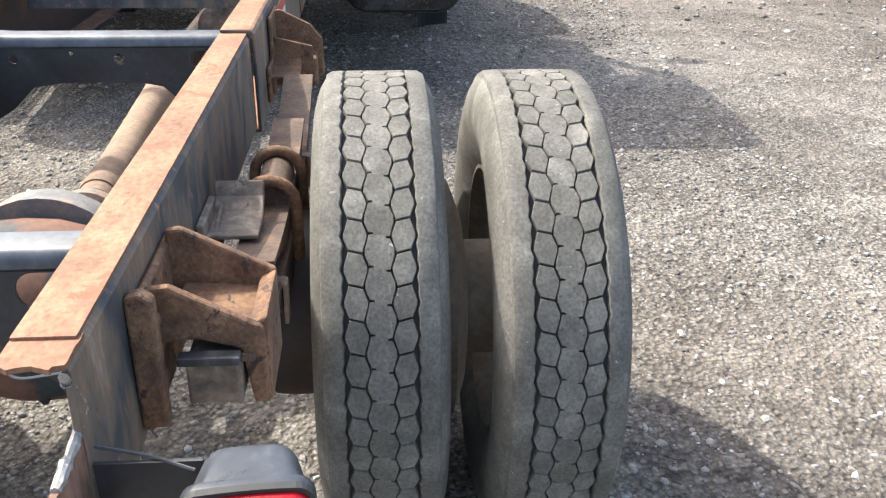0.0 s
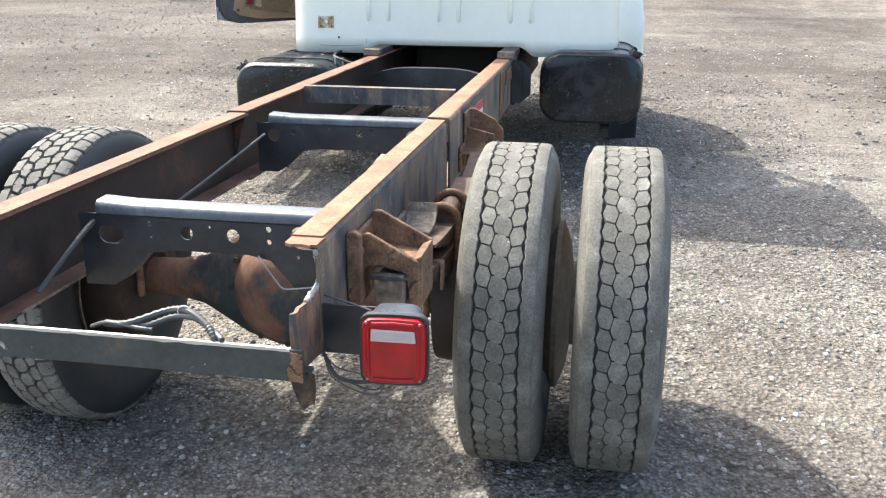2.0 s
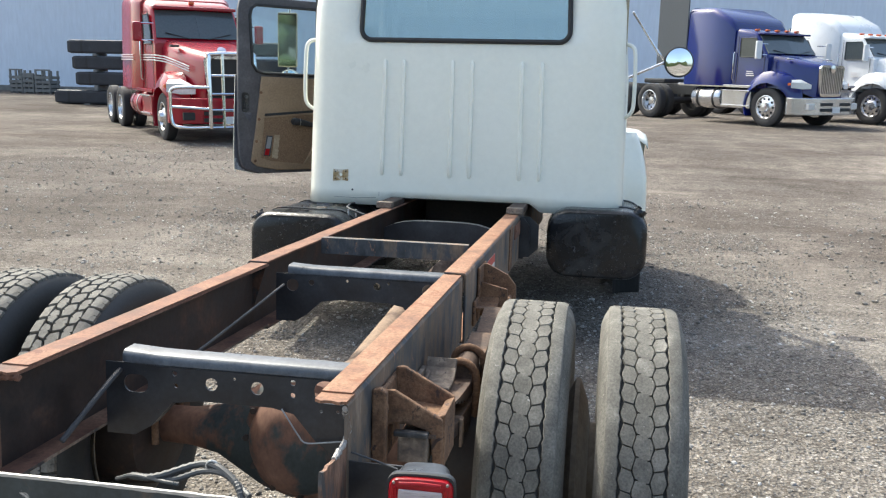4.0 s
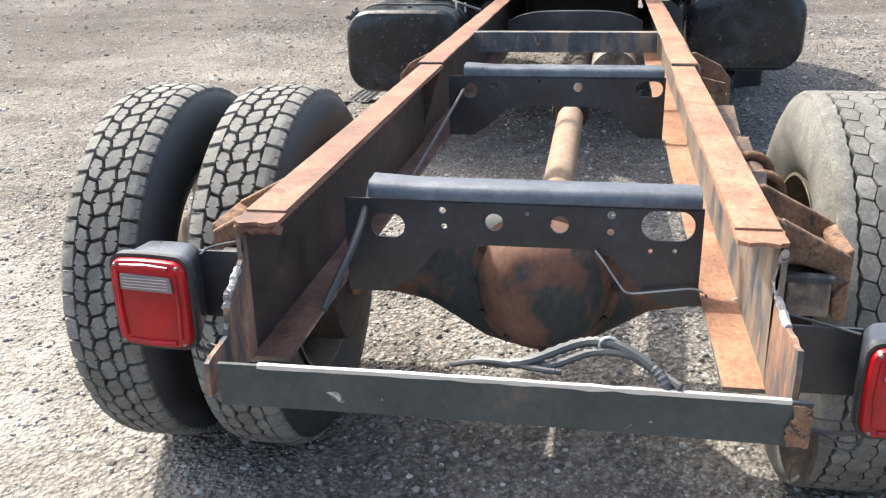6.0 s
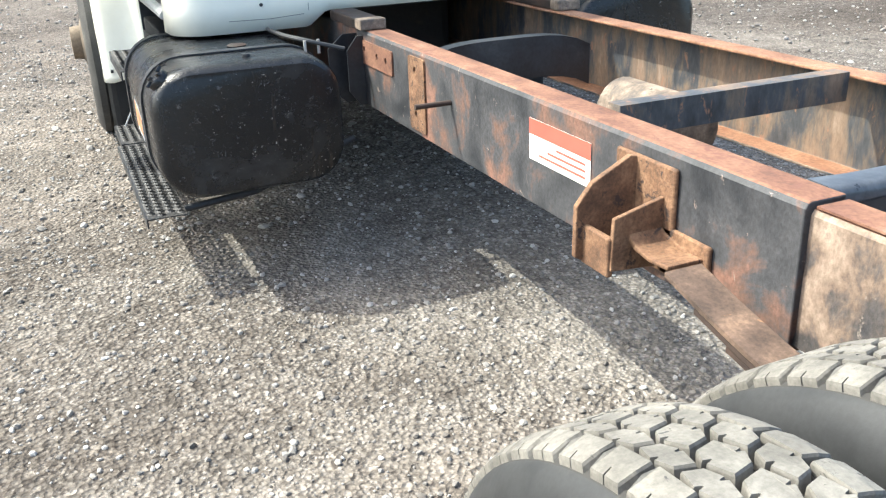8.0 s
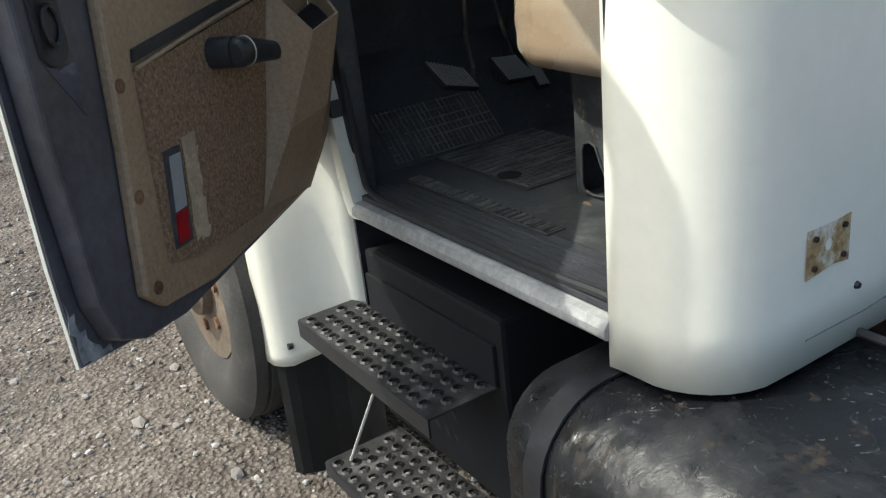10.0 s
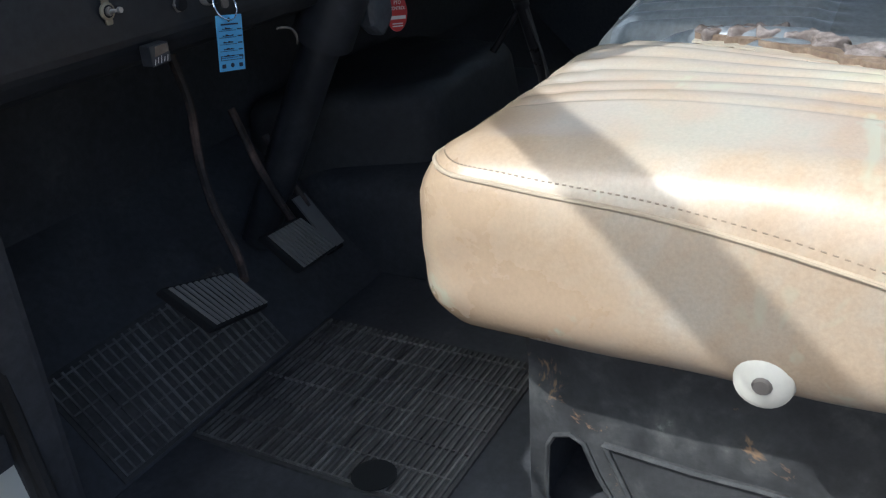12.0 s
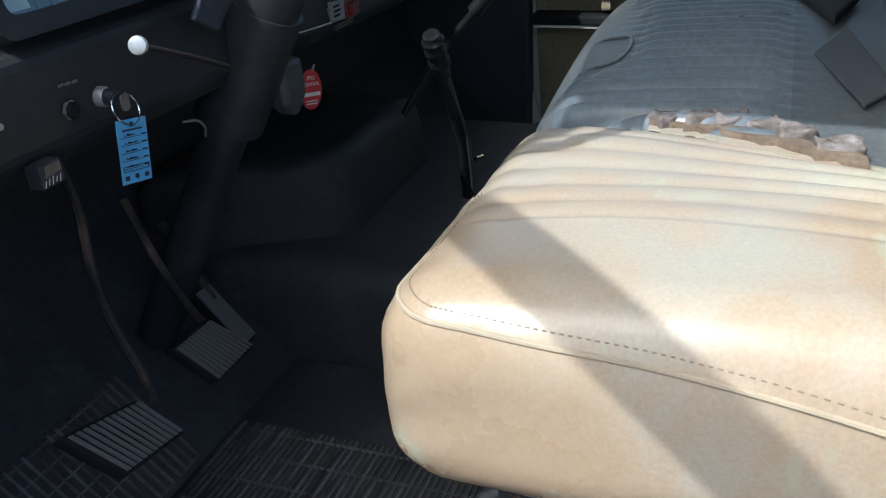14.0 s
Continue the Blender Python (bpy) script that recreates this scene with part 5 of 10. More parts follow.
def tail_lamp(cx, cz, w, h, y, side, turn):
    m = Matrix.Translation((cx, y, cz)) @ Matrix.Rotation(radians(turn), 4, "Z")

    def rings(spec, r):
        bm = bmesh.new()
        rows = [[bm.verts.new((u, yy, v + up)) for u, v in pillow(w * kx, h * kz, r, 0.045)] for yy, kx, kz, up in spec]
        for a, b in zip(rows, rows[1:]):
            for k in range(len(a)):
                bm.faces.new((a[k], a[(k + 1) % len(a)], b[(k + 1) % len(a)], b[k]))
        bm.faces.new(rows[0]), bm.faces.new(rows[-1])
        return bm
    lamp = part("tail_lamp", rings(((0.0, 1.0, 1.0, 0), (0.005, 1.01, 1.01, 0), (0.012, 1.0, 1.0, 0), (0.016, 0.90, 0.94, 0), (0.062, 0.74, 0.92, 0.004), (0.074, 0.68, 0.84, 0.006), (0.078, 0.58, 0.74, 0.006)), 0.018), LAMP_BODY, truck, "boxy tail lamp with dusty grey-black housing", True, m)
    lens = part("red_lens", rings(((-0.001, 0.945, 0.945, 0), (-0.012, 0.94, 0.94, 0), (-0.019, 0.91, 0.91, 0), (-0.021, 0.86, 0.86, 0)), 0.017), LENS_RED, lamp, "red plastic lens with a raised border", True)
    bm = plate(bmesh.new(), pillow(w * 1.015, h * 1.015, 0.019, 0.045), [pillow(w * 0.95, h * 0.95, 0.017, 0.045)], lambda u, v, t: Vector((u, -0.010 + t, v)), 0.010)
    part("bezel", bm, RUBBER_DARK, lamp, "thin black lamp bezel")
    # raised border strips round the sunk middle of the lens
    bm = bmesh.new()
    tube(bm, [(w * 0.375, -0.0205, h * 0.36), (w * 0.390, -0.0205, 0.0), (w * 0.365, -0.0205, -h * 0.36)], 0.0042, 8)
    tube(bm, [(-w * 0.375, -0.0205, h * 0.36), (-w * 0.390, -0.0205, 0.0), (-w * 0.365, -0.0205, -h * 0.36)], 0.0042, 8)
    tube(bm, [(-w * 0.32, -0.0205, -h * 0.41), (0, -0.0205, -h * 0.425), (w * 0.30, -0.0205, -h * 0.41)], 0.0042, 8)
    tube(bm, [(-w * 0.32, -0.0205, h * 0.41), (0, -0.0205, h * 0.425), (w * 0.30, -0.0205, h * 0.41)], 0.0042, 8)
    part("lens_border", bm, LENS_RED, lamp, "", True)
    bm = prism(bmesh.new(), [(-w * 0.335, h * 0.165), (w * 0.345, h * 0.155), (w * 0.325, h * 0.325), (-w * 0.325, h * 0.34)], "y", -0.0265, -0.0205)
    clear = part("clear_lens", bm, LENS_CLEAR if side > 0 else LENS_GRIMY, lamp, "cloudy white reversing lens" if side > 0 else "grimy grey reversing lens", soft=0.002)
    for k in range(4):
        z = h * (0.20 + 0.033 * k)
        part("lens_line", box(bmesh.new(), -w * 0.29, w * 0.29, -0.0275, -0.0262, z - 0.0006, z + 0.0006), LENS_CLEAR, clear)
    for x in (-1, 1):
        for z in (-1, 1):
            bm = lathe(bmesh.new(), [(0.0, -0.0225), (0.0026, -0.0225), (0.0036, -0.018), (0.0, -0.018)], 10, "y", (x * w * 0.40, 0, z * h * 0.42), False)
            part("screw", bm, BARE_DIRTY, lamp)
    bm = box(bmesh.new(), min(side * 0.432, side * (abs(cx) - w * 0.40)), max(side * 0.432, side * (abs(cx) - w * 0.40)), y + 0.062, y + 0.068, cz - h * 0.34, cz + h * 0.42, 0.001)
    part("lamp_bracket", bm, BLACK_STEEL, truck, "black steel lamp bracket on the frame end")
    for k in range(4):
        r = random.Random(k + side)
        p = [(cx - side * w * 0.2, y + 0.06, cz - h * 0.45), (cx - side * 0.05, y + 0.05 + r.uniform(-.03, .03), cz - h * 0.62 - 0.012 * k), (side * 0.47, y + 0.03 + r.uniform(-.02, .02), cz - h * 0.52 - r.uniform(0, .03)), (side * 0.433, y + 0.05, cz - h * 0.30)]
        part("wire", tube(bmesh.new(), smooth_line(p), 0.0018 if k else 0.005, 6), (HOSE, LOOM_GREY, HOSE, LOOM_GREY if side > 0 else PAPER_GREY)[k], truck, "loose lamp wire", True)
    # a thin wire from the rail's end to the top of the housing
    p = [(side * 0.433, y + 0.075, cz + h * 0.52), (side * 0.49, y + 0.070, cz + h * 0.44), (cx - side * w * 0.45, y + 0.05, cz + h * 0.40)]
    part("wire", tube(bmesh.new(), smooth_line(p), 0.0022, 6), HOSE, truck, "thin dark lamp wire", True)


tail_lamp(0.606, 0.810, 0.138, 0.150, -0.058, 1, 4)
tail_lamp(-0.563, 0.877, 0.138, 0.160, -0.040, -1, -4)

# a rough crust of torn steel at the left rail's end
bm = bmesh.new()
rows = []
for i in range(31):
    u = i / 30
    lump = 0.75 + 0.5 * noise.noise((u * 6.0, 4.1, 0.3))
    ring = []
    for q in range(12):
        a = 2 * math.pi * q / 12
        j = lump * (1 + 0.55 * noise.noise((u * 9.0, 1.6 * math.cos(a), 1.6 * math.sin(a))))
        ring.append(bm.verts.new((-0.352 - 0.078 * u, 0.004 + 0.012 * j * math.cos(a), 0.994 + 0.012 * j * math.sin(a))))
    rows.append(ring)
for a, b in zip(rows, rows[1:]):
    for q in range(12):
        bm.faces.new((a[q], a[(q + 1) % 12], b[(q + 1) % 12], b[q]))
bm.faces.new(rows[0]), bm.faces.new(rows[-1])
part("torn_crust", bm, RUST_LEFT, truck, "ragged rusty crust of torn steel on the rail end", True)

# loose wires by the axle
for pts, mat in (([(0.150, 0.350, 0.850), (0.169, 0.345, 0.827), (0.196, 0.345, 0.787), (0.217, 0.345, 0.766), (0.267, 0.345, 0.771), (0.335, 0.345, 0.781), (0.359, 0.350, 0.772)], PAPER_GREY),
                 ([(0.364, 0.350, 0.769), (0.370, 0.345, 0.744), (0.378, 0.345, 0.708), (0.389, 0.345, 0.679), (0.401, 0.350, 0.646)], HOSE),
                 ([(0.381, 0.350, 0.753), (0.410, 0.345, 0.761), (0.430, 0.345, 0.772), (0.436, 0.350, 0.793)], PAPER_GREY)):
    part("loose_wire", tube(bmesh.new(), smooth_line(pts, 5), 0.0021, 7), mat, truck, "thin loose wire hanging by the axle", True)

# the rail's torn lower corner, curled outwards under the bar
bm = bmesh.new()
rows = []
for i in range(9):
    u = i / 8
    z = 0.786 - 0.086 * u
    half = 0.027 * (1 - 0.62 * u ** 2.2)
    row = []
    for k in range(9):
        w = -1 + 2 * k / 8
        row.append(bm.verts.new((0.437 + 0.010 * u + half * w, -0.158 + 0.030 * (1 - w * w) * (0.4 + 0.6 * u) + 0.003 * noise.noise((u * 8, w * 3, 2)), z + 0.004 * noise.noise((w * 4, u * 3, 6)))))
    rows.append(row)
for a, b in zip(rows, rows[1:]):
    for k in range(8):
        bm.faces.new((a[k], a[k + 1], b[k + 1], b[k]))
bmesh.ops.solidify(bm, geom=bm.faces[:], thickness=0.005)
part("curled_corner", bm, CHIPPED_TAN, truck, "curled torn lower corner of the rail", True)


# ---- tank fittings and steps ----
def filler_cap(centre, lean, tank):
    m = Matrix.Translation(centre) @ Matrix.Rotation(radians(lean), 4, "Y")
    bm = bmesh.new()
    lathe(bm, [(0.0, -0.03), (0.034, -0.03), (0.034, 0.018), (0.038, 0.020), (0.038, 0.036), (0.033, 0.042), (0.0, 0.042)], 28, "z", (0, 0, 0), False)
    cap = part("filler_cap", bm, TANK_PAINT, tank, "round black filler cap with four lugs", True, m)
    for k in range(4):
        a = math.pi / 2 * k + 0.5
        bm = box(bmesh.new(), 0.020, 0.044, -0.0040, 0.0040, 0.040, 0.051, 0.002, Matrix.Rotation(a, 4, "Z"))
        part("lug", bm, TANK_PAINT, cap)


filler_cap((-1.180, 3.562, 0.928), -46, tank_left)
filler_cap((1.165, 4.0, 1.02), 42, tank_right)
bm = prism(bmesh.new(), wobble_line([(4.058, 0.792), (4.052, 0.700), (3.892, 0.688), (3.885, 0.750), (3.95, 0.770), (4.058, 0.792)], 0.008, 6, 4)[:-1], "x", -1.2475, -1.2455)
part("rust_patch", bm, RUST_PATCH, tank_left, "orange rust patch where a plate came off")
bm = prism(bmesh.new(), wobble_line([(4.066, 0.800), (4.062, 0.680), (3.882, 0.668), (3.876, 0.755), (3.95, 0.780), (4.066, 0.800)], 0.006, 6, 8)[:-1], "x", -1.2464, -1.2450)
part("glue_border", bm, CHIP, tank_left, "pale dusty border round the rust patch")
bm = prism(bmesh.new(), wobble_line([(3.585, 0.020), (3.545, 0.012), (3.55, -0.014), (3.59, -0.010), (3.585, 0.020)], 0.008, 5, 2)[:-1], "x", -0.0012, 0.0012, Matrix.Translation((-1.155, 0, 0.962)) @ Matrix.Rotation(radians(48), 4, "Y"))
part("paint_chip", bm, CREAM, tank_left, "cream paint chip beside the filler cap")
bm = lathe(bmesh.new(), [(0.0, 0.984), (0.032, 0.984), (0.036, 0.988), (0.028, 0.992), (0.012, 0.994), (0.0, 0.994)], 18, "z", (-0.88, 3.85, 0), False)
part("sender_plate", bm, RUST_AND_SHADE, tank_left, "rusty round fuel sender plate", True)
bm = tube(bmesh.new(), smooth_line([(-0.70, 4.12, 1.0), (-0.72, 4.0, 1.008), (-0.70, 3.86, 1.004), (-0.66, 3.74, 1.0), (-0.52, 3.70, 0.96)]), 0.008, 8)
part("fuel_hose", bm, HOSE, tank_left, "black fuel hose", True)
bm = lathe(bmesh.new(), [(0.0, 0.984), (0.014, 0.984), (0.014, 0.996), (0.0, 0.998)], 10, "z", (-0.90, 3.60, 0), False)
part("tank_plug", bm, BLACK_STEEL, tank_left)
for x in (-0.66, -0.61):
    bm = lathe(bmesh.new(), [(0.0, 0.0), (0.006, 0.0), (0.006, 0.05), (0.0, 0.05)], 8, "z", (x, 3.722, 0.95), False)
    part("strap_bolt", bm, BARE_METAL, tank_left)


def step_plate(x0, x1, y0, y1, z, name, label, lip=0.03):
    """A pressed step: raised-rim holes in rows, edges turned down."""
    holes = []
    nx, ny = max(2, round((x1 - x0) / 0.038)), max(2, round((y1 - y0) / 0.04))
    for i in range(nx):
        for j in range(ny):
            cx = x0 + (x1 - x0) * (i + 0.5) / nx
            cy = y0 + (y1 - y0) * (j + 0.5 + (0.25 if i % 2 else -0.15)) / ny
            if cy - y0 > 0.015 and y1 - cy > 0.015:
                holes.append([(cx + u, cy + v) for u, v in disc(0.0105, 8)])
    bm = plate(bmesh.new(), [(x0, y0), (x1, y0), (x1, y1), (x0, y1)], holes, lambda u, v, w: Vector((u, v, z + w)), 0.004)
    ob = part(name, bm, STEP_METAL, truck, label)
    bm = bmesh.new()
    for h in holes:
        c = (sum(p[0] for p in h) / 8, sum(p[1] for p in h) / 8)
        a = [bm.verts.new((c[0] + (p[0] - c[0]) * 1.5, c[1] + (p[1] - c[1]) * 1.5, z + 0.0045)) for p in h]
        b = [bm.verts.new((p[0], p[1], z + 0.009)) for p in h]
        for k in range(8):
            bm.faces.new((a[k], a[(k + 1) % 8], b[(k + 1) % 8], b[k]))
    tagged(part("raised_rims", bm, STEP_METAL, ob), kind="stuff")
    bm = bmesh.new()
    box(bm, x0 - 0.005, x0, y0, y1, z - lip, z + 0.004)
    box(bm, x0, x1, y1, y1 + 0.005, z - lip, z + 0.004)
    part("step_edge", bm, BLACK_STEEL, ob)
    return ob


step_plate(-1.238, -1.07, 4.60, 5.19, 0.80, "upper_step", "black perforated steel upper step", 0.04)
step_plate(-1.28, -1.06, 4.70, 5.075, 0.46, "lower_step", "black perforated steel lower step")
step_plate(-1.30, -1.165, 3.62, 4.69, 0.457, "running_board", "black perforated running board under the tank")
# added box filling the dark cavity; its near-black colour is painted shade
bm = bmesh.new()
box(bm, -1.065, -0.62, 4.58, 5.13, 0.49, 0.96, 0.012)
box(bm, -1.075, -1.062, 4.60, 5.12, 0.80, 0.90, 0.004)
part("step_box", bm, HOLE_BLACK, truck, "step box coloured near-black for the shaded cavity under the cab")
for y in (3.72, 4.45):
    bm = tube(bmesh.new(), [(-1.23, y, 0.44), (-0.9, y, 0.47), (-0.5, y, 0.62)], 0.014, 8)
    part("board_bracket", bm, BLACK_STEEL, truck, "bent rod that holds the running board", True)
bm = bmesh.new()
tube(bm, [(-1.235, 5.03, 0.47), (-1.16, 5.03, 0.60), (-1.10, 5.02, 0.72)], 0.004, 6)
part("stay_wire", bm, BARE_METAL, truck, "thin stay of the lower step", True)
bm = bmesh.new()
box(bm, 0.62, 1.06, 4.80, 5.2, 0.52, 0.96, 0.012)
part("step_box", bm, BLACK_STEEL, truck, "black step box under the cab")

# ---- fenders, hood, front wheels ----
def fender(side):
    """The front fender: its rear face curves round from the door to the wheel and its crown runs forward."""
    bm = bmesh.new()
    plan = [(-1.060, 5.150), (-1.085, 5.20), (-1.12, 5.238), (-1.16, 5.262), (-1.20, 5.279), (-1.235, 5.294), (-1.258, 5.310), (-1.272, 5.332), (-1.276, 5.37)]
    zs = [0.63, 0.66, 0.75, 0.9, 1.05, 1.18, 1.30, 1.40, 1.47, 1.52]
    rows = []
    for z in zs:
        k = max(0.0, (z - 1.05) / 0.47)
        rows.append([bm.verts.new((side * -(x + 0.10 * k * k * (1 if i > 3 else 0.3)), y + 0.10 * k * k, z + (0.055 * (1 - min(1, i / 5)) if z < 0.7 else 0))) for i, (x, y) in enumerate(plan)])
    for a, b in zip(rows, rows[1:]):
        for i in range(len(plan) - 1):
            bm.faces.new((a[i], a[i + 1], b[i + 1], b[i]))
    ob = part("fender", bm, WHITE_PAINT, truck, "white curved front fender", True)
    k = ob.modifiers.new("thick", "SOLIDIFY")
    k.thickness, k.offset = 0.008, 0
    bm = lathe(bmesh.new(), [(0.0, -0.006), (0.009, -0.006), (0.009, 0.006), (0.0, 0.006)], 10, "x", (side * 1.238, 5.290, 0.69), False)
    part("fender_bolt", bm, BLACK_STEEL, ob)
    # crown over the wheel
    bm = bmesh.new()
    rows = []
    for k in range(15):
        a = radians(118 - 128 * k / 14)
        y, z = 5.84 + 0.62 * math.cos(a) * 0.98, 0.84 + 0.66 * math.sin(a)
        rows.append([bm.verts.new((side * x, y + dy, z + dz)) for x, dz, dy in ((1.275, -0.03, 0), (1.262, 0.0, 0), (1.20, 0.035, 0), (1.05, 0.055, 0), (0.90, 0.05, 0))])
    for a, b in zip(rows, rows[1:]):
        for i in range(4):
            bm.faces.new((a[i], a[i + 1], b[i + 1], b[i]))
    ob = part("fender_crown", bm, WHITE_PAINT, truck, "white fender crown over the front wheel", True)
    k = ob.modifiers.new("thick", "SOLIDIFY")
    k.thickness, k.offset = 0.008, 0
    bm = bmesh.new()
    rows = []
    for z in (0.27, 0.45, 0.665):
        rows.append([bm.verts.new((side * -(x + 0.004), y + 0.006 + 0.04 * (0.66 - z), z + (0.05 * (1 - min(1, i / 5)) if z > 0.6 else 0))) for i, (x, y) in enumerate(plan[:8])])
    for a, b in zip(rows, rows[1:]):
        for i in range(7):
            bm.faces.new((a[i], a[i + 1], b[i + 1], b[i]))
    bmesh.ops.solidify(bm, geom=bm.faces[:], thickness=0.005)
    part("splash_guard", bm, RUBBER_DARK, truck, "black rubber splash guard behind the wheel")
    bm = box(bmesh.new(), min(side * 0.58, side * 1.074), max(side * 0.58, side * 1.074), 5.131, 5.139, 0.60, 1.05)
    part("inner_fender", bm, BLACK_STEEL, truck, "black inner fender panel ahead of the step")


for side in (-1, 1):
    fender(side)
    m = Matrix.Translation((-1.185 if side < 0 else 1.10, 5.85, 0.765)) @ Matrix.Rotation(radians(-2), 4, "Z")
    half = 0.105
    pr = [(0.285, -0.085), (0.345, -0.122), (0.40, -0.138), (0.445, -0.136), (0.475, -0.12), (0.492, -0.108), (0.497, -0.075), (0.488, -0.072), (0.488, -0.066), (0.499, -0.062), (0.5, -0.03), (0.490, -0.027), (0.490, -0.021), (0.50, -0.018)]
    pr = pr + [(r, -x) for r, x in reversed(pr)] + [(0.28, 0.0)]
    wheel = part("front_tyre", lathe(bmesh.new(), pr, 72), RUBBER_DUSTY, truck, "grey worn ribbed front tyre", True, m)
    bm = lathe(bmesh.new(), [(0.30, -0.10), (0.285, -0.08), (0.27, -0.05), (0.16, -0.06), (0.15, -0.13), (0.09, -0.15), (0.085, -0.20), (0.0, -0.205)], 36, "x", (0, 0, 0), False)
    if side > 0:
        bmesh.ops.scale(bm, vec=(-1, 1, 1), verts=bm.verts)
    part("wheel_hub", bm, RIM_DIRT, wheel, "dirt-crusted wheel disc and hub", True)
    for k in range(8):
        a = 2 * math.pi * k / 8
        bm = bmesh.new()
        nut(bm, (side * 0.085, 0.20 * math.cos(a), 0.20 * math.sin(a)), "x", 0.02, 0.05)
        part("wheel_nut", bm, RUST_CAST, wheel)
bm = bmesh.new()
rows = []
for y, w, top in ((5.50, 0.86, 1.80), (5.8, 0.84, 1.79), (6.3, 0.76, 1.75), (6.8, 0.68, 1.68), (7.0, 0.64, 1.58), (7.03, 0.62, 1.2)):
    rows.append([bm.verts.new((x, y, z)) for x, z in ((-w, 1.15), (-w, top - 0.16), (-w * 0.94, top - 0.05), (-w * 0.7, top), (0, top + 0.03), (w * 0.7, top), (w * 0.94, top - 0.05), (w, top - 0.16), (w, 1.15))])
for a, b in zip(rows, rows[1:]):
    for k in range(8):
        bm.faces.new((a[k], a[k + 1], b[k + 1], b[k]))
bm.faces.new(rows[-1])
part("hood", bm, WHITE_PAINT, truck, "white rounded truck hood", True)
bm = bmesh.new()
box(bm, -1.1, 1.1, 7.06, 7.14, 0.75, 0.98, 0.02)
part("front_bumper", bm, BLACK_STEEL, truck, "black steel front bumper")
bm = bmesh.new()
box(bm, -0.36, 0.36, 4.7, 6.6, 0.7, 1.02, 0.05)
part("engine", bm, UNDERBODY, truck, "grimy engine and gearbox under the cab")
bm = lathe(bmesh.new(), [(0.0, 2.62), (0.10, 2.62), (0.10, 2.98), (0.0, 2.98)], 24, "x", (0, 0, 0), False)
bmesh.ops.rotate(bm, verts=bm.verts, cent=(0, 0, 0), matrix=Matrix.Rotation(radians(90), 3, "Z"))
part("air_reservoir", bm, CHIPPED_TAN, truck, "tan chipped air reservoir between the rails", True, Matrix.Translation((0.20, 0, 0.80)))


# ---- the rest of the cab: roof, sides, posts, floor, glass ----
def shell(name, quads, material, label, thick=0.02, smooth=True):
    bm = bmesh.new()
    for q in quads:
        bm.faces.new([bm.verts.new(p) for p in q])
    bmesh.ops.remove_doubles(bm, verts=bm.verts, dist=0.001)
    ob = part(name, bm, material, truck, label, smooth)
    k = ob.modifiers.new("thick", "SOLIDIFY")
    k.thickness, k.offset = thick, -1
    return ob


def ring_profile(y, w, z, crown):
    return [(-w, y, z), (-w + 0.03, y, z + 0.045), (-w * 0.8, y, z + 0.045 + crown * 0.6), (0, y, z + 0.045 + crown), (w * 0.8, y, z + 0.045 + crown * 0.6), (w - 0.03, y, z + 0.045), (w, y, z)]


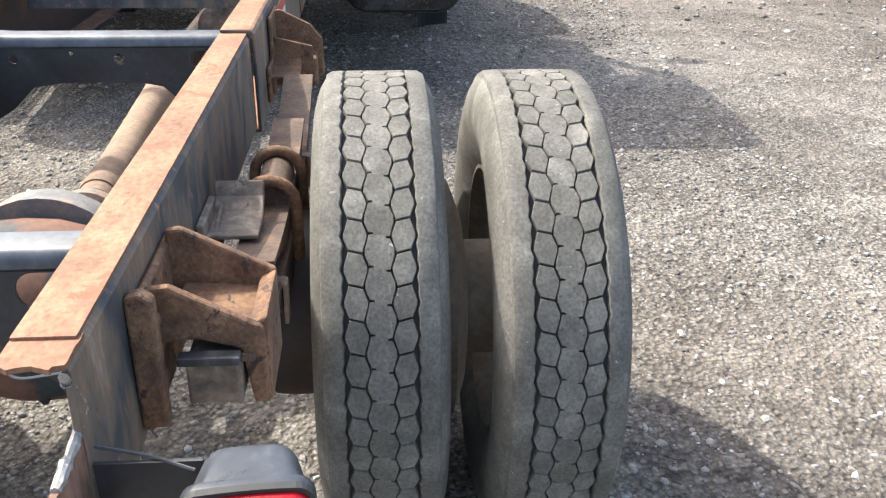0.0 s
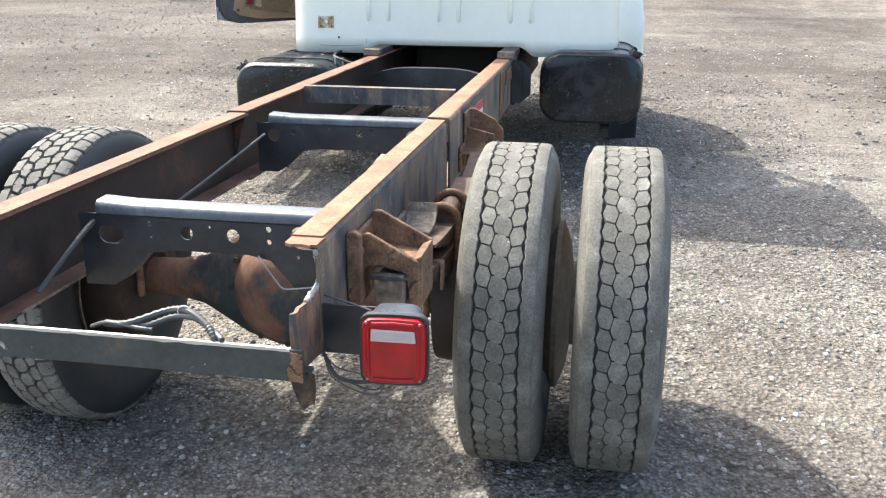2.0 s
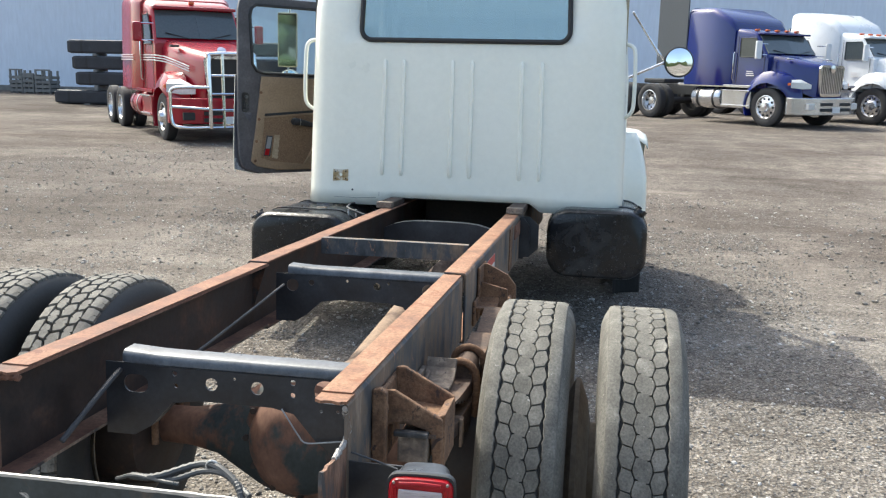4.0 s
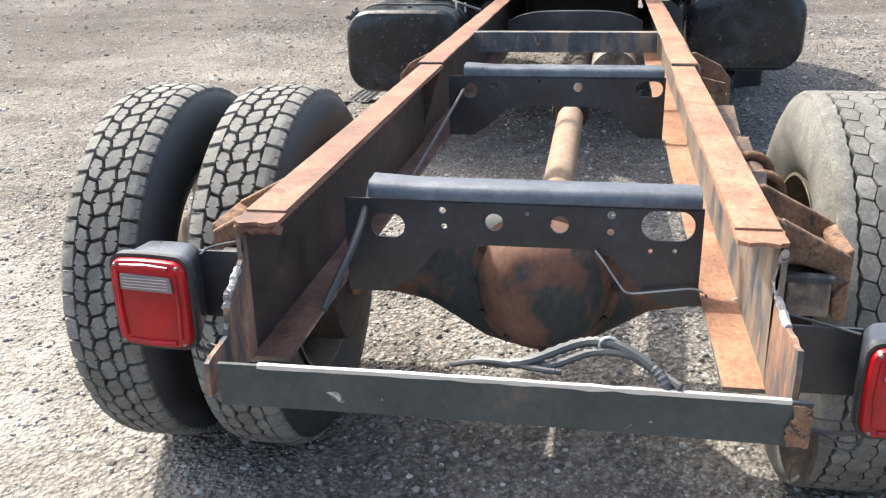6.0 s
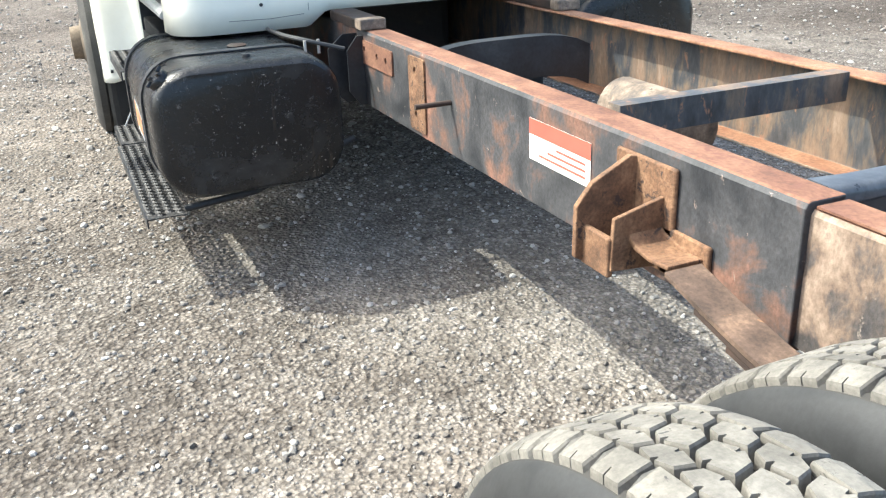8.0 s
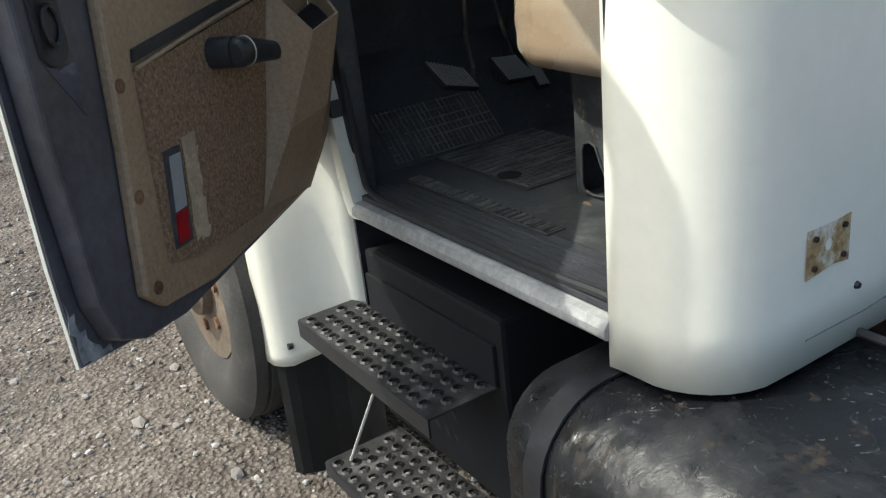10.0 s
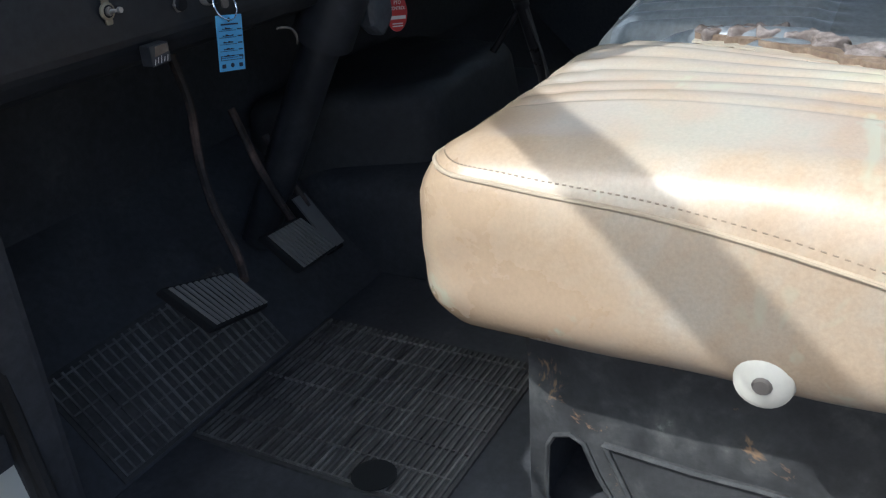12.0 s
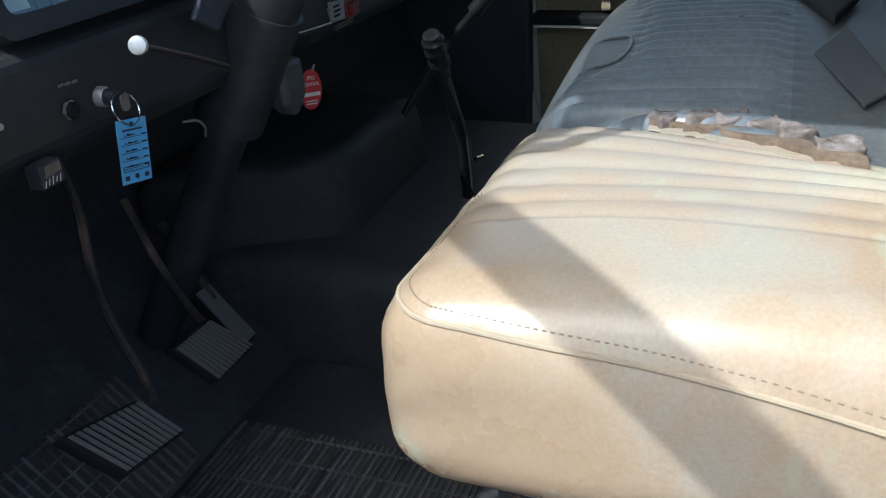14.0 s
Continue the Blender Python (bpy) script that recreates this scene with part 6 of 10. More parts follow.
bm = bmesh.new()
rows = [[bm.verts.new(p) for p in ring_profile(*r)] for r in ((4.118, 0.93, 2.545, 0.0), (4.17, 0.97, 2.55, 0.035), (4.5, 0.99, 2.56, 0.05), (4.9, 0.985, 2.555, 0.045), (5.08, 0.96, 2.54, 0.03), (5.16, 0.93, 2.51, 0.0))]
for a, b in zip(rows, rows[1:]):
    for k in range(6):
        bm.faces.new((a[k], a[k + 1], b[k + 1], b[k]))
roof = part("cab_roof", bm, WHITE_PAINT, truck, "white cab roof", True)
k = roof.modifiers.new("thick", "SOLIDIFY")
k.thickness, k.offset = 0.03, 1
for s in (-1, 1):
    # front post, from the fender up to the roof, with its lower flare
    bm = bmesh.new()
    line = [(1.078, 5.10, 1.045), (1.078, 5.125, 1.10), (1.075, 5.16, 1.22), (1.07, 5.195, 1.42), (1.065, 5.21, 1.60), (1.06, 5.215, 1.80), (1.02, 5.16, 2.15), (0.975, 5.08, 2.52)]
    rows = []
    for i, (x, y, z) in enumerate(line):
        d = 0.05 if z < 1.85 else 0.034
        rows.append([bm.verts.new((s * (x + u), y + v, z)) for u, v in ((0, 0), (0.004, d * 0.4), (0, d), (-d, d), (-d * 1.2, d * 0.5), (-d, 0))])
    for a, b in zip(rows, rows[1:]):
        for q in range(6):
            bm.faces.new((a[q], a[(q + 1) % 6], b[(q + 1) % 6], b[q]))
    bm.faces.new(rows[0]), bm.faces.new(rows[-1])
    part("front_post", bm, WHITE_PAINT, truck, "white windshield post", True)
    # sill
    # the open door's shade is put into this greyer white
    bm = prism(bmesh.new(), [(s * 1.080, 1.048), (s * 1.084, 1.054), (s * 1.084, 1.068), (s * 1.074, 1.082), (s * 1.03, 1.084), (s * 1.03, 1.04)], "y", 4.262, 5.12)
    part("door_sill", bm, SILL_PAINT, truck, "off-white door sill strip greyed for the door's shade")
    bm = bmesh.new()
    box(bm, min(s * 0.94, s * 1.056), max(s * 0.94, s * 1.056), 4.27, 5.115, 1.0855, 1.098, 0.004)
    for k in range(4):
        x = 0.95 + 0.02 * k
        box(bm, min(s * x, s * (x + 0.006)), max(s * x, s * (x + 0.006)), 4.3, 5.14, 1.097, 1.1005, 0.001)
    part("sill_trim", bm, CAB_BLACK, truck, "black ribbed sill trim")
    # rear door post lining and top rail over the door
    bm = bmesh.new()
    box(bm, min(s * 0.985, s * 1.042), max(s * 0.985, s * 1.042), 4.17, 4.258, 1.09, 2.5, 0.01)
    part("door_post", bm, CAB_BLACK if s < 0 else CAB_BEIGE, truck, "dark door post with rubber seal")
    bm = tube(bmesh.new(), [(s * 1.0, 4.22, 2.53), (s * 0.985, 4.6, 2.545), (s * 0.975, 5.10, 2.53)], 0.03, 10)
    part("roof_rail", bm, WHITE_PAINT, truck, "roof rail over the door", True)
    # kick panel ahead of the door
    bm = box(bmesh.new(), min(s * 0.99, s * 1.045), max(s * 0.99, s * 1.045), 5.15, 5.55, 1.06, 1.85, 0.01)
    # the passenger side's shade is put into its slate colour
    part("kick_panel", bm, CAB_BLACK if s < 0 else SLATE_SHADE, truck, "dark kick panel")
# hinges of the open door
for z in (1.30, 1.62):
    bm = bmesh.new()
    box(bm, -1.075, -1.045, 5.165, 5.20, z - 0.02, z + 0.02, 0.004)
    lathe(bm, [(0.0, -0.032), (0.010, -0.032), (0.010, 0.032), (0.0, 0.032)], 12, "z", (-1.072, 5.197, z), False)
    part("door_hinge", bm, CAB_BLACK, truck, "greasy black door hinge")
bm = box(bmesh.new(), -1.068, -1.04, 5.185, 5.225, 1.20, 1.86, 0.004)
part("hinge_panel", bm, DOOR_DARK, truck, "dark hinge pillar face")
bm = tube(bmesh.new(), smooth_line([(-1.045, 4.262, 2.48), (-1.052, 4.262, 1.6), (-1.055, 4.27, 1.16), (-1.045, 4.33, 1.105), (-1.045, 4.8, 1.10), (-1.045, 5.06, 1.105), (-1.04, 5.125, 1.18), (-1.035, 5.17, 1.5), (-1.03, 5.18, 1.8)], 5), 0.009, 8)
part("door_seal", bm, RUBBER_DARK, truck, "black rubber door seal", True)
# right door, closed, with its window opening
bm = plate(bmesh.new(), [(4.262, 1.05), (5.14, 1.05), (5.20, 1.75), (5.08, 2.52), (4.262, 2.52)], [[(4.33, 1.86), (5.11, 1.86), (5.03, 2.45), (4.33, 2.45)]], lambda u, v, w: Vector((1.045 - max(0, v - 1.8) * 0.09 + w, u, v)), 0.03)
door_r = part("right_door", bm, WHITE_PAINT, truck, "closed white passenger door")
bm = plate(bmesh.new(), [(4.28, 1.10), (5.12, 1.10), (5.15, 1.82), (4.28, 1.82)], [], lambda u, v, w: Vector((1.005 + w, u, v)), 0.035)
part("door_panel", bm, CAB_BEIGE, door_r, "beige passenger door panel")
bm = bmesh.new()
box(bm, 0.925, 1.004, 4.86, 5.12, 1.487, 1.510, 0.006)
box(bm, 0.925, 1.004, 4.92, 5.13, 1.395, 1.420, 0.006)
part("arm_rest", bm, HOLE_BLACK, door_r, "black arm rest bars")
bm = box(bmesh.new(), 0.95, 1.004, 4.925, 4.950, 1.430, 1.49, 0.006)
# added sheet: the shaded part of the door panel, painted slate
part("rear_trim", box(bmesh.new(), 0.955, 1.003, 4.285, 4.893, 1.115, 1.80, 0.02), SLATE_SHADE, door_r, "rear half of the door panel, its shade painted dark slate")
# white paint gives each lip its bright lit edge
for y0, z1 in ((4.90, 1.4868), (4.93, 1.3948)):
    part("arm_rest_lip", box(bmesh.new(), 0.930, 1.003, y0, 5.12, z1 - 0.007, z1, 0.002), WHITE_PAINT, door_r, "lip under the arm rest bar, painted white as if lit")
part("arm_rest_web", bm, CAB_BEIGE, door_r, "beige arm rest web")
bm = bmesh.new()
lathe(bm, [(0.0, -0.06), (0.022, -0.06), (0.026, -0.045), (0.02, 0.0), (0.0, 0.0)], 16, "x", (1.004, 4.90, 1.60), False)
tube(bm, [(0.955, 4.90, 1.60), (0.95, 4.95, 1.63)], 0.008, 8)
part("window_crank", bm, CAB_BLACK, door_r, "black window crank", True)
bm = prism(bmesh.new(), [(4.33, 1.86), (5.11, 1.86), (5.03, 2.45), (4.33, 2.45)], "x", 1.03, 1.034)
for v in bm.verts:
    v.co.x -= (v.co.z - 1.8) * 0.09
pane = part("window_pane", bm, GLASS, door_r, "clear side window")
pane.visible_shadow = False
# windshield and cowl
bm = plate(bmesh.new(), [(-1.03, 0), (1.03, 0), (0.96, 0.74), (-0.96, 0.74)], [], lambda u, v, w: Vector((u, 5.235 - v * 0.19 + w, 1.80 + v * 0.98)), 0.005)
pane = part("windshield", bm, GLASS, truck, "wide clear windshield")
pane.visible_shadow = False
bm = bmesh.new()
box(bm, -1.06, 1.06, 5.23, 5.56, 1.72, 1.80, 0.02)
part("cowl", bm, WHITE_PAINT, truck, "white cowl under the windshield")
bm = bmesh.new()
box(bm, -1.03, 1.03, 5.50, 5.54, 1.04, 1.74)
part("firewall", bm, CAB_BLACK, truck, "dark padded firewall")
bm = bmesh.new()
prism(bm, [(-1.03, 5.24), (-1.03, 4.23), (-0.93, 4.10), (0.93, 4.10), (1.03, 4.23), (1.03, 5.24)], "z", 1.045, 1.088)
part("cab_floor", bm, CAB_BLACK, truck, "black cab floor")
bm = prism(bmesh.new(), [(5.24, 1.045), (5.50, 1.30), (5.50, 1.345), (5.24, 1.090)], "x", -1.03, 1.03)
part("toe_board", bm, CAB_BLACK, truck, "black sloping toe board")
bm = plate(bmesh.new(), [(-0.98, 1.09), (0.98, 1.09), (0.94, 2.06), (-0.94, 2.06)], [], lambda u, v, w: Vector((u, 4.078 + w + 0.012 * (v - 1), v)), 0.006)
part("back_lining", bm, CAB_GREY, truck, "grey cab back lining")
bm = plate(bmesh.new(), [(-0.94, 4.16), (0.94, 4.16), (0.92, 5.08), (-0.92, 5.08)], [], lambda u, v, w: Vector((u, v, 2.555 - w)), 0.006)
part("head_lining", bm, CAB_GREY, truck, "grey head lining")
# outside fittings on the cab
bm = plate(bmesh.new(), [(-0.866, 1.231), (-0.80, 1.229), (-0.76, 1.232), (-0.761, 1.153), (-0.80, 1.158), (-0.868, 1.150)], [[(-0.812 + u, 1.195 + v) for u, v in disc(0.011, 10)]], lambda u, v, w: Vector((u, CAB_Y + 0.012 * (v - 1) - 0.0015 - w, v)), 0.001)
scar = part("paint_scar", bm, RUST_SCAR, truck, "bare rusty square where a bracket was removed")
for x, z in ((-0.85, 1.215), (-0.778, 1.218), (-0.85, 1.166), (-0.778, 1.168)):
    bm = lathe(bmesh.new(), [(0.0, -0.004), (0.005, -0.004), (0.005, 0.0), (0.0, 0.0)], 8, "y", (x, CAB_Y - 0.001, z), False)
    part("screw_hole", bm, RUST_AND_SHADE, scar)
for x, z in ((-0.73, 1.097), (-0.532, 1.225), (-0.40, 1.225), (-0.067, 1.22), (0.064, 1.22), (0.396, 1.21)):
    bm = lathe(bmesh.new(), [(0.0, -0.006), (0.005, -0.006), (0.008, 0.002), (0.0, 0.002)], 10, "y", (x, CAB_Y + 0.012 * (z - 1), z), False)
    part("bolt_head", bm, BLACK_STEEL if z < 1.15 else WHITE_PAINT, cab_back, "", True)
bm = bmesh.new()
tube(bm, [cab_point(x, CAB_Y, z, 0.0) for x, z in ((-0.86, 1.045), (-0.7, 1.042), (-0.565, 1.050))], 0.0014, 6)
tube(bm, [cab_point(-0.545, CAB_Y, z, 0.0) for z in (1.062, 1.09)], 0.0012, 6)
part("panel_seam", bm, SEAM, cab_back, "dark panel seam", True)
# grab handles
for s in (-1, 1):
    bm = tube(bmesh.new(), smooth_line([(s * 1.035, 4.20, 2.10), (s * 1.085, 4.17, 2.075), (s * 1.10, 4.16, 2.0), (s * 1.105, 4.16, 1.74), (s * 1.09, 4.17, 1.66), (s * 1.045, 4.20, 1.625)], 5), 0.013, 10)
    part("grab_handle", bm, WHITE_PAINT, truck, "white tubular grab handle on the cab corner", True)
# right mirror on its tripod
mir = part("round_mirror", lathe(bmesh.new(), [(0.0, 0.0), (0.108, 0.0), (0.114, 0.006), (0.108, 0.014), (0.06, 0.035), (0.0, 0.04)], 32, "y", (0, 0, 0), False), BLACK_STEEL, truck, "round side mirror on chrome stays", True, Matrix.Translation((1.448, 5.20, 2.055)) @ Matrix.Rotation(radians(14), 4, "Z"))
part("mirror_glass", lathe(bmesh.new(), [(0.0, -0.012), (0.06, -0.009), (0.102, -0.001), (0.0, -0.001)], 32, "y", (0, 0, 0), False), MIRROR, mir, "convex mirror glass", True)
for a, b in (((1.09, 5.1, 2.40), (1.34, 5.2, 2.06)), ((1.06, 5.2, 1.92), (1.34, 5.2, 2.05)), ((1.09, 5.05, 2.40), (1.30, 5.18, 2.10))):
    part("mirror_stay", tube(bmesh.new(), [a, b], 0.009, 8), CHROME, truck, "thin chrome mirror stay", True)


# ---- the open driver's door ----
DOOR_AT = Vector((-1.060, 5.220, 0))
DU, DN = Vector((-0.730, -0.683, 0)).normalized(), Vector((0.683, -0.730, 0)).normalized()


def on_door(u, n, z):
    return DOOR_AT + DU * u + DN * n + Vector((0, 0, z))


def door_piece(name, outline, holes, n0, n1, material, parent, label="", soft=0.0):
    bm = plate(bmesh.new(), outline, holes, lambda u, v, w: on_door(u, n0 + w, v), n1 - n0)
    return part(name, bm, material, parent, label, soft=soft)


skin = [(0.0, 1.26), (0.06, 1.20), (0.18, 1.145), (0.74, 1.130), (0.86, 1.148), (0.925, 1.18), (0.952, 1.25), (0.962, 1.5), (0.958, 2.34), (0.945, 2.405), (0.905, 2.44), (0.15, 2.447), (0.095, 2.425), (0.075, 2.36), (0.02, 1.86)]
window = [(0.14, 1.885), (0.76, 1.885), (0.815, 1.90), (0.85, 1.95), (0.868, 2.30), (0.855, 2.355), (0.82, 2.382), (0.19, 2.388), (0.15, 2.37), (0.135, 2.33), (0.11, 1.92)]
door = door_piece("driver_door", skin, [window], -0.055, -0.015, DOOR_DARK, truck, "open driver's door with brown inner panel", 0.006)
door_piece("outer_skin", [(0.0, 1.26), (0.06, 1.20), (0.18, 1.145), (0.80, 1.125), (0.978, 1.160), (0.982, 1.32), (0.976, 1.6), (0.968, 1.87), (0.02, 1.87)], [], -0.066, -0.0600, WHITE_PAINT, door, "white outer door skin")
door_piece("skin_hem", [(0.70, 1.135), (0.80, 1.128), (0.977, 1.163), (0.981, 1.32), (0.975, 1.6), (0.967, 1.868), (0.90, 1.868)], [], -0.0597, -0.0555, DOOR_DARK, door, "dark inner side of the door skin")
door_piece("corner_chip", wobble_line([(0.90, 1.150), (0.975, 1.165), (0.978, 1.27), (0.966, 1.23), (0.945, 1.19), (0.90, 1.150)], 0.012, 5, 9)[:-1], [], -0.0553, -0.0545, CHIP, door, "pale scuffed chip at the door corner")
liner = [(0.03, 1.31), (0.07, 1.225), (0.20, 1.162), (0.66, 1.158), (0.82, 1.185), (0.868, 1.225), (0.833, 1.45), (0.800, 1.72), (0.785, 1.86), (0.06, 1.86), (0.02, 1.6)]
door_piece("inner_panel", liner, [], -0.0148, 0.006, DOOR_TAN, door, "tan moulded inner door panel", 0.006)
carpet = [(0.45, 1.205), (0.70, 1.225), (0.79, 1.25), (0.763, 1.552), (0.232, 1.598), (0.38, 1.32)]
door_piece("carpet_panel", carpet, [], 0.0063, 0.013, CARPET, door, "brown speckled carpet panel")
door_piece("trim_strip", [(0.764, 1.565), (0.758, 1.584), (0.232, 1.632), (0.02, 1.632), (0.02, 1.608), (0.235, 1.613)], [], 0.0066, 0.012, DASH_BLACK, door, "black trim strip across the panel")
bm = tube(bmesh.new(), [on_door(u, 0.014, z) for u, z in ((0.764, 1.556), (0.50, 1.585), (0.252, 1.606))], 0.004, 6)
part("piping", bm, DOOR_TAN, door, "", True)
# the moulded pocket
bm = bmesh.new()
P = [on_door(*q) for q in ((0.252, 0.0135, 1.610), (0.378, 0.0135, 1.322), (0.44, 0.0135, 1.205), (0.20, 0.0135, 1.168), (0.05, 0.0135, 1.25), (0.02, 0.0135, 1.60), (0.19, 0.075, 1.507), (0.354, 0.060, 1.343), (0.095, 0.10, 1.527), (0.185, 0.078, 1.35), (0.03, 0.035, 1.585))]
vs = [bm.verts.new(p) for p in P]
for q in ((0, 6, 7, 1), (1, 7, 9, 3, 2), (6, 8, 9, 7), (8, 10, 4, 9), (9, 4, 3), (10, 5, 4)):
    bm.faces.new([vs[i] for i in q])
pocket = part("door_pocket", bm, DOOR_TAN, door, "tan moulded door pocket")
km = pocket.modifiers.new("thick", "SOLIDIFY")
km.thickness, km.offset = 0.007, -1
# matt black sheet that paints the pocket's inner shade
bm = bmesh.new()
bm.faces.new([bm.verts.new(on_door(*q)) for q in ((0.21, 0.016, 1.52), (0.18, 0.066, 1.487), (0.105, 0.088, 1.50), (0.05, 0.05, 1.53), (0.035, 0.016, 1.545))])
part("pocket_floor", bm, HOLE_BLACK, door, "black sheet painted as the shade inside the pocket")
bm = bmesh.new()
tube(bm, [on_door(0.522, 0.012, 1.530), on_door(0.522, 0.058, 1.530)], 0.028, 20)
part("pull_base", bm, DASH_BLACK, door, "round black boss of the pull handle", True)
bm = bmesh.new()
rows = []
for u, z, h, d in ((0.543, 1.530, 0.018, 0.014), (0.535, 1.530, 0.026, 0.020), (0.50, 1.527, 0.026, 0.020), (0.43, 1.514, 0.021, 0.016), (0.385, 1.505, 0.019, 0.012), (0.369, 1.502, 0.017, 0.009)):
    rows.append([bm.verts.new(on_door(u, 0.066 + d * math.cos(a), z + h * math.sin(a))) for a in [2 * math.pi * q / 14 for q in range(14)]])
for a, b in zip(rows, rows[1:]):
    for q in range(14):
        bm.faces.new((a[q], a[(q + 1) % 14], b[(q + 1) % 14], b[q]))
bm.faces.new(rows[0]), bm.faces.new(rows[-1])
part("pull_handle", bm, DASH_BLACK, door, "black plastic door pull", True)
bm = tube(bmesh.new(), [on_door(0.500, 0.066 + 0.0205 * math.cos(a), 1.527 + 0.0265 * math.sin(a)) for a in [2 * math.pi * q / 16 for q in range(16)]], 0.0016, 6, True)
part("handle_ring", bm, BARE_METAL, door, "", True)
door_piece("reflector_frame", [(0.748, 1.420), (0.700, 1.418), (0.722, 1.262), (0.774, 1.265)], [], 0.0135, 0.018, CAB_BLACK, door, "black reflector frame")
door_piece("white_reflector", [(0.740, 1.410), (0.708, 1.408), (0.723, 1.322), (0.757, 1.322)], [], 0.0183, 0.021, PAPER_GREY, door, "dull white reflector half")
door_piece("red_reflector", [(0.758, 1.319), (0.724, 1.319), (0.734, 1.270), (0.768, 1.272)], [], 0.0183, 0.021, LENS_RED, door, "red reflector half")
door_piece("glue_scar", wobble_line([(0.685, 1.425), (0.640, 1.425), (0.648, 1.37), (0.655, 1.29), (0.66, 1.245), (0.705, 1.25), (0.685, 1.425)], 0.012, 5, 7)[:-1], [], 0.0135, 0.0145, PALE_TAN, door, "torn pale strip where trim came off")
for u, z in ((0.806, 1.54), (0.827, 1.374), (0.836, 1.226), (0.79, 1.74)):
    bm = tube(bmesh.new(), [on_door(u, 0.004, z), on_door(u, 0.009, z)], 0.011, 12)
    part("panel_screw", bm, RUST_CAST, door, "", True)
bm = bmesh.new()
rows = []
for n, w, h in ((-0.014, 0.030, 0.075), (-0.009, 0.029, 0.073), (-0.010, 0.020, 0.06), (-0.0135, 0.016, 0.05)):
    rows.append([bm.verts.new(on_door(0.905 + u, n, 1.665 + v)) for u, v in rounded(w * 2, h * 2, w * 0.9, 5)])
for a, b in zip(rows, rows[1:]):
    for q in range(len(a)):
        bm.faces.new((a[q], a[(q + 1) % len(a)], b[(q + 1) % len(a)], b[q]))
bm.faces.new(rows[-1])
part("latch_plate", bm, BLACK_STEEL, door, "greasy black latch plate", True)
bm = tube(bmesh.new(), [on_door(0.90, -0.012, 1.705), on_door(0.90, -0.002, 1.705)], 0.013, 14)
part("latch_button", bm, WORN_BLACK, door, "", True)
bm = tube(bmesh.new(), [on_door(0.90 + 0.016 * math.cos(a), -0.008, 1.645 + 0.026 * math.sin(a)) for a in [2 * math.pi * q / 18 for q in range(18)]], 0.0035, 6, True)
part("latch_claw", bm, BLACK_STEEL, door, "greasy latch claw", True)
# flat triangle whose colour gives the dent its bluish sheen
door_piece("latch_dent", [(0.935, 1.605), (0.905, 1.585), (0.872, 1.59), (0.852, 1.585), (0.868, 1.512)], [], -0.0149, -0.0142, DENT_SHEEN, door, "scuffed dent under the latch with a painted bluish sheen")
bm = tube(bmesh.new(), [on_door(u, -0.012, z) for u, z in [(a, b) for a, b in window]], 0.012, 8, True)
part("window_seal", bm, RUBBER_DARK, door, "black window seal", True)
door_pane = door_piece("window_pane", window, [], -0.040, -0.036, GLASS, door, "clear door window glass")
door_pane.visible_shadow = False
# mirrors on the outside of the door, on a looped bracket
MIR = on_door(0.28, -0.30, 2.175) + Vector((-0.165, 0, 0))
bm = bmesh.new()
box(bm, -0.078, 0.078, -0.018, 0.03, -0.215, 0.215, 0.012)
west = part("side_mirror", bm, CAB_BEIGE, truck, "tall side mirror with a pale back on stays", False, Matrix.Translation(MIR) @ Matrix.Rotation(radians(14), 4, "Z") @ Matrix.Rotation(radians(2.6), 4, "X"))
part("mirror_glass", box(bmesh.new(), -0.070, 0.070, -0.0215, -0.0185, -0.205, 0.205), MIRROR, west, "mirror glass")
spot = part("round_mirror", lathe(bmesh.new(), [(0.0, 0.0), (0.085, 0.0), (0.09, 0.006), (0.05, 0.03), (0.0, 0.034)], 28, "y", (0, 0, 0), False), BARE_METAL, truck, "small round spot mirror under the tall one", True, Matrix.Translation(MIR + Vector((0.02, 0.0, -0.32))) @ Matrix.Rotation(radians(10), 4, "Z"))
part("mirror_glass", lathe(bmesh.new(), [(0.0, -0.012), (0.05, -0.008), (0.08, -0.001), (0.0, -0.001)], 28, "y", (0, 0, 0), False), MIRROR, spot, "convex mirror glass", True)
for line in ([on_door(0.16, -0.058, 2.40), MIR + Vector((0.14, 0.03, 0.27)), MIR + Vector((0.02, 0.03, 0.26)), MIR + Vector((0, 0.03, 0.20))],
             [on_door(0.16, -0.066, 1.78), MIR + Vector((0.16, 0.03, -0.40)), MIR + Vector((0.05, 0.03, -0.42)), MIR + Vector((0, 0.03, -0.34)), MIR + Vector((0, 0.03, -0.2))]):
    part("mirror_stay", tube(bmesh.new(), smooth_line(line, 6), 0.009, 8), CHROME, truck, "bent chrome mirror stay", True)


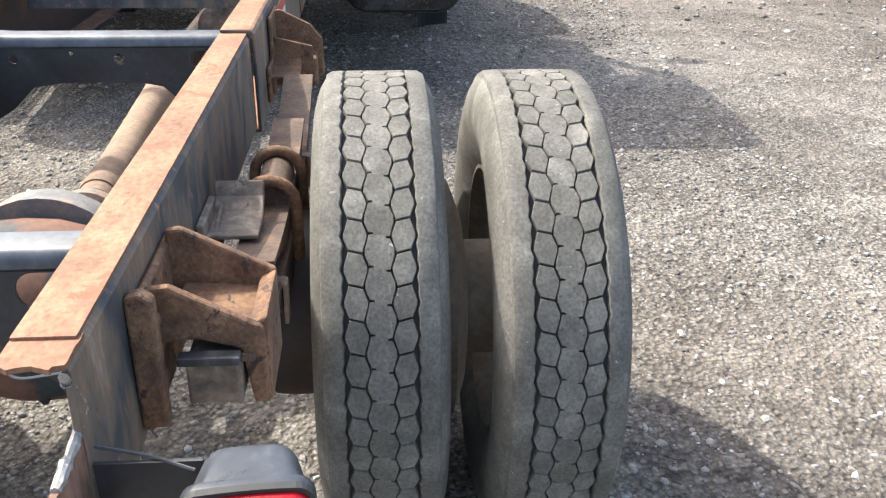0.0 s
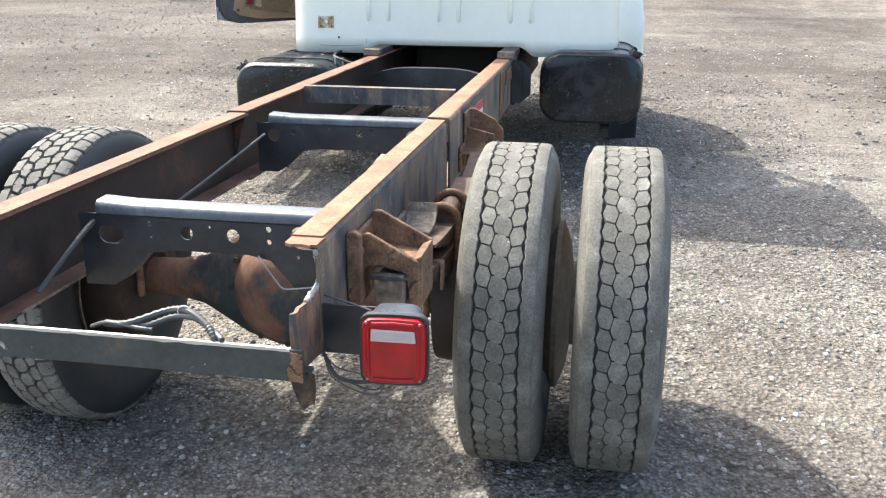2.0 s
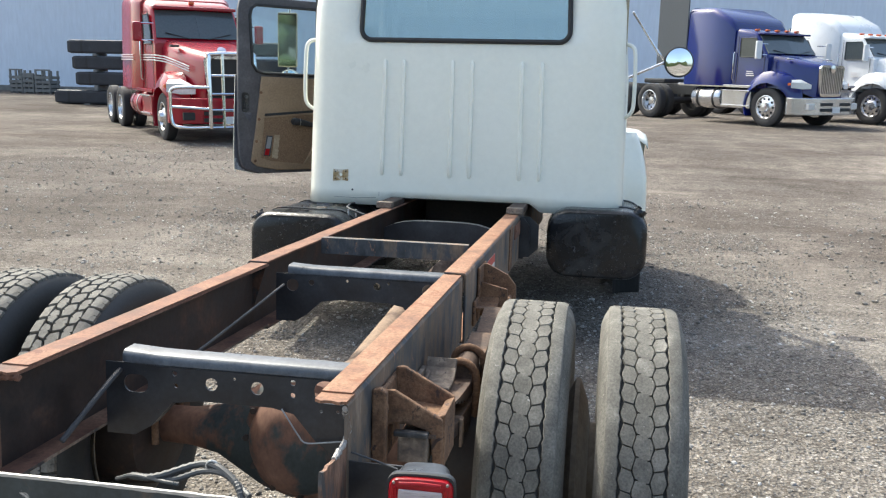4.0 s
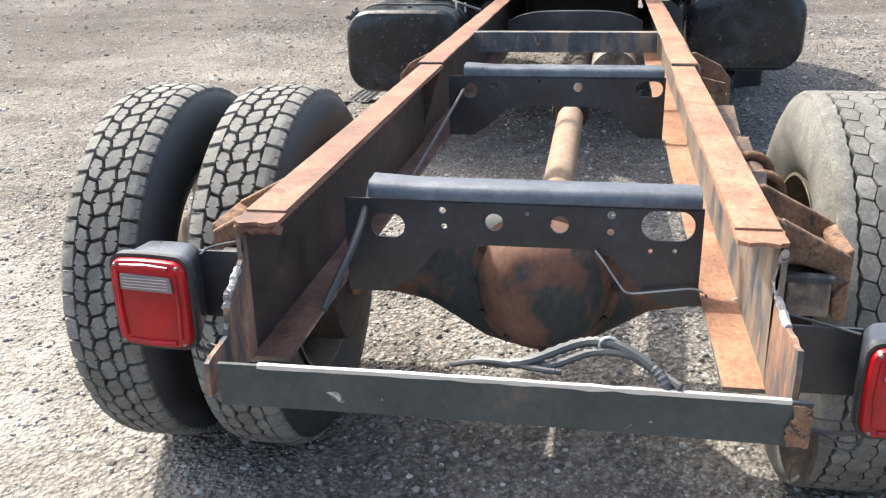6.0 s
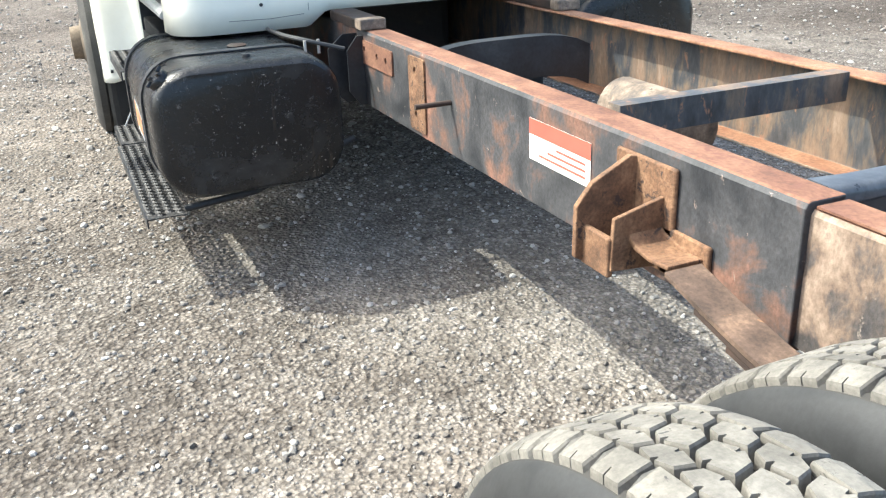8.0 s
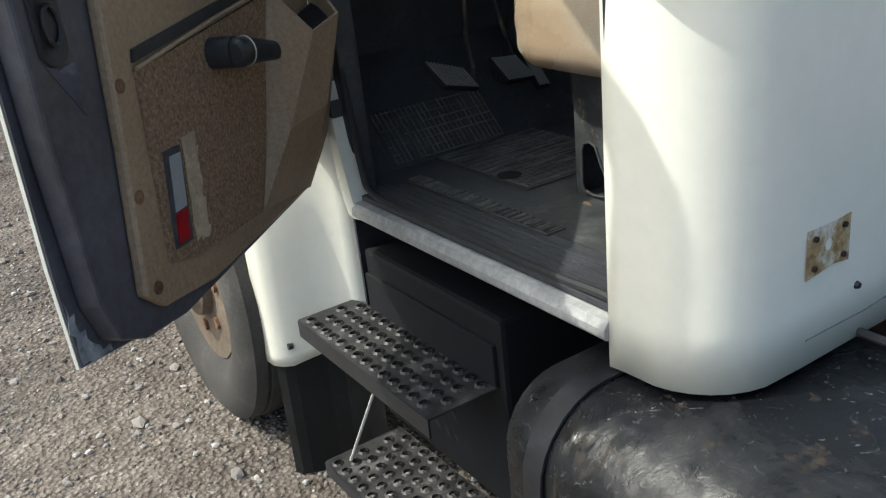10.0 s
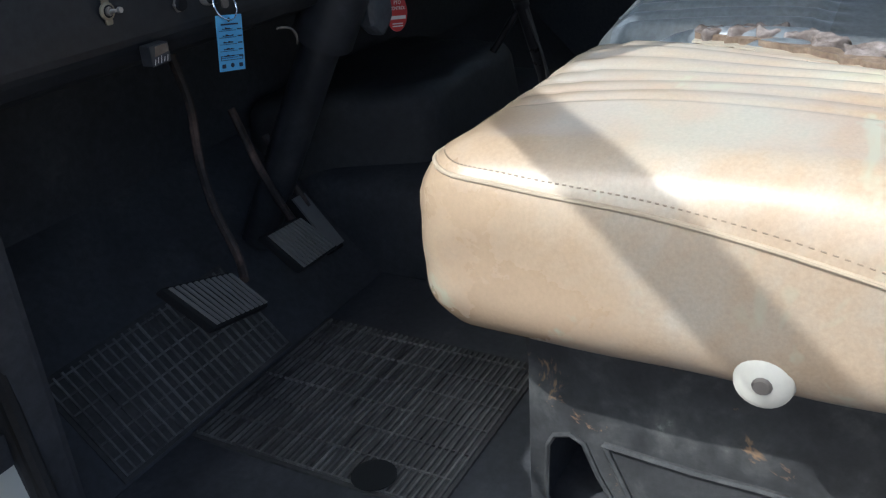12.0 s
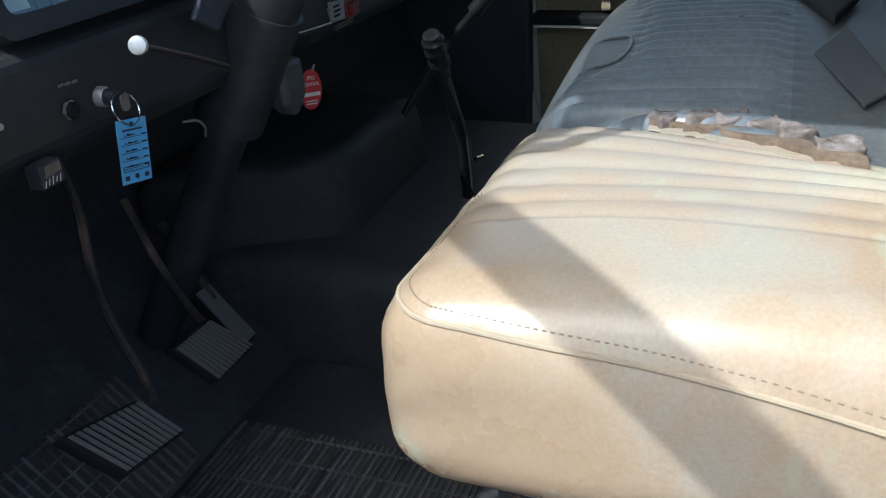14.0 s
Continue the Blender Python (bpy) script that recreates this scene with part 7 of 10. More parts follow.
# ---- cab interior: floor, seat, dash, levers, pedals ----
def rounded_block(x0, x1, y0, y1, z0, z1, r, n=(10, 8, 4), shape=None, top_only=False):
    """A cushion: a box with round edges, its points moved by shape(p)."""
    bm = bmesh.new()
    c = Vector(((x0 + x1) / 2, (y0 + y1) / 2, (z0 + z1) / 2))
    h = Vector(((x1 - x0) / 2, (y1 - y0) / 2, (z1 - z0) / 2))
    seen = {}

    def vert(p):
        key = tuple(round(q, 5) for q in p)
        if key not in seen:
            d = Vector([q * k for q, k in zip(p, h)])
            inner = Vector([max(-k + r, min(k - r, q)) for q, k in zip(d, h)])
            out = d - inner
            if out.length > 1e-9:
                out = out.normalized() * r
            w = c + inner + out
            seen[key] = bm.verts.new(shape(w) if shape else w)
        return seen[key]

    def marks(m, size):
        k = min(0.9, r / size)
        line = [-1 + k * i / 4 for i in range(5)]
        mid = [(-1 + k) + (2 - 2 * k) * i / m for i in range(1, m)]
        return line + mid + [-q for q in reversed(line)]
    ax = [marks(n[i], h[i]) for i in range(3)]
    for a, b, fixed in ((0, 1, 2), (0, 2, 1), (1, 2, 0)):
        for side in (-1, 1):
            for i in range(len(ax[a]) - 1):
                for j in range(len(ax[b]) - 1):
                    quad = []
                    for u, v in ((i, j), (i + 1, j), (i + 1, j + 1), (i, j + 1)):
                        p = [0, 0, 0]
                        p[a], p[b], p[fixed] = ax[a][u], ax[b][v], side
                        quad.append(vert(p))
                    if len(set(quad)) == 4:
                        bm.faces.new(quad if side > 0 else quad[::-1])
    return bm


def tear_x(y):
    return -0.345 - 0.36 * (4.74 - y)


def crown(y):
    return math.sin(min(1, max(0, (y - 4.25) / 0.56)) * math.pi)


def tan_shape(p):
    q = p.copy()
    across = (q.x + 0.808) / 0.448
    up = ease((q.z - 1.50) / 0.07)
    q.z += 0.018 * crown(q.y) * up
    s = q.x + 0.808
    if s > 0.15:
        q.z += up * (0.0042 * abs(math.sin((s - 0.15) / 0.046 * math.pi)) * (0.65 + 0.7 * noise.noise((q.x * 3, q.y * 4, 8))) - 0.003)
    q.z += up * 0.007 * noise.noise((q.x * 7, q.y * 5, 2))
    side = ease((-0.70 - q.x) / 0.08)
    q.x += side * (0.006 * noise.noise((q.y * 7, q.z * 9, 4)) - 0.004 * math.sin((q.z - 1.38) / 0.18 * math.pi) + 0.0012 * math.sin(q.z * 110 + q.y * 60) * ease((q.y - 4.70) / 0.08))
    if across > 0.5:
        q.x += (tear_x(q.y) + 0.36) * (across - 0.5) * 2
    if q.y > 4.74:
        q.z -= 0.01 * (q.x + 0.79) * up
    return q


def insert(x, y):
    """How far a point of the cushion lies inside its pleated insert."""
    front = 4.772 - 0.062 * ease((x + 0.31) / 0.10) + 0.052 * ease((x + 0.10) / 0.3)
    return ease((y - 4.495) / 0.045) * ease((front - y) / 0.024) * ease((0.255 - x) / 0.03)


def blue_shape(p):
    q = p.copy()
    q.z += 0.02 * crown(q.y) * ease((q.z - 1.48) / 0.06)
    q.z += 0.050 * math.sin(min(1.0, max(0.0, (q.x + 0.46) / 0.98)) * math.pi) * ease((q.z - 1.46) / 0.08)
    q.z -= 0.030 * ease((tear_x(q.y) - 0.01 - q.x) / 0.03) * ease((q.z - 1.45) / 0.06)
    pleat = insert(q.x, q.y) * (1 if q.z > 1.52 else 0)
    q.z += pleat * (0.0135 * abs(math.sin((q.x + 0.6) / 0.0315 * math.pi)) ** 0.7 - 0.004)
    return q


seat = part("bench_seat", rounded_block(-0.62, 0.76, 4.26, 4.80, 1.40, 1.562, 0.055, (260, 20, 2), blue_shape), SEAT_BLUE, truck, "bench seat, torn tan cover over blue-grey pleats", True)
part("seat_cover", rounded_block(-0.815, -0.36, 4.24, 4.820, 1.380, 1.572, 0.06, (70, 26, 8), tan_shape), SEAT_TAN, seat, "faded tan vinyl seat cover, torn along one side", True)
def on_cushion(x, y):
    return blue_shape(Vector((x, y, 1.562))) + Vector((0, 0, 0.002))


seat.data.materials.append(SEAT_GREY)
for f in seat.data.polygons:
    f.material_index = 0 if f.center.z > 1.50 and insert(f.center.x, f.center.y) > 0.25 else 1
patch = smooth_line([(-0.30, 4.776, 0), (-0.25, 4.757, 0), (-0.225, 4.722, 0), (-0.19, 4.710, 0), (-0.145, 4.711, 0), (-0.125, 4.722, 0), (-0.13, 4.765, 0)], 6)
part("cushion_welt", tube(bmesh.new(), [on_cushion(p.x, p.y) - Vector((0, 0, 0.014 * ease((p.y - 4.74) / 0.05))) for p in patch], 0.0022, 8), SEAT_BLUE, seat, "welt of the corner patch", True)
# piping and stitches round the cover's edge
edge = [(-0.56, 4.803, 1.552), (-0.66, 4.803, 1.553), (-0.735, 4.803, 1.553), (-0.778, 4.789, 1.553), (-0.797, 4.752, 1.548), (-0.799, 4.68, 1.543), (-0.800, 4.60, 1.538), (-0.803, 4.52, 1.530), (-0.807, 4.42, 1.517), (-0.809, 4.32, 1.50)]


def on_cover(p, lift=0.0):
    """A point on the cover's rounded edge, lift metres further up it."""
    x, y, z = p[0], p[1], p[2] + lift
    cx, cy = max(x, -0.755), min(y, 4.760)
    out = Vector((x - cx, y - cy)).normalized() * math.sqrt(max(0.0, 0.0036 - max(0.0, z - 1.512) ** 2))
    return tan_shape(Vector((cx + out.x, cy + out.y, z)))


edge = smooth_line(edge, 4)
part("seam_piping", tube(bmesh.new(), [on_cover(p) for p in edge], 0.0026, 8), SEAT_SEAM, seat, "raised stitched seam round the cover", True)
bm = bmesh.new()
line = smooth_line([on_cover(p, 0.008) for p in edge], 6)
for a, b in list(zip(line, line[1:]))[::2]:
    tube(bm, [a, b], 0.0008, 5)
tagged(part("stitches", bm, STITCH, seat), kind="stuff")
bm = bmesh.new()
lumps = [(-0.393, 4.632, 0.017, 0.008), (-0.391, 4.600, 0.018, 0.010), (-0.389, 4.566, 0.018, 0.011), (-0.404, 4.534, 0.018, 0.009), (-0.422, 4.502, 0.019, 0.009), (-0.452, 4.464, 0.022, 0.007)]
for k, (x, y, w, h) in enumerate(lumps):
    lump = rounded_block(-0.014, 0.014, -w, w, -h, h, 0.0045, (6, 8, 2), lambda p: p * (1 + 0.35 * noise.noise(p * 45 + Vector((k * 3.1, 0, 0)))) + Vector((0, 0, 0.004 * noise.noise(p * 130 + Vector((0, k, 0))))))
    lump.transform(Matrix.Translation((x, y, 1.590)) @ Matrix.Rotation(0.55 - 0.1 * k, 4, "Z") @ Matrix.Rotation(0.2 * math.sin(k * 2.3), 4, "Y"))
    me = bpy.data.meshes.new("lump")
    lump.to_mesh(me)
    lump.free()
    bm.from_mesh(me)
    bpy.data.meshes.remove(me)
tagged(part("torn_padding", bm, SEAT_FOAM, seat, "ragged grey-brown padding in the tear", True), "ragged grey-brown padding in the tear", kind="stuff")
bm = bmesh.new()
pts = wobble_line([(-0.375, 4.652), (-0.388, 4.60), (-0.408, 4.55), (-0.436, 4.50), (-0.478, 4.44)], 0.010, 6, 8)
prism(bm, pts + [(x - 0.026, y) for x, y in reversed(pts)], "z", 1.576, 1.5925)
part("torn_backing", bm, BACKING, seat, "brown cloth backing under the torn cover")
bm = bmesh.new()
pts = wobble_line([(-0.384, 4.652), (-0.399, 4.599), (-0.424, 4.55), (-0.453, 4.50), (-0.497, 4.43)], 0.009, 8, 3)
prism(bm, pts + [(x - 0.03, y) for x, y in reversed(pts)], "z", 1.584, 1.5860)
part("torn_edge", bm, SEAT_TAN, seat, "frayed edge of the tan cover")
part("seat_button", lathe(bmesh.new(), [(0.0, -0.010), (0.016, -0.010), (0.024, -0.004), (0.026, 0.006), (0.0, 0.006)], 26, "x", (-0.812, 4.484, 1.412), False), CREAM, seat, "cream plastic belt anchor washer", True)
part("anchor_bolt", lathe(bmesh.new(), [(0.0, -0.019), (0.0065, -0.019), (0.0085, -0.016), (0.0085, -0.012), (0.012, -0.0115), (0.013, -0.004), (0.0, -0.004)], 12, "x", (-0.806, 4.484, 1.413), False), BARE_DIRTY, seat, "", True)
def back_shape(p):
    q = p + Vector((0, -0.13 * (p.z - 1.5), 0))
    if p.y > 4.34 and 1.62 < p.z < 1.98:
        q.y += 0.006 * abs(math.sin(p.x / 0.045 * math.pi)) ** 0.7
    return q


part("backrest", rounded_block(-0.80, 0.77, 4.24, 4.405, 1.48, 2.04, 0.06, (150, 4, 8), back_shape), SEAT_GREY, seat, "dark grey pleated vinyl backrest", True)


def lying(name, corners, thick, material, label):
    """A flat bevelled piece lying between four corners."""
    c = [Vector(p) for p in corners]
    n = (c[1] - c[0]).cross(c[3] - c[0]).normalized()
    n = n if n.z > 0 else -n
    bm = bmesh.new()
    top, low = [bm.verts.new(p + n * thick) for p in c], [bm.verts.new(p) for p in c]
    bm.faces.new(top), bm.faces.new(low[::-1])
    for k in range(4):
        bm.faces.new((top[k], low[k], low[(k + 1) % 4], top[(k + 1) % 4]))
    bmesh.ops.recalc_face_normals(bm, faces=bm.faces)
    return part(name, bm, material, truck, label, soft=0.004)


buckle = lying("belt_buckle", [(0.100, 4.513, 1.632), (0.200, 4.470, 1.630), (0.040, 4.424, 1.634), (-0.110, 4.462, 1.632)], 0.014, HOLE_BLACK, "black belt buckle lying on the seat")
lying("belt_strap", [(-0.205, 4.486, 1.619), (-0.100, 4.447, 1.627), (-0.300, 4.402, 1.606), (-0.355, 4.437, 1.600)], 0.005, BELT, "grey webbing of the seat belt")
# seat pedestal
hole = [(4.721, 1.194), (4.713, 1.210), (4.694, 1.216), (4.678, 1.208), (4.662, 1.170), (4.647, 1.143), (4.636, 1.118), (4.644, 1.100), (4.689, 1.096), (4.718, 1.102), (4.724, 1.12)]
bm = plate(bmesh.new(), [(4.745, 1.088), (4.742, 1.30), (4.75, 1.40), (4.28, 1.40), (4.28, 1.088)], [hole], lambda u, v, w: Vector((-0.705 + w, u, v)), 0.004)
base = part("seat_base", bm, SEAT_BASE, truck, "pale chipped sheet-metal seat pedestal with a cut-out")
part("hole_rim", tube(bmesh.new(), [(-0.7062, y, z) for y, z in hole], 0.0035, 6, True), SEAT_BASE, base, "folded rim of the cut-out", True)
emboss = smooth_line([(-0.7066, y, z) for y, z in ((4.655, 1.214), (4.56, 1.208), (4.45, 1.202), (4.505, 1.15), (4.567, 1.100), (4.605, 1.108), (4.63, 1.16), (4.655, 1.214))], 4)
part("pressed_panel", tube(bmesh.new(), emboss, 0.0042, 6), SEAT_BASE, base, "pressed triangular panel edge", True)
bm = box(bmesh.new(), -0.70, 0.70, 4.735, 4.741, 1.088, 1.40)
box(bm, -0.70, 0.70, 4.28, 4.286, 1.088, 1.40)
part("pedestal_front", bm, CAB_BLACK, base, "dark pedestal front")
bm = prism(bmesh.new(), [(4.60, 1.0885), (4.78, 1.0885), (4.70, 1.0895), (4.42, 1.0895), (4.36, 1.0885)], "x", -0.90, -0.71)
part("bare_floor_patch", bm, SEAT_BASE, truck, "bare pale floor beside the pedestal")


def rib_mat(name, x0, x1, y0, y1, step, along, label, lift=None, cross=0.0):
    """A rubber mat with raised bars, each bar a piece of its own."""
    m = lift or Matrix.Identity(4)
    mat = part(name, box(bmesh.new(), x0, x1, y0, y1, 1.0885, 1.0925), MAT_RUBBER, truck, label, at=m)
    cells = [((x0 + 0.006, x1 - 0.006), (y0 + 0.006, y1 - 0.006))]
    i = 0 if along == "y" else 1
    for run, gap, wide, top in ((i, step, 0.0031, 1.0962), (1 - i, cross, 0.0026, 1.0960)):
        if not gap:
            continue
        lo, hi = cells[0][run]
        first = None
        for k in range(int((hi - lo) / gap) + 1):
            span = [list(c) for c in cells[0]]
            span[run] = [0.0, wide]
            if first is None:
                ob = part("mat_bar", box(bmesh.new(), *span[0], *span[1], 1.0925, top), MAT_RIB, mat)
                first = ob.data
            else:
                ob = new("mat_bar", first)
                ob.parent = mat
            shift = [0.0, 0.0, 0.0]
            shift[run] = lo + k * gap
            ob.matrix_basis = Matrix.Translation(shift)
    return mat


rib_mat("floor_mat", -0.765, -0.425, 4.845, 5.235, 0.0098, "x", "dusty black ribbed rubber floor mat", None, 0.052)
tb = Matrix.Translation((0, 5.24, 1.088)) @ Matrix.Rotation(radians(44), 4, "X") @ Matrix.Translation((0, -5.24, -1.088))
rib_mat("toe_mat", -0.88, -0.52, 5.245, 5.42, 0.0150, "y", "dusty black grid rubber mat on the toe board", tb, 0.026)
rib_mat("sill_tread", -0.917, -0.866, 4.60, 5.14, 0.0105, "x", "narrow ribbed sill tread")
bm = lathe(bmesh.new(), [(0.0, 1.0976), (0.03, 1.0976), (0.03, 1.0986), (0.0, 1.0986)], 16, "z", (-0.739, 4.947, 0), False)
part("mat_hole", bm, HOLE_BLACK, truck, "worn hole in the mat")

# pedals
def pedal(corners, arm, name, label):
    c = [Vector(p) for p in corners]
    u, v = (c[1] - c[0]), (c[3] - c[0])
    nrm = u.cross(v).normalized()
    if nrm.y > 0:
        nrm = -nrm
    bm = bmesh.new()
    ring0 = [bm.verts.new(p) for p in c]
    ring1 = [bm.verts.new(p - nrm * 0.018) for p in c]
    bm.faces.new(ring0), bm.faces.new(ring1[::-1])
    for k in range(4):
        bm.faces.new((ring0[k], ring0[(k + 1) % 4], ring1[(k + 1) % 4], ring1[k]))
    pad = part(name, bm, HOLE_BLACK, truck, label, soft=0.004)
    bm = bmesh.new()
    for k in range(11):
        t = 0.05 + 0.9 * k / 10
        a, b = c[0].lerp(c[1], t) + v * 0.06, c[3].lerp(c[2], t) - v * 0.06
        d = (c[1] - c[0]).normalized() * 0.0022
        q = [a - d, a + d, b + d, b - d]
        lo, hi = [bm.verts.new(p) for p in q], [bm.verts.new(p + nrm * 0.0035) for p in q]
        bm.faces.new(hi)
        for i in range(4):
            bm.faces.new((lo[i], lo[(i + 1) % 4], hi[(i + 1) % 4], hi[i]))
    tagged(part("pad_ribs", bm, PEDAL_RIB, pad), kind="stuff")
    part("pedal_arm", tube(bmesh.new(), smooth_line(arm, 5), 0.0065, 8), PEDAL_ARM, pad, "worn rusty pedal arm", True)


pedal([(-0.811, 5.165, 1.366), (-0.690, 5.175, 1.325), (-0.667, 5.135, 1.270), (-0.776, 5.125, 1.298)], [(-0.575, 5.32, 1.58), (-0.577, 5.30, 1.51), (-0.585, 5.295, 1.43), (-0.610, 5.26, 1.37), (-0.628, 5.215, 1.31), (-0.655, 5.185, 1.292)], "clutch_pedal", "worn ribbed clutch pedal on a bent arm")
pedal([(-0.590, 5.195, 1.330), (-0.500, 5.205, 1.318), (-0.455, 5.170, 1.252), (-0.556, 5.160, 1.262)], [(-0.455, 5.34, 1.46), (-0.452, 5.31, 1.375), (-0.462, 5.27, 1.32), (-0.490, 5.215, 1.29)], "brake_pedal", "worn ribbed brake pedal")
pedal([(-0.425, 5.28, 1.31), (-0.388, 5.285, 1.305), (-0.360, 5.23, 1.20), (-0.400, 5.225, 1.205)], [(-0.40, 5.33, 1.40), (-0.40, 5.30, 1.34), (-0.395, 5.27, 1.28)], "throttle_pedal", "dark throttle pedal")

# dash
bm = bmesh.new()
prism(bm, [(5.132, 1.735), (5.150, 1.745), (5.165, 1.79), (5.22, 1.90), (5.40, 1.885), (5.40, 1.60), (5.20, 1.585), (5.145, 1.605), (5.128, 1.625)], "x", -1.0, 1.0)
for v in bm.verts:
    if v.co.z < 1.66:
        v.co.z -= 0.022 * (v.co.x + 0.88) - 0.03
dash = part("dashboard", bm, DASH_BLACK, truck, "black dusty metal dashboard", soft=0.008)


def dash_box(name, x0, x1, z0, z1, y0, y1, material, label="", bevel=0.003, parent=None):
    return part(name, box(bmesh.new(), x0, x1, y0, y1, z0, z1, bevel), material, parent or dash, label)


# gauge cluster: a tilted hooded frame with a pane before grey dials
CL = Matrix.Translation((-0.63, 5.155, 1.755)) @ Matrix.Rotation(radians(-16), 4, "X")


def cluster(name, outline, holes, n0, n1, material, label=""):
    bm = plate(bmesh.new(), outline, holes, lambda u, v, w: CL @ Vector((u, -(n0 + w), v)), n1 - n0)
    return part(name, bm, material, dash, label)


cluster("cluster_frame", rounded(0.30, 0.20, 0.015, 3, 0, 0.09), [rounded(0.262, 0.162, 0.01, 3, 0, 0.09)], -0.01, 0.022, DASH_BLACK, "black hooded instrument frame")
cluster("cluster_face", rounded(0.27, 0.17, 0.01, 3, 0, 0.09), [], -0.012, -0.006, GAUGE_FACE, "grey instrument face")
for u, v, r in ((-0.034, 0.128, 0.030), (0.035, 0.122, 0.036), (0.098, 0.125, 0.024)):
    bm = plate(bmesh.new(), [(u + a, v + b) for a, b in disc(r, 24)], [], lambda p, q, w: CL @ Vector((p, 0.004 - w, q)), 0.003)
    g = part("gauge", bm, HOLE_BLACK, dash, "round black gauge")
    bm = bmesh.new()
    for k in range(9):
        a = radians(-210 + 30 * k)
        p0, p1 = Vector((u + r * 0.72 * math.cos(a), 0.0005, v - r * 0.72 * math.sin(a))), Vector((u + r * 0.9 * math.cos(a), 0.0005, v - r * 0.9 * math.sin(a)))
        tube(bm, [CL @ p0, CL @ p1], 0.0007, 4)
    tube(bm, [CL @ Vector((u, 0.0, v)), CL @ Vector((u + r * 0.6, 0.0, v + r * 0.35))], 0.0008, 4)
    tagged(part("gauge_marks", bm, PAPER_WHITE, g), kind="stuff")
# upright pale band: a reflection in the pane, painted on the face
cluster("scale_strip", [(-0.128, 0.006), (-0.086, 0.006), (-0.086, 0.174), (-0.128, 0.174)], [], -0.005, -0.002, STRIP_BLUE, "pale blue-grey strip painted as a sky reflection")
for u, w in ((-0.080, 0.004), (-0.062, 0.006), (0.070, 0.003)):
    cluster("divider", [(u, 0.004), (u + w, 0.004), (u + w, 0.176), (u, 0.176)], [], -0.005, 0.003, DASH_BLACK, "dark divider bar")
cluster("dark_panel", rounded(0.046, 0.056, 0.004, 3, -0.028, 0.058), [], -0.005, -0.001, HOLE_BLACK, "black warning lamp panel")
for u, v in ((-0.047, 0.095), (-0.012, 0.092), (-0.047, 0.106)):
    cluster("warning_mark", rounded(0.009, 0.006, 0.001, 2, u, v), [rounded(0.006, 0.003, 0.0005, 1, u, v)], -0.001, 0.0, PAPER_WHITE)
cluster("torn_paper", [(-0.122, 0.012), (-0.085, 0.012), (-0.088, 0.035), (-0.105, 0.042), (-0.124, 0.034)], [], 0.0, 0.001, PAPER_WHITE, "scrap of white paper behind the pane")
pane = cluster("cluster_pane", rounded(0.26, 0.16, 0.01, 3, 0, 0.09), [], 0.010, 0.012, GLASS, "dusty instrument pane")
pane.visible_shadow = False


def knob(name, x, z, r, h, material, label="", y=5.128, seg=18, parent=None):
    bm = lathe(bmesh.new(), [(0.0, y - h), (r * 0.85, y - h), (r, y - h * 0.7), (r, y), (0.0, y)], seg, "y", (x, 0, z), False)
    return part(name, bm, material, parent or dash, label, True)


knob("ignition_collar", -0.689, 1.681, 0.0100, 0.009, BARE_METAL, "worn steel ignition collar")
knob("ignition_lock", -0.689, 1.681, 0.0082, 0.020, COLUMN_BLACK, "dark ignition lock")
knob("button_nut", -0.731, 1.681, 0.0092, 0.004, BARE_DIRTY, "dull hexagonal nut of the stop button", 5.128, 6)
knob("stop_button", -0.731, 1.681, 0.0078, 0.007, HOLE_BLACK, "black push button")
# toggle switch: an upright brass plate with rings round the lever
plate_z = 1.694
part("toggle_plate", prism(bmesh.new(), rounded(0.0085, 0.027, 0.002, 4, -0.829, plate_z), "y", 5.1258, 5.1278), BRASS, dash, "tarnished brass switch plate")
knob("switch_ring", -0.829, plate_z, 0.0088, 0.0035, BRASS, "brass ring", 5.1275, 22)
knob("switch_gap", -0.829, plate_z, 0.0068, 0.0042, HOLE_BLACK, "", 5.1275, 20)
knob("switch_nut", -0.829, plate_z, 0.0048, 0.0065, BARE_DIRTY, "dull toggle nut", 5.1275, 12)
part("toggle_lever", tube(bmesh.new(), [(-0.829, 5.122, plate_z), (-0.829, 5.114, plate_z + 0.001)], 0.0018, 8), BARE_METAL, dash, "small toggle lever", True)
# separate bright bead added as the glint of the lever's tip
knob("pilot_lamp", -0.813, 1.692, 0.0032, 0.004, BARE_METAL, "bright dot added for the toggle lever's tip", 5.128, 10)
# chipped box under the dash, its upper half rubbed pale
heater = dash_box("heater_plate", -0.799, -0.772, 1.630, 1.652, 5.112, 5.128, COLUMN_BLACK, "chipped dark heater box rubbed pale on top", 0.002)
part("rubbed_patch", prism(bmesh.new(), wobble_line([(-0.794, 1.640), (-0.7745, 1.642), (-0.7745, 1.650), (-0.792, 1.650), (-0.794, 1.640)], 0.0018, 4, 6)[:-1], "y", 5.1112, 5.1121), CHIPPED_TAN, heater, "pale rubbed metal")
for k in range(5):
    part("scratch", tube(bmesh.new(), [(-0.796 + 0.0045 * k, 5.1118, 1.632 + 0.001 * (k % 2)), (-0.794 + 0.0045 * k, 5.1118, 1.6375 + 0.001 * (k % 3))], 0.0005, 4), PAPER_WHITE, heater)
for k in range(3):
    dash_box("print_line", -0.739 + 0.009 * k, -0.732 + 0.009 * k, 1.7035 - 0.0006 * k, 1.7060 - 0.0006 * k, 5.1266, 5.1274, BARE_DIRTY, "", 0)
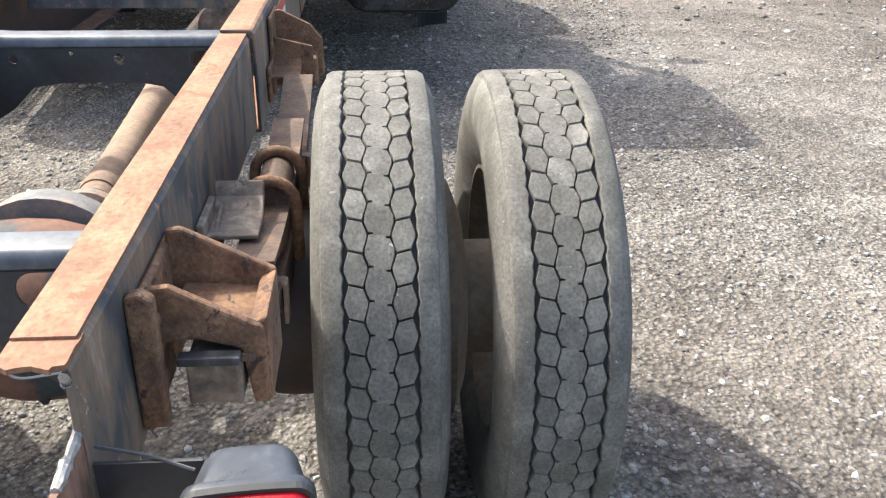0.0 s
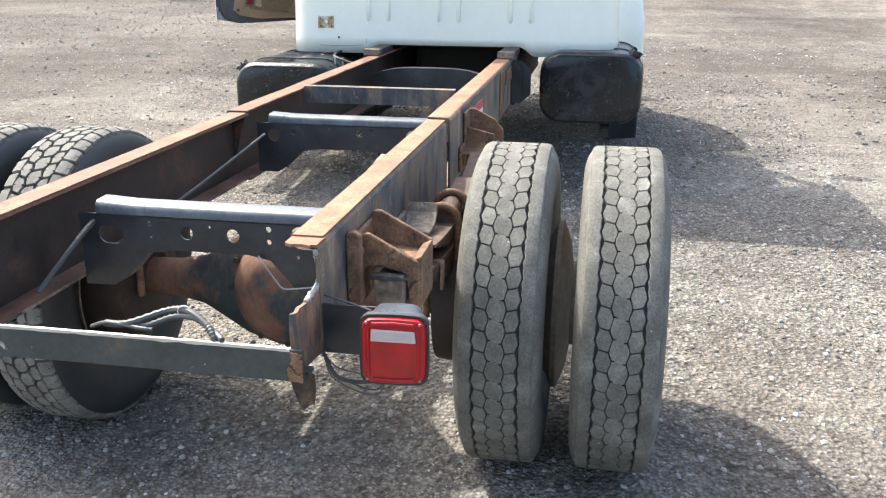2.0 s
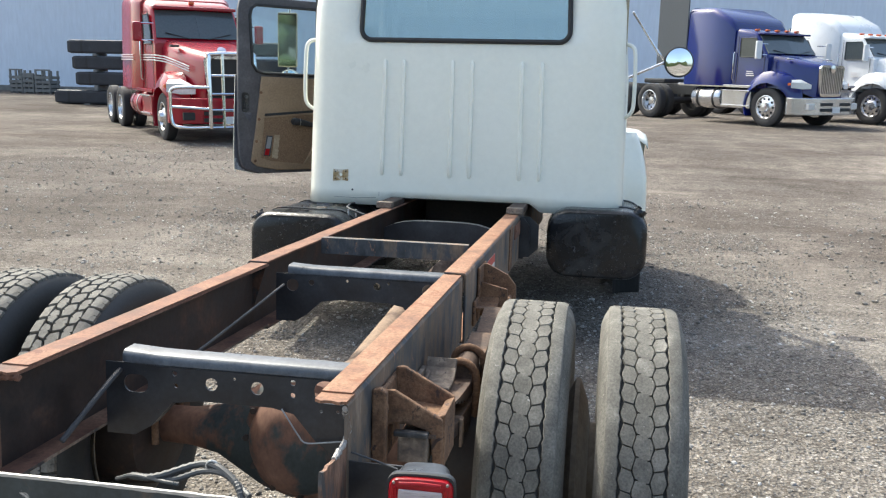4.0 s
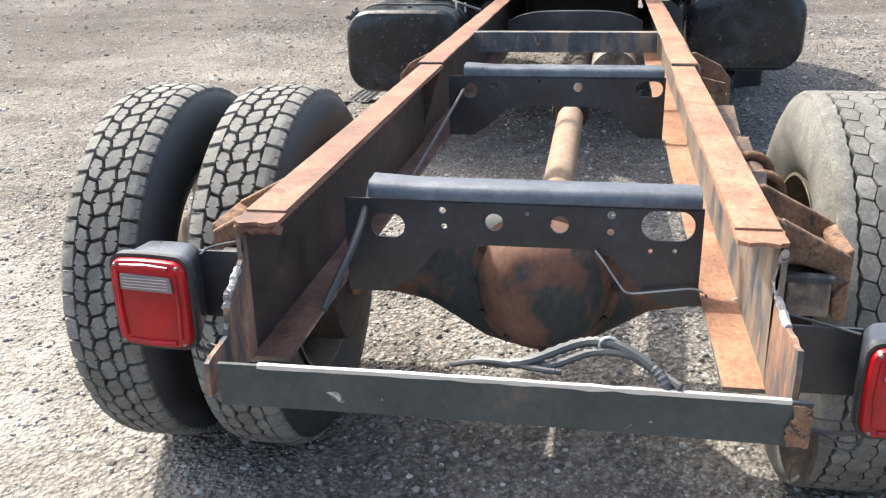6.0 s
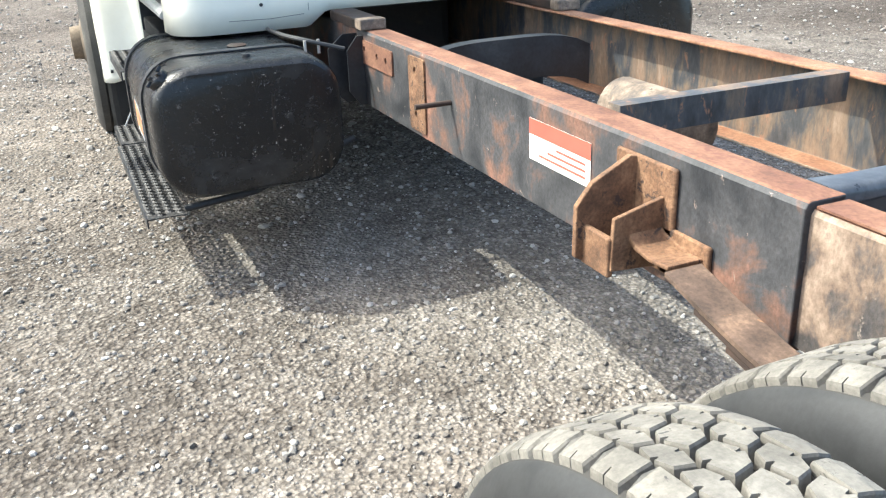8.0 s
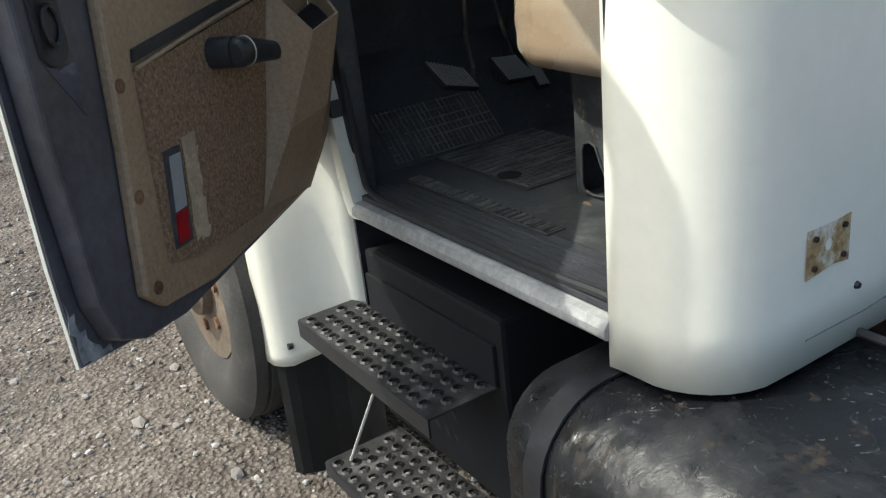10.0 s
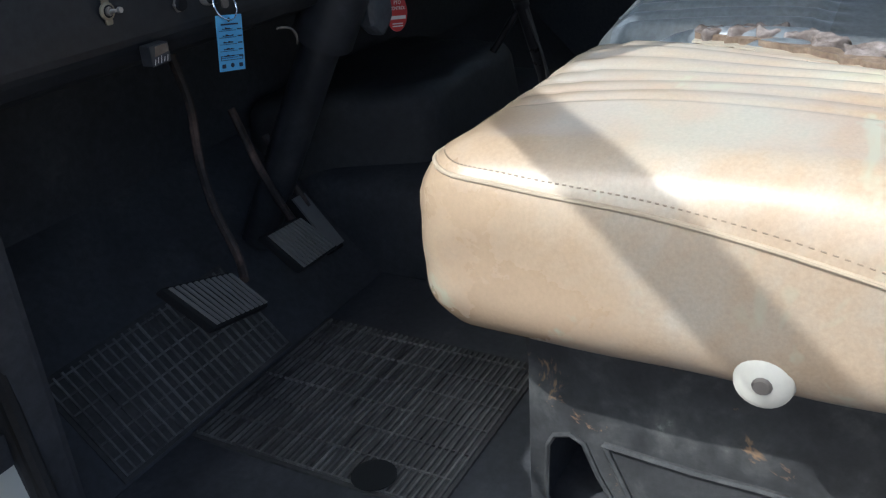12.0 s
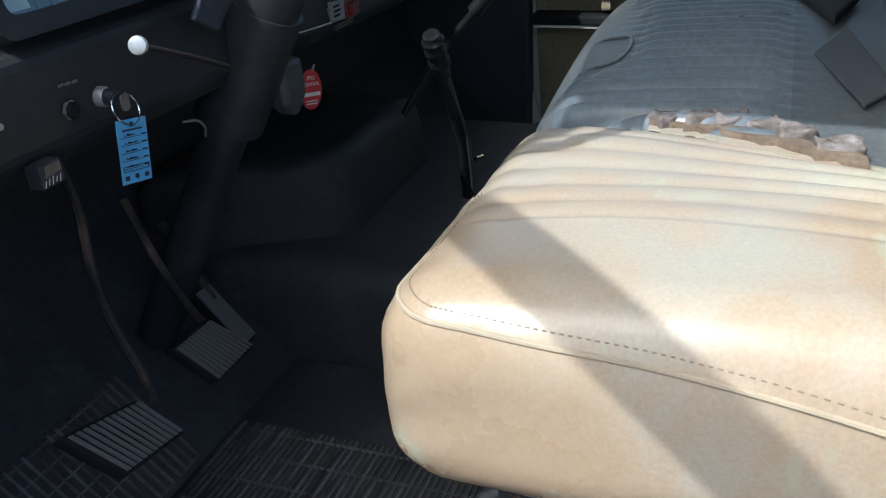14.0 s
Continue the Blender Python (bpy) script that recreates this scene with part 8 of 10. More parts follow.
# switch panel with its red rocker
bm = prism(bmesh.new(), [(-0.205, 1.646), (-0.120, 1.640), (-0.120, 1.668), (-0.205, 1.674)], "y", 5.122, 5.128)
panel = part("switch_panel", bm, PAPER_GREY, dash, "pale switch plate with a red rocker", soft=0.001)
part("rocker_bezel", prism(bmesh.new(), rounded(0.038, 0.026, 0.006, 4, -0.146, 1.655), "y", 5.119, 5.122), ROCKER_RIM, panel, "dark red rocker bezel")
part("red_rocker", box(bmesh.new(), -0.160, -0.134, 5.112, 5.120, 1.645, 1.665, 0.004), ROCKER, panel, "dark red rocker switch")
for k in range(3):
    part("print_line", box(bmesh.new(), -0.200, -0.181 + 0.003 * (k % 2), 5.1212, 5.1220, 1.6515 + 0.0065 * k, 1.6545 + 0.0065 * k), HOLE_BLACK, panel)
for z in (1.6315, 1.6355):
    dash_box("print_line", -0.190, -0.130, z, z + 0.0018, 5.1266, 5.1276, BARE_DIRTY, "", 0)
part("dash_trim", tube(bmesh.new(), [(-0.338, 5.124, 1.666), (-0.330, 5.124, 1.655), (-0.206, 5.124, 1.646), (-0.216, 5.124, 1.668)], 0.0011, 6), BARE_METAL, dash, "thin bright edge line of a control", True)
# radio bay with a pale frame line, and the grey flap beside it
radio = dash_box("radio", -0.242, -0.030, 1.716, 1.800, 5.116, 5.165, HOLE_BLACK, "black radio bay with pale frame")
part("frame_line", tube(bmesh.new(), [(-0.247, 5.115, 1.800), (-0.240, 5.115, 1.727), (-0.028, 5.115, 1.714), (-0.030, 5.115, 1.79)], 0.0012, 6), BARE_METAL, radio, "thin metal frame line", True)
part("paper_scrap", prism(bmesh.new(), [(-0.200, 1.748), (-0.165, 1.744), (-0.172, 1.775), (-0.204, 1.778)], "y", 5.1135, 5.1155), PAPER_GREY, radio, "torn paper scrap")
part("wire_loop", tube(bmesh.new(), [(-0.212 + 0.011 * math.cos(a), 5.113, 1.738 + 0.007 * math.sin(a)) for a in [2 * math.pi * k / 16 for k in range(16)]], 0.0012, 6, True), BARE_METAL, radio, "small steel loop", True)
part("tuning_clip", tube(bmesh.new(), smooth_line([(-0.120, 5.113, 1.775), (-0.100, 5.110, 1.752), (-0.085, 5.113, 1.748), (-0.082, 5.113, 1.765)], 4), 0.0035, 6), CHROME, radio, "bright bent clip", True)
for k in range(4):
    part("print_line", box(bmesh.new(), -0.19 + 0.012 * k, -0.183 + 0.012 * k, 5.1145, 5.1158, 1.729, 1.732), PAPER_WHITE, radio)
bm = prism(bmesh.new(), [(0.040, 1.684), (0.140, 1.678), (0.118, 1.745), (0.018, 1.750)], "y", 5.112, 5.126)
part("grey_flap", bm, PAPER_GREY, dash, "grey plastic ashtray flap", soft=0.003)
dash_box("dash_slot", 0.005, 0.10, 1.640, 1.652, 5.1255, 5.129, PAPER_GREY, "grey slot edge", 0.001)

# steering column, wheel, stalk
col_a, col_b = Vector((-0.42, 5.20, 1.52)), Vector((-0.42, 4.94, 2.0))
hub = col_a + (col_b - col_a).normalized() * 0.45
bm = bmesh.new()
tube(bm, [col_a - (col_b - col_a).normalized() * 0.34, hub], 0.030, 20)
part("column_tube", bm, COLUMN_BLACK, truck, "black steering column", True)
bm = bmesh.new()
tube(bm, [col_a.lerp(col_b, 0.10), col_a.lerp(col_b, 0.40)], 0.045, 20)
tube(bm, [col_a.lerp(col_b, 0.40), col_a.lerp(col_b, 0.50)], 0.040, 20)
part("column_shroud", bm, COLUMN_BLACK, truck, "black column shroud", True)
bm = lathe(bmesh.new(), [(0.040, -0.006), (0.058, -0.004), (0.060, 0.0), (0.058, 0.004), (0.040, 0.006)], 28, "z", (0, 0, 0))
part("column_collar", bm, COLUMN_BLACK, truck, "column collar ring", True, Matrix.Translation(col_a.lerp(col_b, 0.56)) @ (col_b - col_a).to_track_quat("Z", "Y").to_matrix().to_4x4())
bm = prism(bmesh.new(), [(-0.526, 1.762), (-0.505, 1.753), (-0.501, 1.742), (-0.478, 1.738), (-0.520, 1.704), (-0.562, 1.726)], "y", 5.098, 5.106)
part("column_bracket", bm, FLAP_BLUE, truck, "bluish-grey plastic flap beside the column", soft=0.003)
bm = bmesh.new()
prism(bm, [(-0.40, 1.64), (-0.345, 1.635), (-0.335, 1.585), (-0.37, 1.56), (-0.395, 1.58)], "y", 5.10, 5.13)
part("column_flap", bm, WORN_BLACK, truck, "grey plastic flap by the column", soft=0.008)
wm = Matrix.Translation(hub) @ (col_b - col_a).to_track_quat("Z", "Y").to_matrix().to_4x4()
wheel = part("steering_wheel", tube(bmesh.new(), [(0.268 * math.cos(a), 0.268 * math.sin(a), 0.02) for a in [2 * math.pi * k / 48 for k in range(48)]], 0.0135, 10, True), CAB_BLACK, truck, "black two-spoke steering wheel", True, wm)
for a in (0.2, math.pi - 0.2):
    part("spoke", tube(bmesh.new(), [(0.04 * math.cos(a), 0.04 * math.sin(a), 0.0), (0.264 * math.cos(a), 0.264 * math.sin(a), 0.018)], 0.011, 8), CAB_BLACK, wheel, "", True)
part("horn_boss", lathe(bmesh.new(), [(0.0, -0.02), (0.055, -0.02), (0.05, 0.02), (0.0, 0.026)], 24, "z", (0, 0, 0), False), CAB_BLACK, wheel, "", True)
stalk = part("hand_control", tube(bmesh.new(), [(-0.56, 5.068, 1.678), (-0.635, 5.058, 1.708), (-0.712, 5.052, 1.737)], 0.0026, 8), STALK, truck, "thin dark control stalk with a silver knob", True)
bm = lathe(bmesh.new(), [(0.0, -0.004), (0.0045, -0.0045), (0.0078, -0.0035), (0.0085, 0.0), (0.0078, 0.004), (0.004, 0.008), (0.0, 0.008)], 24, "x", (0, 0, 0), False)
part("silver_knob", bm, SILVER, stalk, "worn silver knob", True, Matrix.Translation((-0.716, 5.050, 1.738)) @ Matrix.Rotation(radians(22), 4, "Z") @ Matrix.Rotation(radians(12), 4, "Y"))
part("horn_ring", tube(bmesh.new(), smooth_line([(-0.578, 5.124, 1.620), (-0.562, 5.118, 1.617), (-0.550, 5.118, 1.606), (-0.543, 5.124, 1.592)]), 0.0015, 6), BARE_DIRTY, dash, "", True)

# key, ring and blue tag
key = part("ignition_key", prism(bmesh.new(), rounded(0.010, 0.016, 0.004, 3, -0.690, 1.677), "y", 5.098, 5.1005), BARE_DIRTY, None, "", at=TILT)
tagged(key, "worn ignition key with a steel ring and bright blue paper tag", "key")
part("key_ring", tube(bmesh.new(), [(-0.692 + 0.0165 * math.cos(a), 5.098 + 0.006 * math.sin(a), 1.672 + 0.0150 * math.sin(a)) for a in [2 * math.pi * k / 28 for k in range(28)]], 0.0009, 6, True), CHROME, key, "thin steel key ring", True)
TAG = Matrix.Translation((-0.692, 5.096, 1.662)) @ Matrix.Rotation(radians(8), 4, "Y") @ Matrix.Rotation(radians(-10), 4, "Z") @ Matrix.Diagonal((0.85, 1.0, 0.87, 1.0))


def tag_piece(name, outline, holes, n0, n1, material, label=""):
    bm = plate(bmesh.new(), outline, holes, lambda u, v, w: TAG @ Vector((u, -(n0 + w), v)), n1 - n0)
    return part(name, bm, material, key, label)


tag_piece("paper_tag", [(-0.021, 0.0), (0.021, 0.0), (0.021, -0.070), (-0.021, -0.070)], [[(0.003 * math.cos(a), -0.006 + 0.003 * math.sin(a)) for a in [2 * math.pi * k / 10 for k in range(10)]]], 0.0, 0.0008, TAG_BLUE, "bright blue paper key tag with handwriting")
for k in range(5):
    z = -0.019 - 0.0085 * k
    tag_piece("ruled_line", [(-0.018, z), (0.010, z), (0.010, z - 0.0006), (-0.018, z - 0.0006)], [], 0.0009, 0.0012, TAG_INK)
    tag_piece("written_line", wobble_line([(-0.012, z + 0.0028), (0.004 + 0.002 * (k % 2), z + 0.0028)], 0.003, 7, k) + [(0.004, z + 0.0012), (-0.012, z + 0.0012)], [], 0.0009, 0.0012, TAG_INK)
    tag_piece("printed_word", [(0.012, z), (0.019, z), (0.019, z + 0.0016), (0.012, z + 0.0016)], [], 0.0009, 0.0012, TAG_INK)
tag_piece("tag_box", [(-0.018, -0.0565), (0.018, -0.0565), (0.018, -0.0505), (-0.018, -0.0505)], [[(-0.0172, -0.0558), (0.0172, -0.0558), (0.0172, -0.0512), (-0.0172, -0.0512)]], 0.0009, 0.0012, TAG_INK)
tag_piece("tag_dot", [(0.003 * math.cos(a), -0.063 + 0.003 * math.sin(a)) for a in [2 * math.pi * k / 12 for k in range(12)]], [], 0.0009, 0.0012, TAG_INK)
for s in (-1, 1):
    tag_piece("tag_square", rounded(0.006, 0.005, 0.0005, 1, s * 0.014, -0.0635), [], 0.0009, 0.0012, TAG_INK)
tag_piece("tag_heading", [(-0.014, -0.0125), (0.014, -0.0125), (0.014, -0.0105), (-0.014, -0.0105)], [], 0.0009, 0.0012, TAG_INK)

# red control tag, its words cut from the built-in font
RED = Matrix.Translation((-0.338, 5.098, 1.588)) @ Matrix.Rotation(radians(7), 4, "Y") @ Matrix.Rotation(radians(-24), 4, "Z") @ Matrix.Diagonal((0.76, 1.0, 0.90, 1.0))
bm = plate(bmesh.new(), disc(0.0235, 26, 0.029), [], lambda u, v, w: RED @ Vector((u, -w, v)), 0.002)
red = part("control_tag", bm, TAG_RED, truck, "round red control tag with white print")
part("tag_wire", tube(bmesh.new(), smooth_line([RED @ Vector((0.004, -0.001, 0.026)), RED @ Vector((0.014, 0.002, 0.034)), RED @ Vector((0.012, 0.006, 0.02))]), 0.0012, 6), BARE_METAL, red, "", True)


def words(text, size, m, material, parent):
    cu = bpy.data.curves.new("words", "FONT")
    cu.body, cu.size, cu.align_x, cu.extrude = text, size, "CENTER", 0.0002
    tmp = new("words", cu)
    me = bpy.data.meshes.new_from_object(tmp.evaluated_get(bpy.context.evaluated_depsgraph_get()))
    bpy.data.objects.remove(tmp)
    bpy.data.curves.remove(cu)
    me.name = "lettering"
    me.materials.clear()
    me.materials.append(material)
    ob = new("lettering", me)
    ob.parent, ob.matrix_basis = parent, m
    return ob


FLAT = Matrix.Rotation(radians(90), 4, "X")
for text, z in (("PTO", 0.014), ("CONTROL", 0.0055)):
    words(text, 0.0085 if text == "PTO" else 0.0075, RED @ Matrix.Translation((0, -0.0025, z)) @ FLAT, PAPER_WHITE, red)
bm = plate(bmesh.new(), [(-0.019, -0.004), (0.019, -0.004), (0.019, -0.0095), (-0.019, -0.0095)], [], lambda u, v, w: RED @ Vector((u, -0.0021 - w, v)), 0.0005)
part("print_band", bm, PAPER_WHITE, red)
for k in range(2):
    bm = plate(bmesh.new(), [(-0.012, -0.0155 - 0.004 * k), (0.012, -0.0155 - 0.004 * k), (0.012, -0.0172 - 0.004 * k), (-0.012, -0.0172 - 0.004 * k)], [], lambda u, v, w: RED @ Vector((u, -0.0021 - w, v)), 0.0005)
    part("print_line", bm, PAPER_WHITE, red)
words("P.T.O.", 0.0095, Matrix.Translation((-0.186, 5.1265, 1.6755)) @ FLAT, PAPER_WHITE, dash)

# engine cover and levers
def cover_shape(p):
    q = p.copy()
    low = max(0.0, 1.40 - p.z)
    left = 1 - ease((p.x + 0.11) / 0.30)
    q.x -= left * (0.55 * max(0.0, p.y - 5.19) + 0.10 * low) - (1 - left) * 0.10 * low
    q.y -= 0.12 * low * (1 - ease((p.y - 5.19) / 0.2))
    q.z += 0.003 * math.sin((p.x * 0.8 + p.y) * 60) * ease((p.z - 1.36) / 0.03)
    return q


part("engine_cover", rounded_block(-0.11, 0.26, 5.185, 5.49, 1.06, 1.405, 0.035, (12, 10, 8), cover_shape), COVER_RUBBER, truck, "soft black rubber engine cover", True)
part("floor_tunnel", rounded_block(-0.25, 0.55, 4.80, 5.50, 1.06, 1.27, 0.05, (6, 6, 4)), CAB_BLACK, truck, "low black floor tunnel", True)
lever = part("gear_lever", tube(bmesh.new(), [(-0.05, 4.985, 1.33), (-0.085, 4.975, 1.43), (-0.17, 4.975, 1.57)], 0.0105, 12), LEVER, truck, "black gear lever with ribbed grip", True)
g0, g1 = Vector((-0.168, 4.975, 1.567)), Vector((-0.205, 4.975, 1.632))
bm = bmesh.new()
line = [g0.lerp(g1, k / 14) for k in range(15)]
rings = []
for k, p in enumerate(line):
    r = (0.0165 if k % 4 < 2 else 0.0145) if 2 < k < 13 else 0.0125
    d = (g1 - g0).normalized()
    s_ = d.cross(Vector((0, 1, 0))).normalized()
    w_ = s_.cross(d)
    rings.append([bm.verts.new(p + (s_ * math.cos(a) + w_ * math.sin(a)) * r) for a in [2 * math.pi * q / 14 for q in range(14)]])
for a, b in zip(rings, rings[1:]):
    for q in range(14):
        bm.faces.new((a[q], a[(q + 1) % 14], b[(q + 1) % 14], b[q]))
bm.faces.new(rings[0]), bm.faces.new(rings[-1])
part("ribbed_grip", bm, LEVER, lever, "ribbed dark metal grip", True)
cable = smooth_line([(-0.172, 4.968, 1.565), (-0.120, 4.962, 1.475), (-0.098, 4.964, 1.43), (-0.062, 4.972, 1.345)], 4)
part("air_line", tube(bmesh.new(), cable, 0.0028, 6), LOOM_GREY, lever, "thin air line along the lever", True)
part("line_fitting", tube(bmesh.new(), [(-0.070, 4.962, 1.402), (-0.048, 4.958, 1.398)], 0.0045, 8), CHROME, lever, "small chrome fitting", True)
far = part("range_lever", tube(bmesh.new(), [(0.02, 5.12, 1.44), (0.05, 5.055, 1.547), (0.057, 4.985, 1.622)], 0.0068, 10), LEVER, truck, "second long black lever with a thicker upper half", True)
part("upper_rod", tube(bmesh.new(), [(0.0565, 4.990, 1.617), (0.06, 4.957, 1.652), (0.07, 4.84, 1.785)], 0.0115, 12), LEVER, far, "", True)
part("rod_joint", tube(bmesh.new(), [(0.055, 4.998, 1.609), (0.0568, 4.986, 1.621)], 0.0125, 12), LEVER, far, "worn joint", True)


# ---- the yard: building, parked tractors, stacked beams, crates ----
def paint(name, colour, rough, metal=0.0, coat=0.6):
    """Smooth vehicle paint with faint broad fading."""
    return surface(name, [(0.3, tuple(c * 0.86 for c in colour)), (0.7, colour)], 0.9, (rough, rough + 0.08), metal, 0.02, 6.0, (1, 1, 1), None, 30, 0.6, 0.001, coat, 0.08)


RED_PAINT = paint("red_truck_paint", (0.31, 0.006, 0.020), 0.20, 0.0, 0.25)
BLUE_PAINT = paint("deep_blue_truck_paint", (0.006, 0.014, 0.13), 0.14, 0.0, 0.5)
EXTENDER = plain("grey_extender_plastic", (0.075, 0.085, 0.095), 0.6)
TRUCK_WHITE = paint("white_truck_paint", (0.76, 0.78, 0.80), 0.25)
STRIPE = plain("white_stripe", (0.75, 0.72, 0.72), 0.4)
FAR_GLASS = plain("dark_tinted_glass", (0.075, 0.09, 0.094), 0.08, 0.0, 0.4)
FAR_TYRE = plain("black_tyre_rubber", (0.03, 0.03, 0.032), 0.8)
FAR_BLACK = plain("black_chassis_paint", (0.02, 0.021, 0.023), 0.6)
POLISHED = paint("polished_aluminium", (0.72, 0.73, 0.75), 0.2, 0.9, 0.0)
LAMP_GLASS = plain("cloudy_headlamp", (0.62, 0.62, 0.60), 0.15, 0.0, 0.8)
AMBER = plain("amber_lens", (0.60, 0.12, 0.03), 0.3)
WALL_PANEL = surface("pale_blue_grey_wall_panel", [(0.3, (0.60, 0.665, 0.76)), (0.7, (0.67, 0.735, 0.83))], 0.12, (0.5, 0.65), 0.0, 0.05, 6.0, (1, 1, 0.2), None, 30, 0.6, 0.002, 0.0, 0.15)
CRATE_GREY = surface("weathered_crate_board", [(0.3, (0.13, 0.13, 0.125)), (0.7, (0.24, 0.235, 0.22))], 5.0, (0.8, 0.95), 0.0, 0.2, 40.0)
BEAM_DARK = surface("dark_painted_beam", [(0.3, (0.018, 0.019, 0.024)), (0.7, (0.04, 0.042, 0.05))], 3.0, (0.5, 0.7), 0.0, 0.2, 30.0)


def loft(bm, rings, cap=True):
    rows = [[bm.verts.new(p) for p in r] for r in rings]
    k = len(rows[0])
    for a, b in zip(rows, rows[1:]):
        for i in range(k):
            bm.faces.new((a[i], a[(i + 1) % k], b[(i + 1) % k], b[i]))
    if cap:
        bm.faces.new(rows[0][::-1]), bm.faces.new(rows[-1])
    return bm


def section(y, w, z0, z1, r=0.12, tuck=0.0):
    """A cross section of a cab or hood: upright sides, rounded shoulders."""
    h = []
    for k in range(5):
        a = radians(90 * k / 4)
        h.append((w - tuck - r + r * math.cos(a), z1 - r + r * math.sin(a)))
    right = [(w, z0)] + h
    return [(x, y, z) for x, z in right] + [(-x, y, z) for x, z in right[::-1]]


def far_wheel(thing, side, y, dual):
    """A wheel with its tyre, polished rim, holes and hub; a second tyre inside where it is a dual."""
    x = side * (1.08 if dual else 1.02)
    half = 0.125
    pr = [(0.30, -half + 0.02), (0.36, -half), (0.45, -half), (0.50, -half + 0.025), (0.515, -half + 0.06), (0.515, half - 0.06), (0.50, half - 0.025), (0.45, half), (0.36, half), (0.30, half - 0.02)]
    at = Matrix.Translation((x, y, 0.515)) @ Matrix.Diagonal((side, 1, 1, 1))
    tyre = part("rear_tyre" if dual else "front_tyre", lathe(bmesh.new(), pr, 36), FAR_TYRE, thing, "", True, at)
    depth = -0.06 if dual else 0.10
    bm = lathe(bmesh.new(), [(0.315, 0.115), (0.295, 0.118), (0.285, 0.09), (0.27, depth - 0.02), (0.16, depth), (0.13, depth + 0.02), (0.11, depth + 0.09), (0.0, depth + 0.10), (0.0, -0.1), (0.29, -0.1)], 36)
    rim = part("rim", bm, POLISHED, tyre, "polished aluminium wheel with round holes", True)
    for k in range(10):
        a = 2 * math.pi * k / 10
        bm = lathe(bmesh.new(), [(0.0, -0.002), (0.032, -0.002), (0.032, 0.008), (0.0, 0.008)], 8, "x", (depth - 0.008, 0.222 * math.cos(a), 0.222 * math.sin(a)), False)
        part("rim_hole", bm, HOLE_BLACK, tyre)
    if dual:
        part("inner_tyre", lathe(bmesh.new(), pr, 28), FAR_TYRE, thing, "", True, Matrix.Translation((side * 0.74, y, 0.515)))


def cab_forward(p):
    """The low, set-forward cab of the newer tractors: the windshield stands over the front axle."""
    y = p.y
    if y < 1.02:
        y = 1.02 - (1.02 - y) * 0.594 if y > -0.95 else -0.15 + (y + 0.95) * 0.975
    return Vector((p.x, y, 1 + (p.z - 1) * 0.755 if p.z > 1 else p.z))


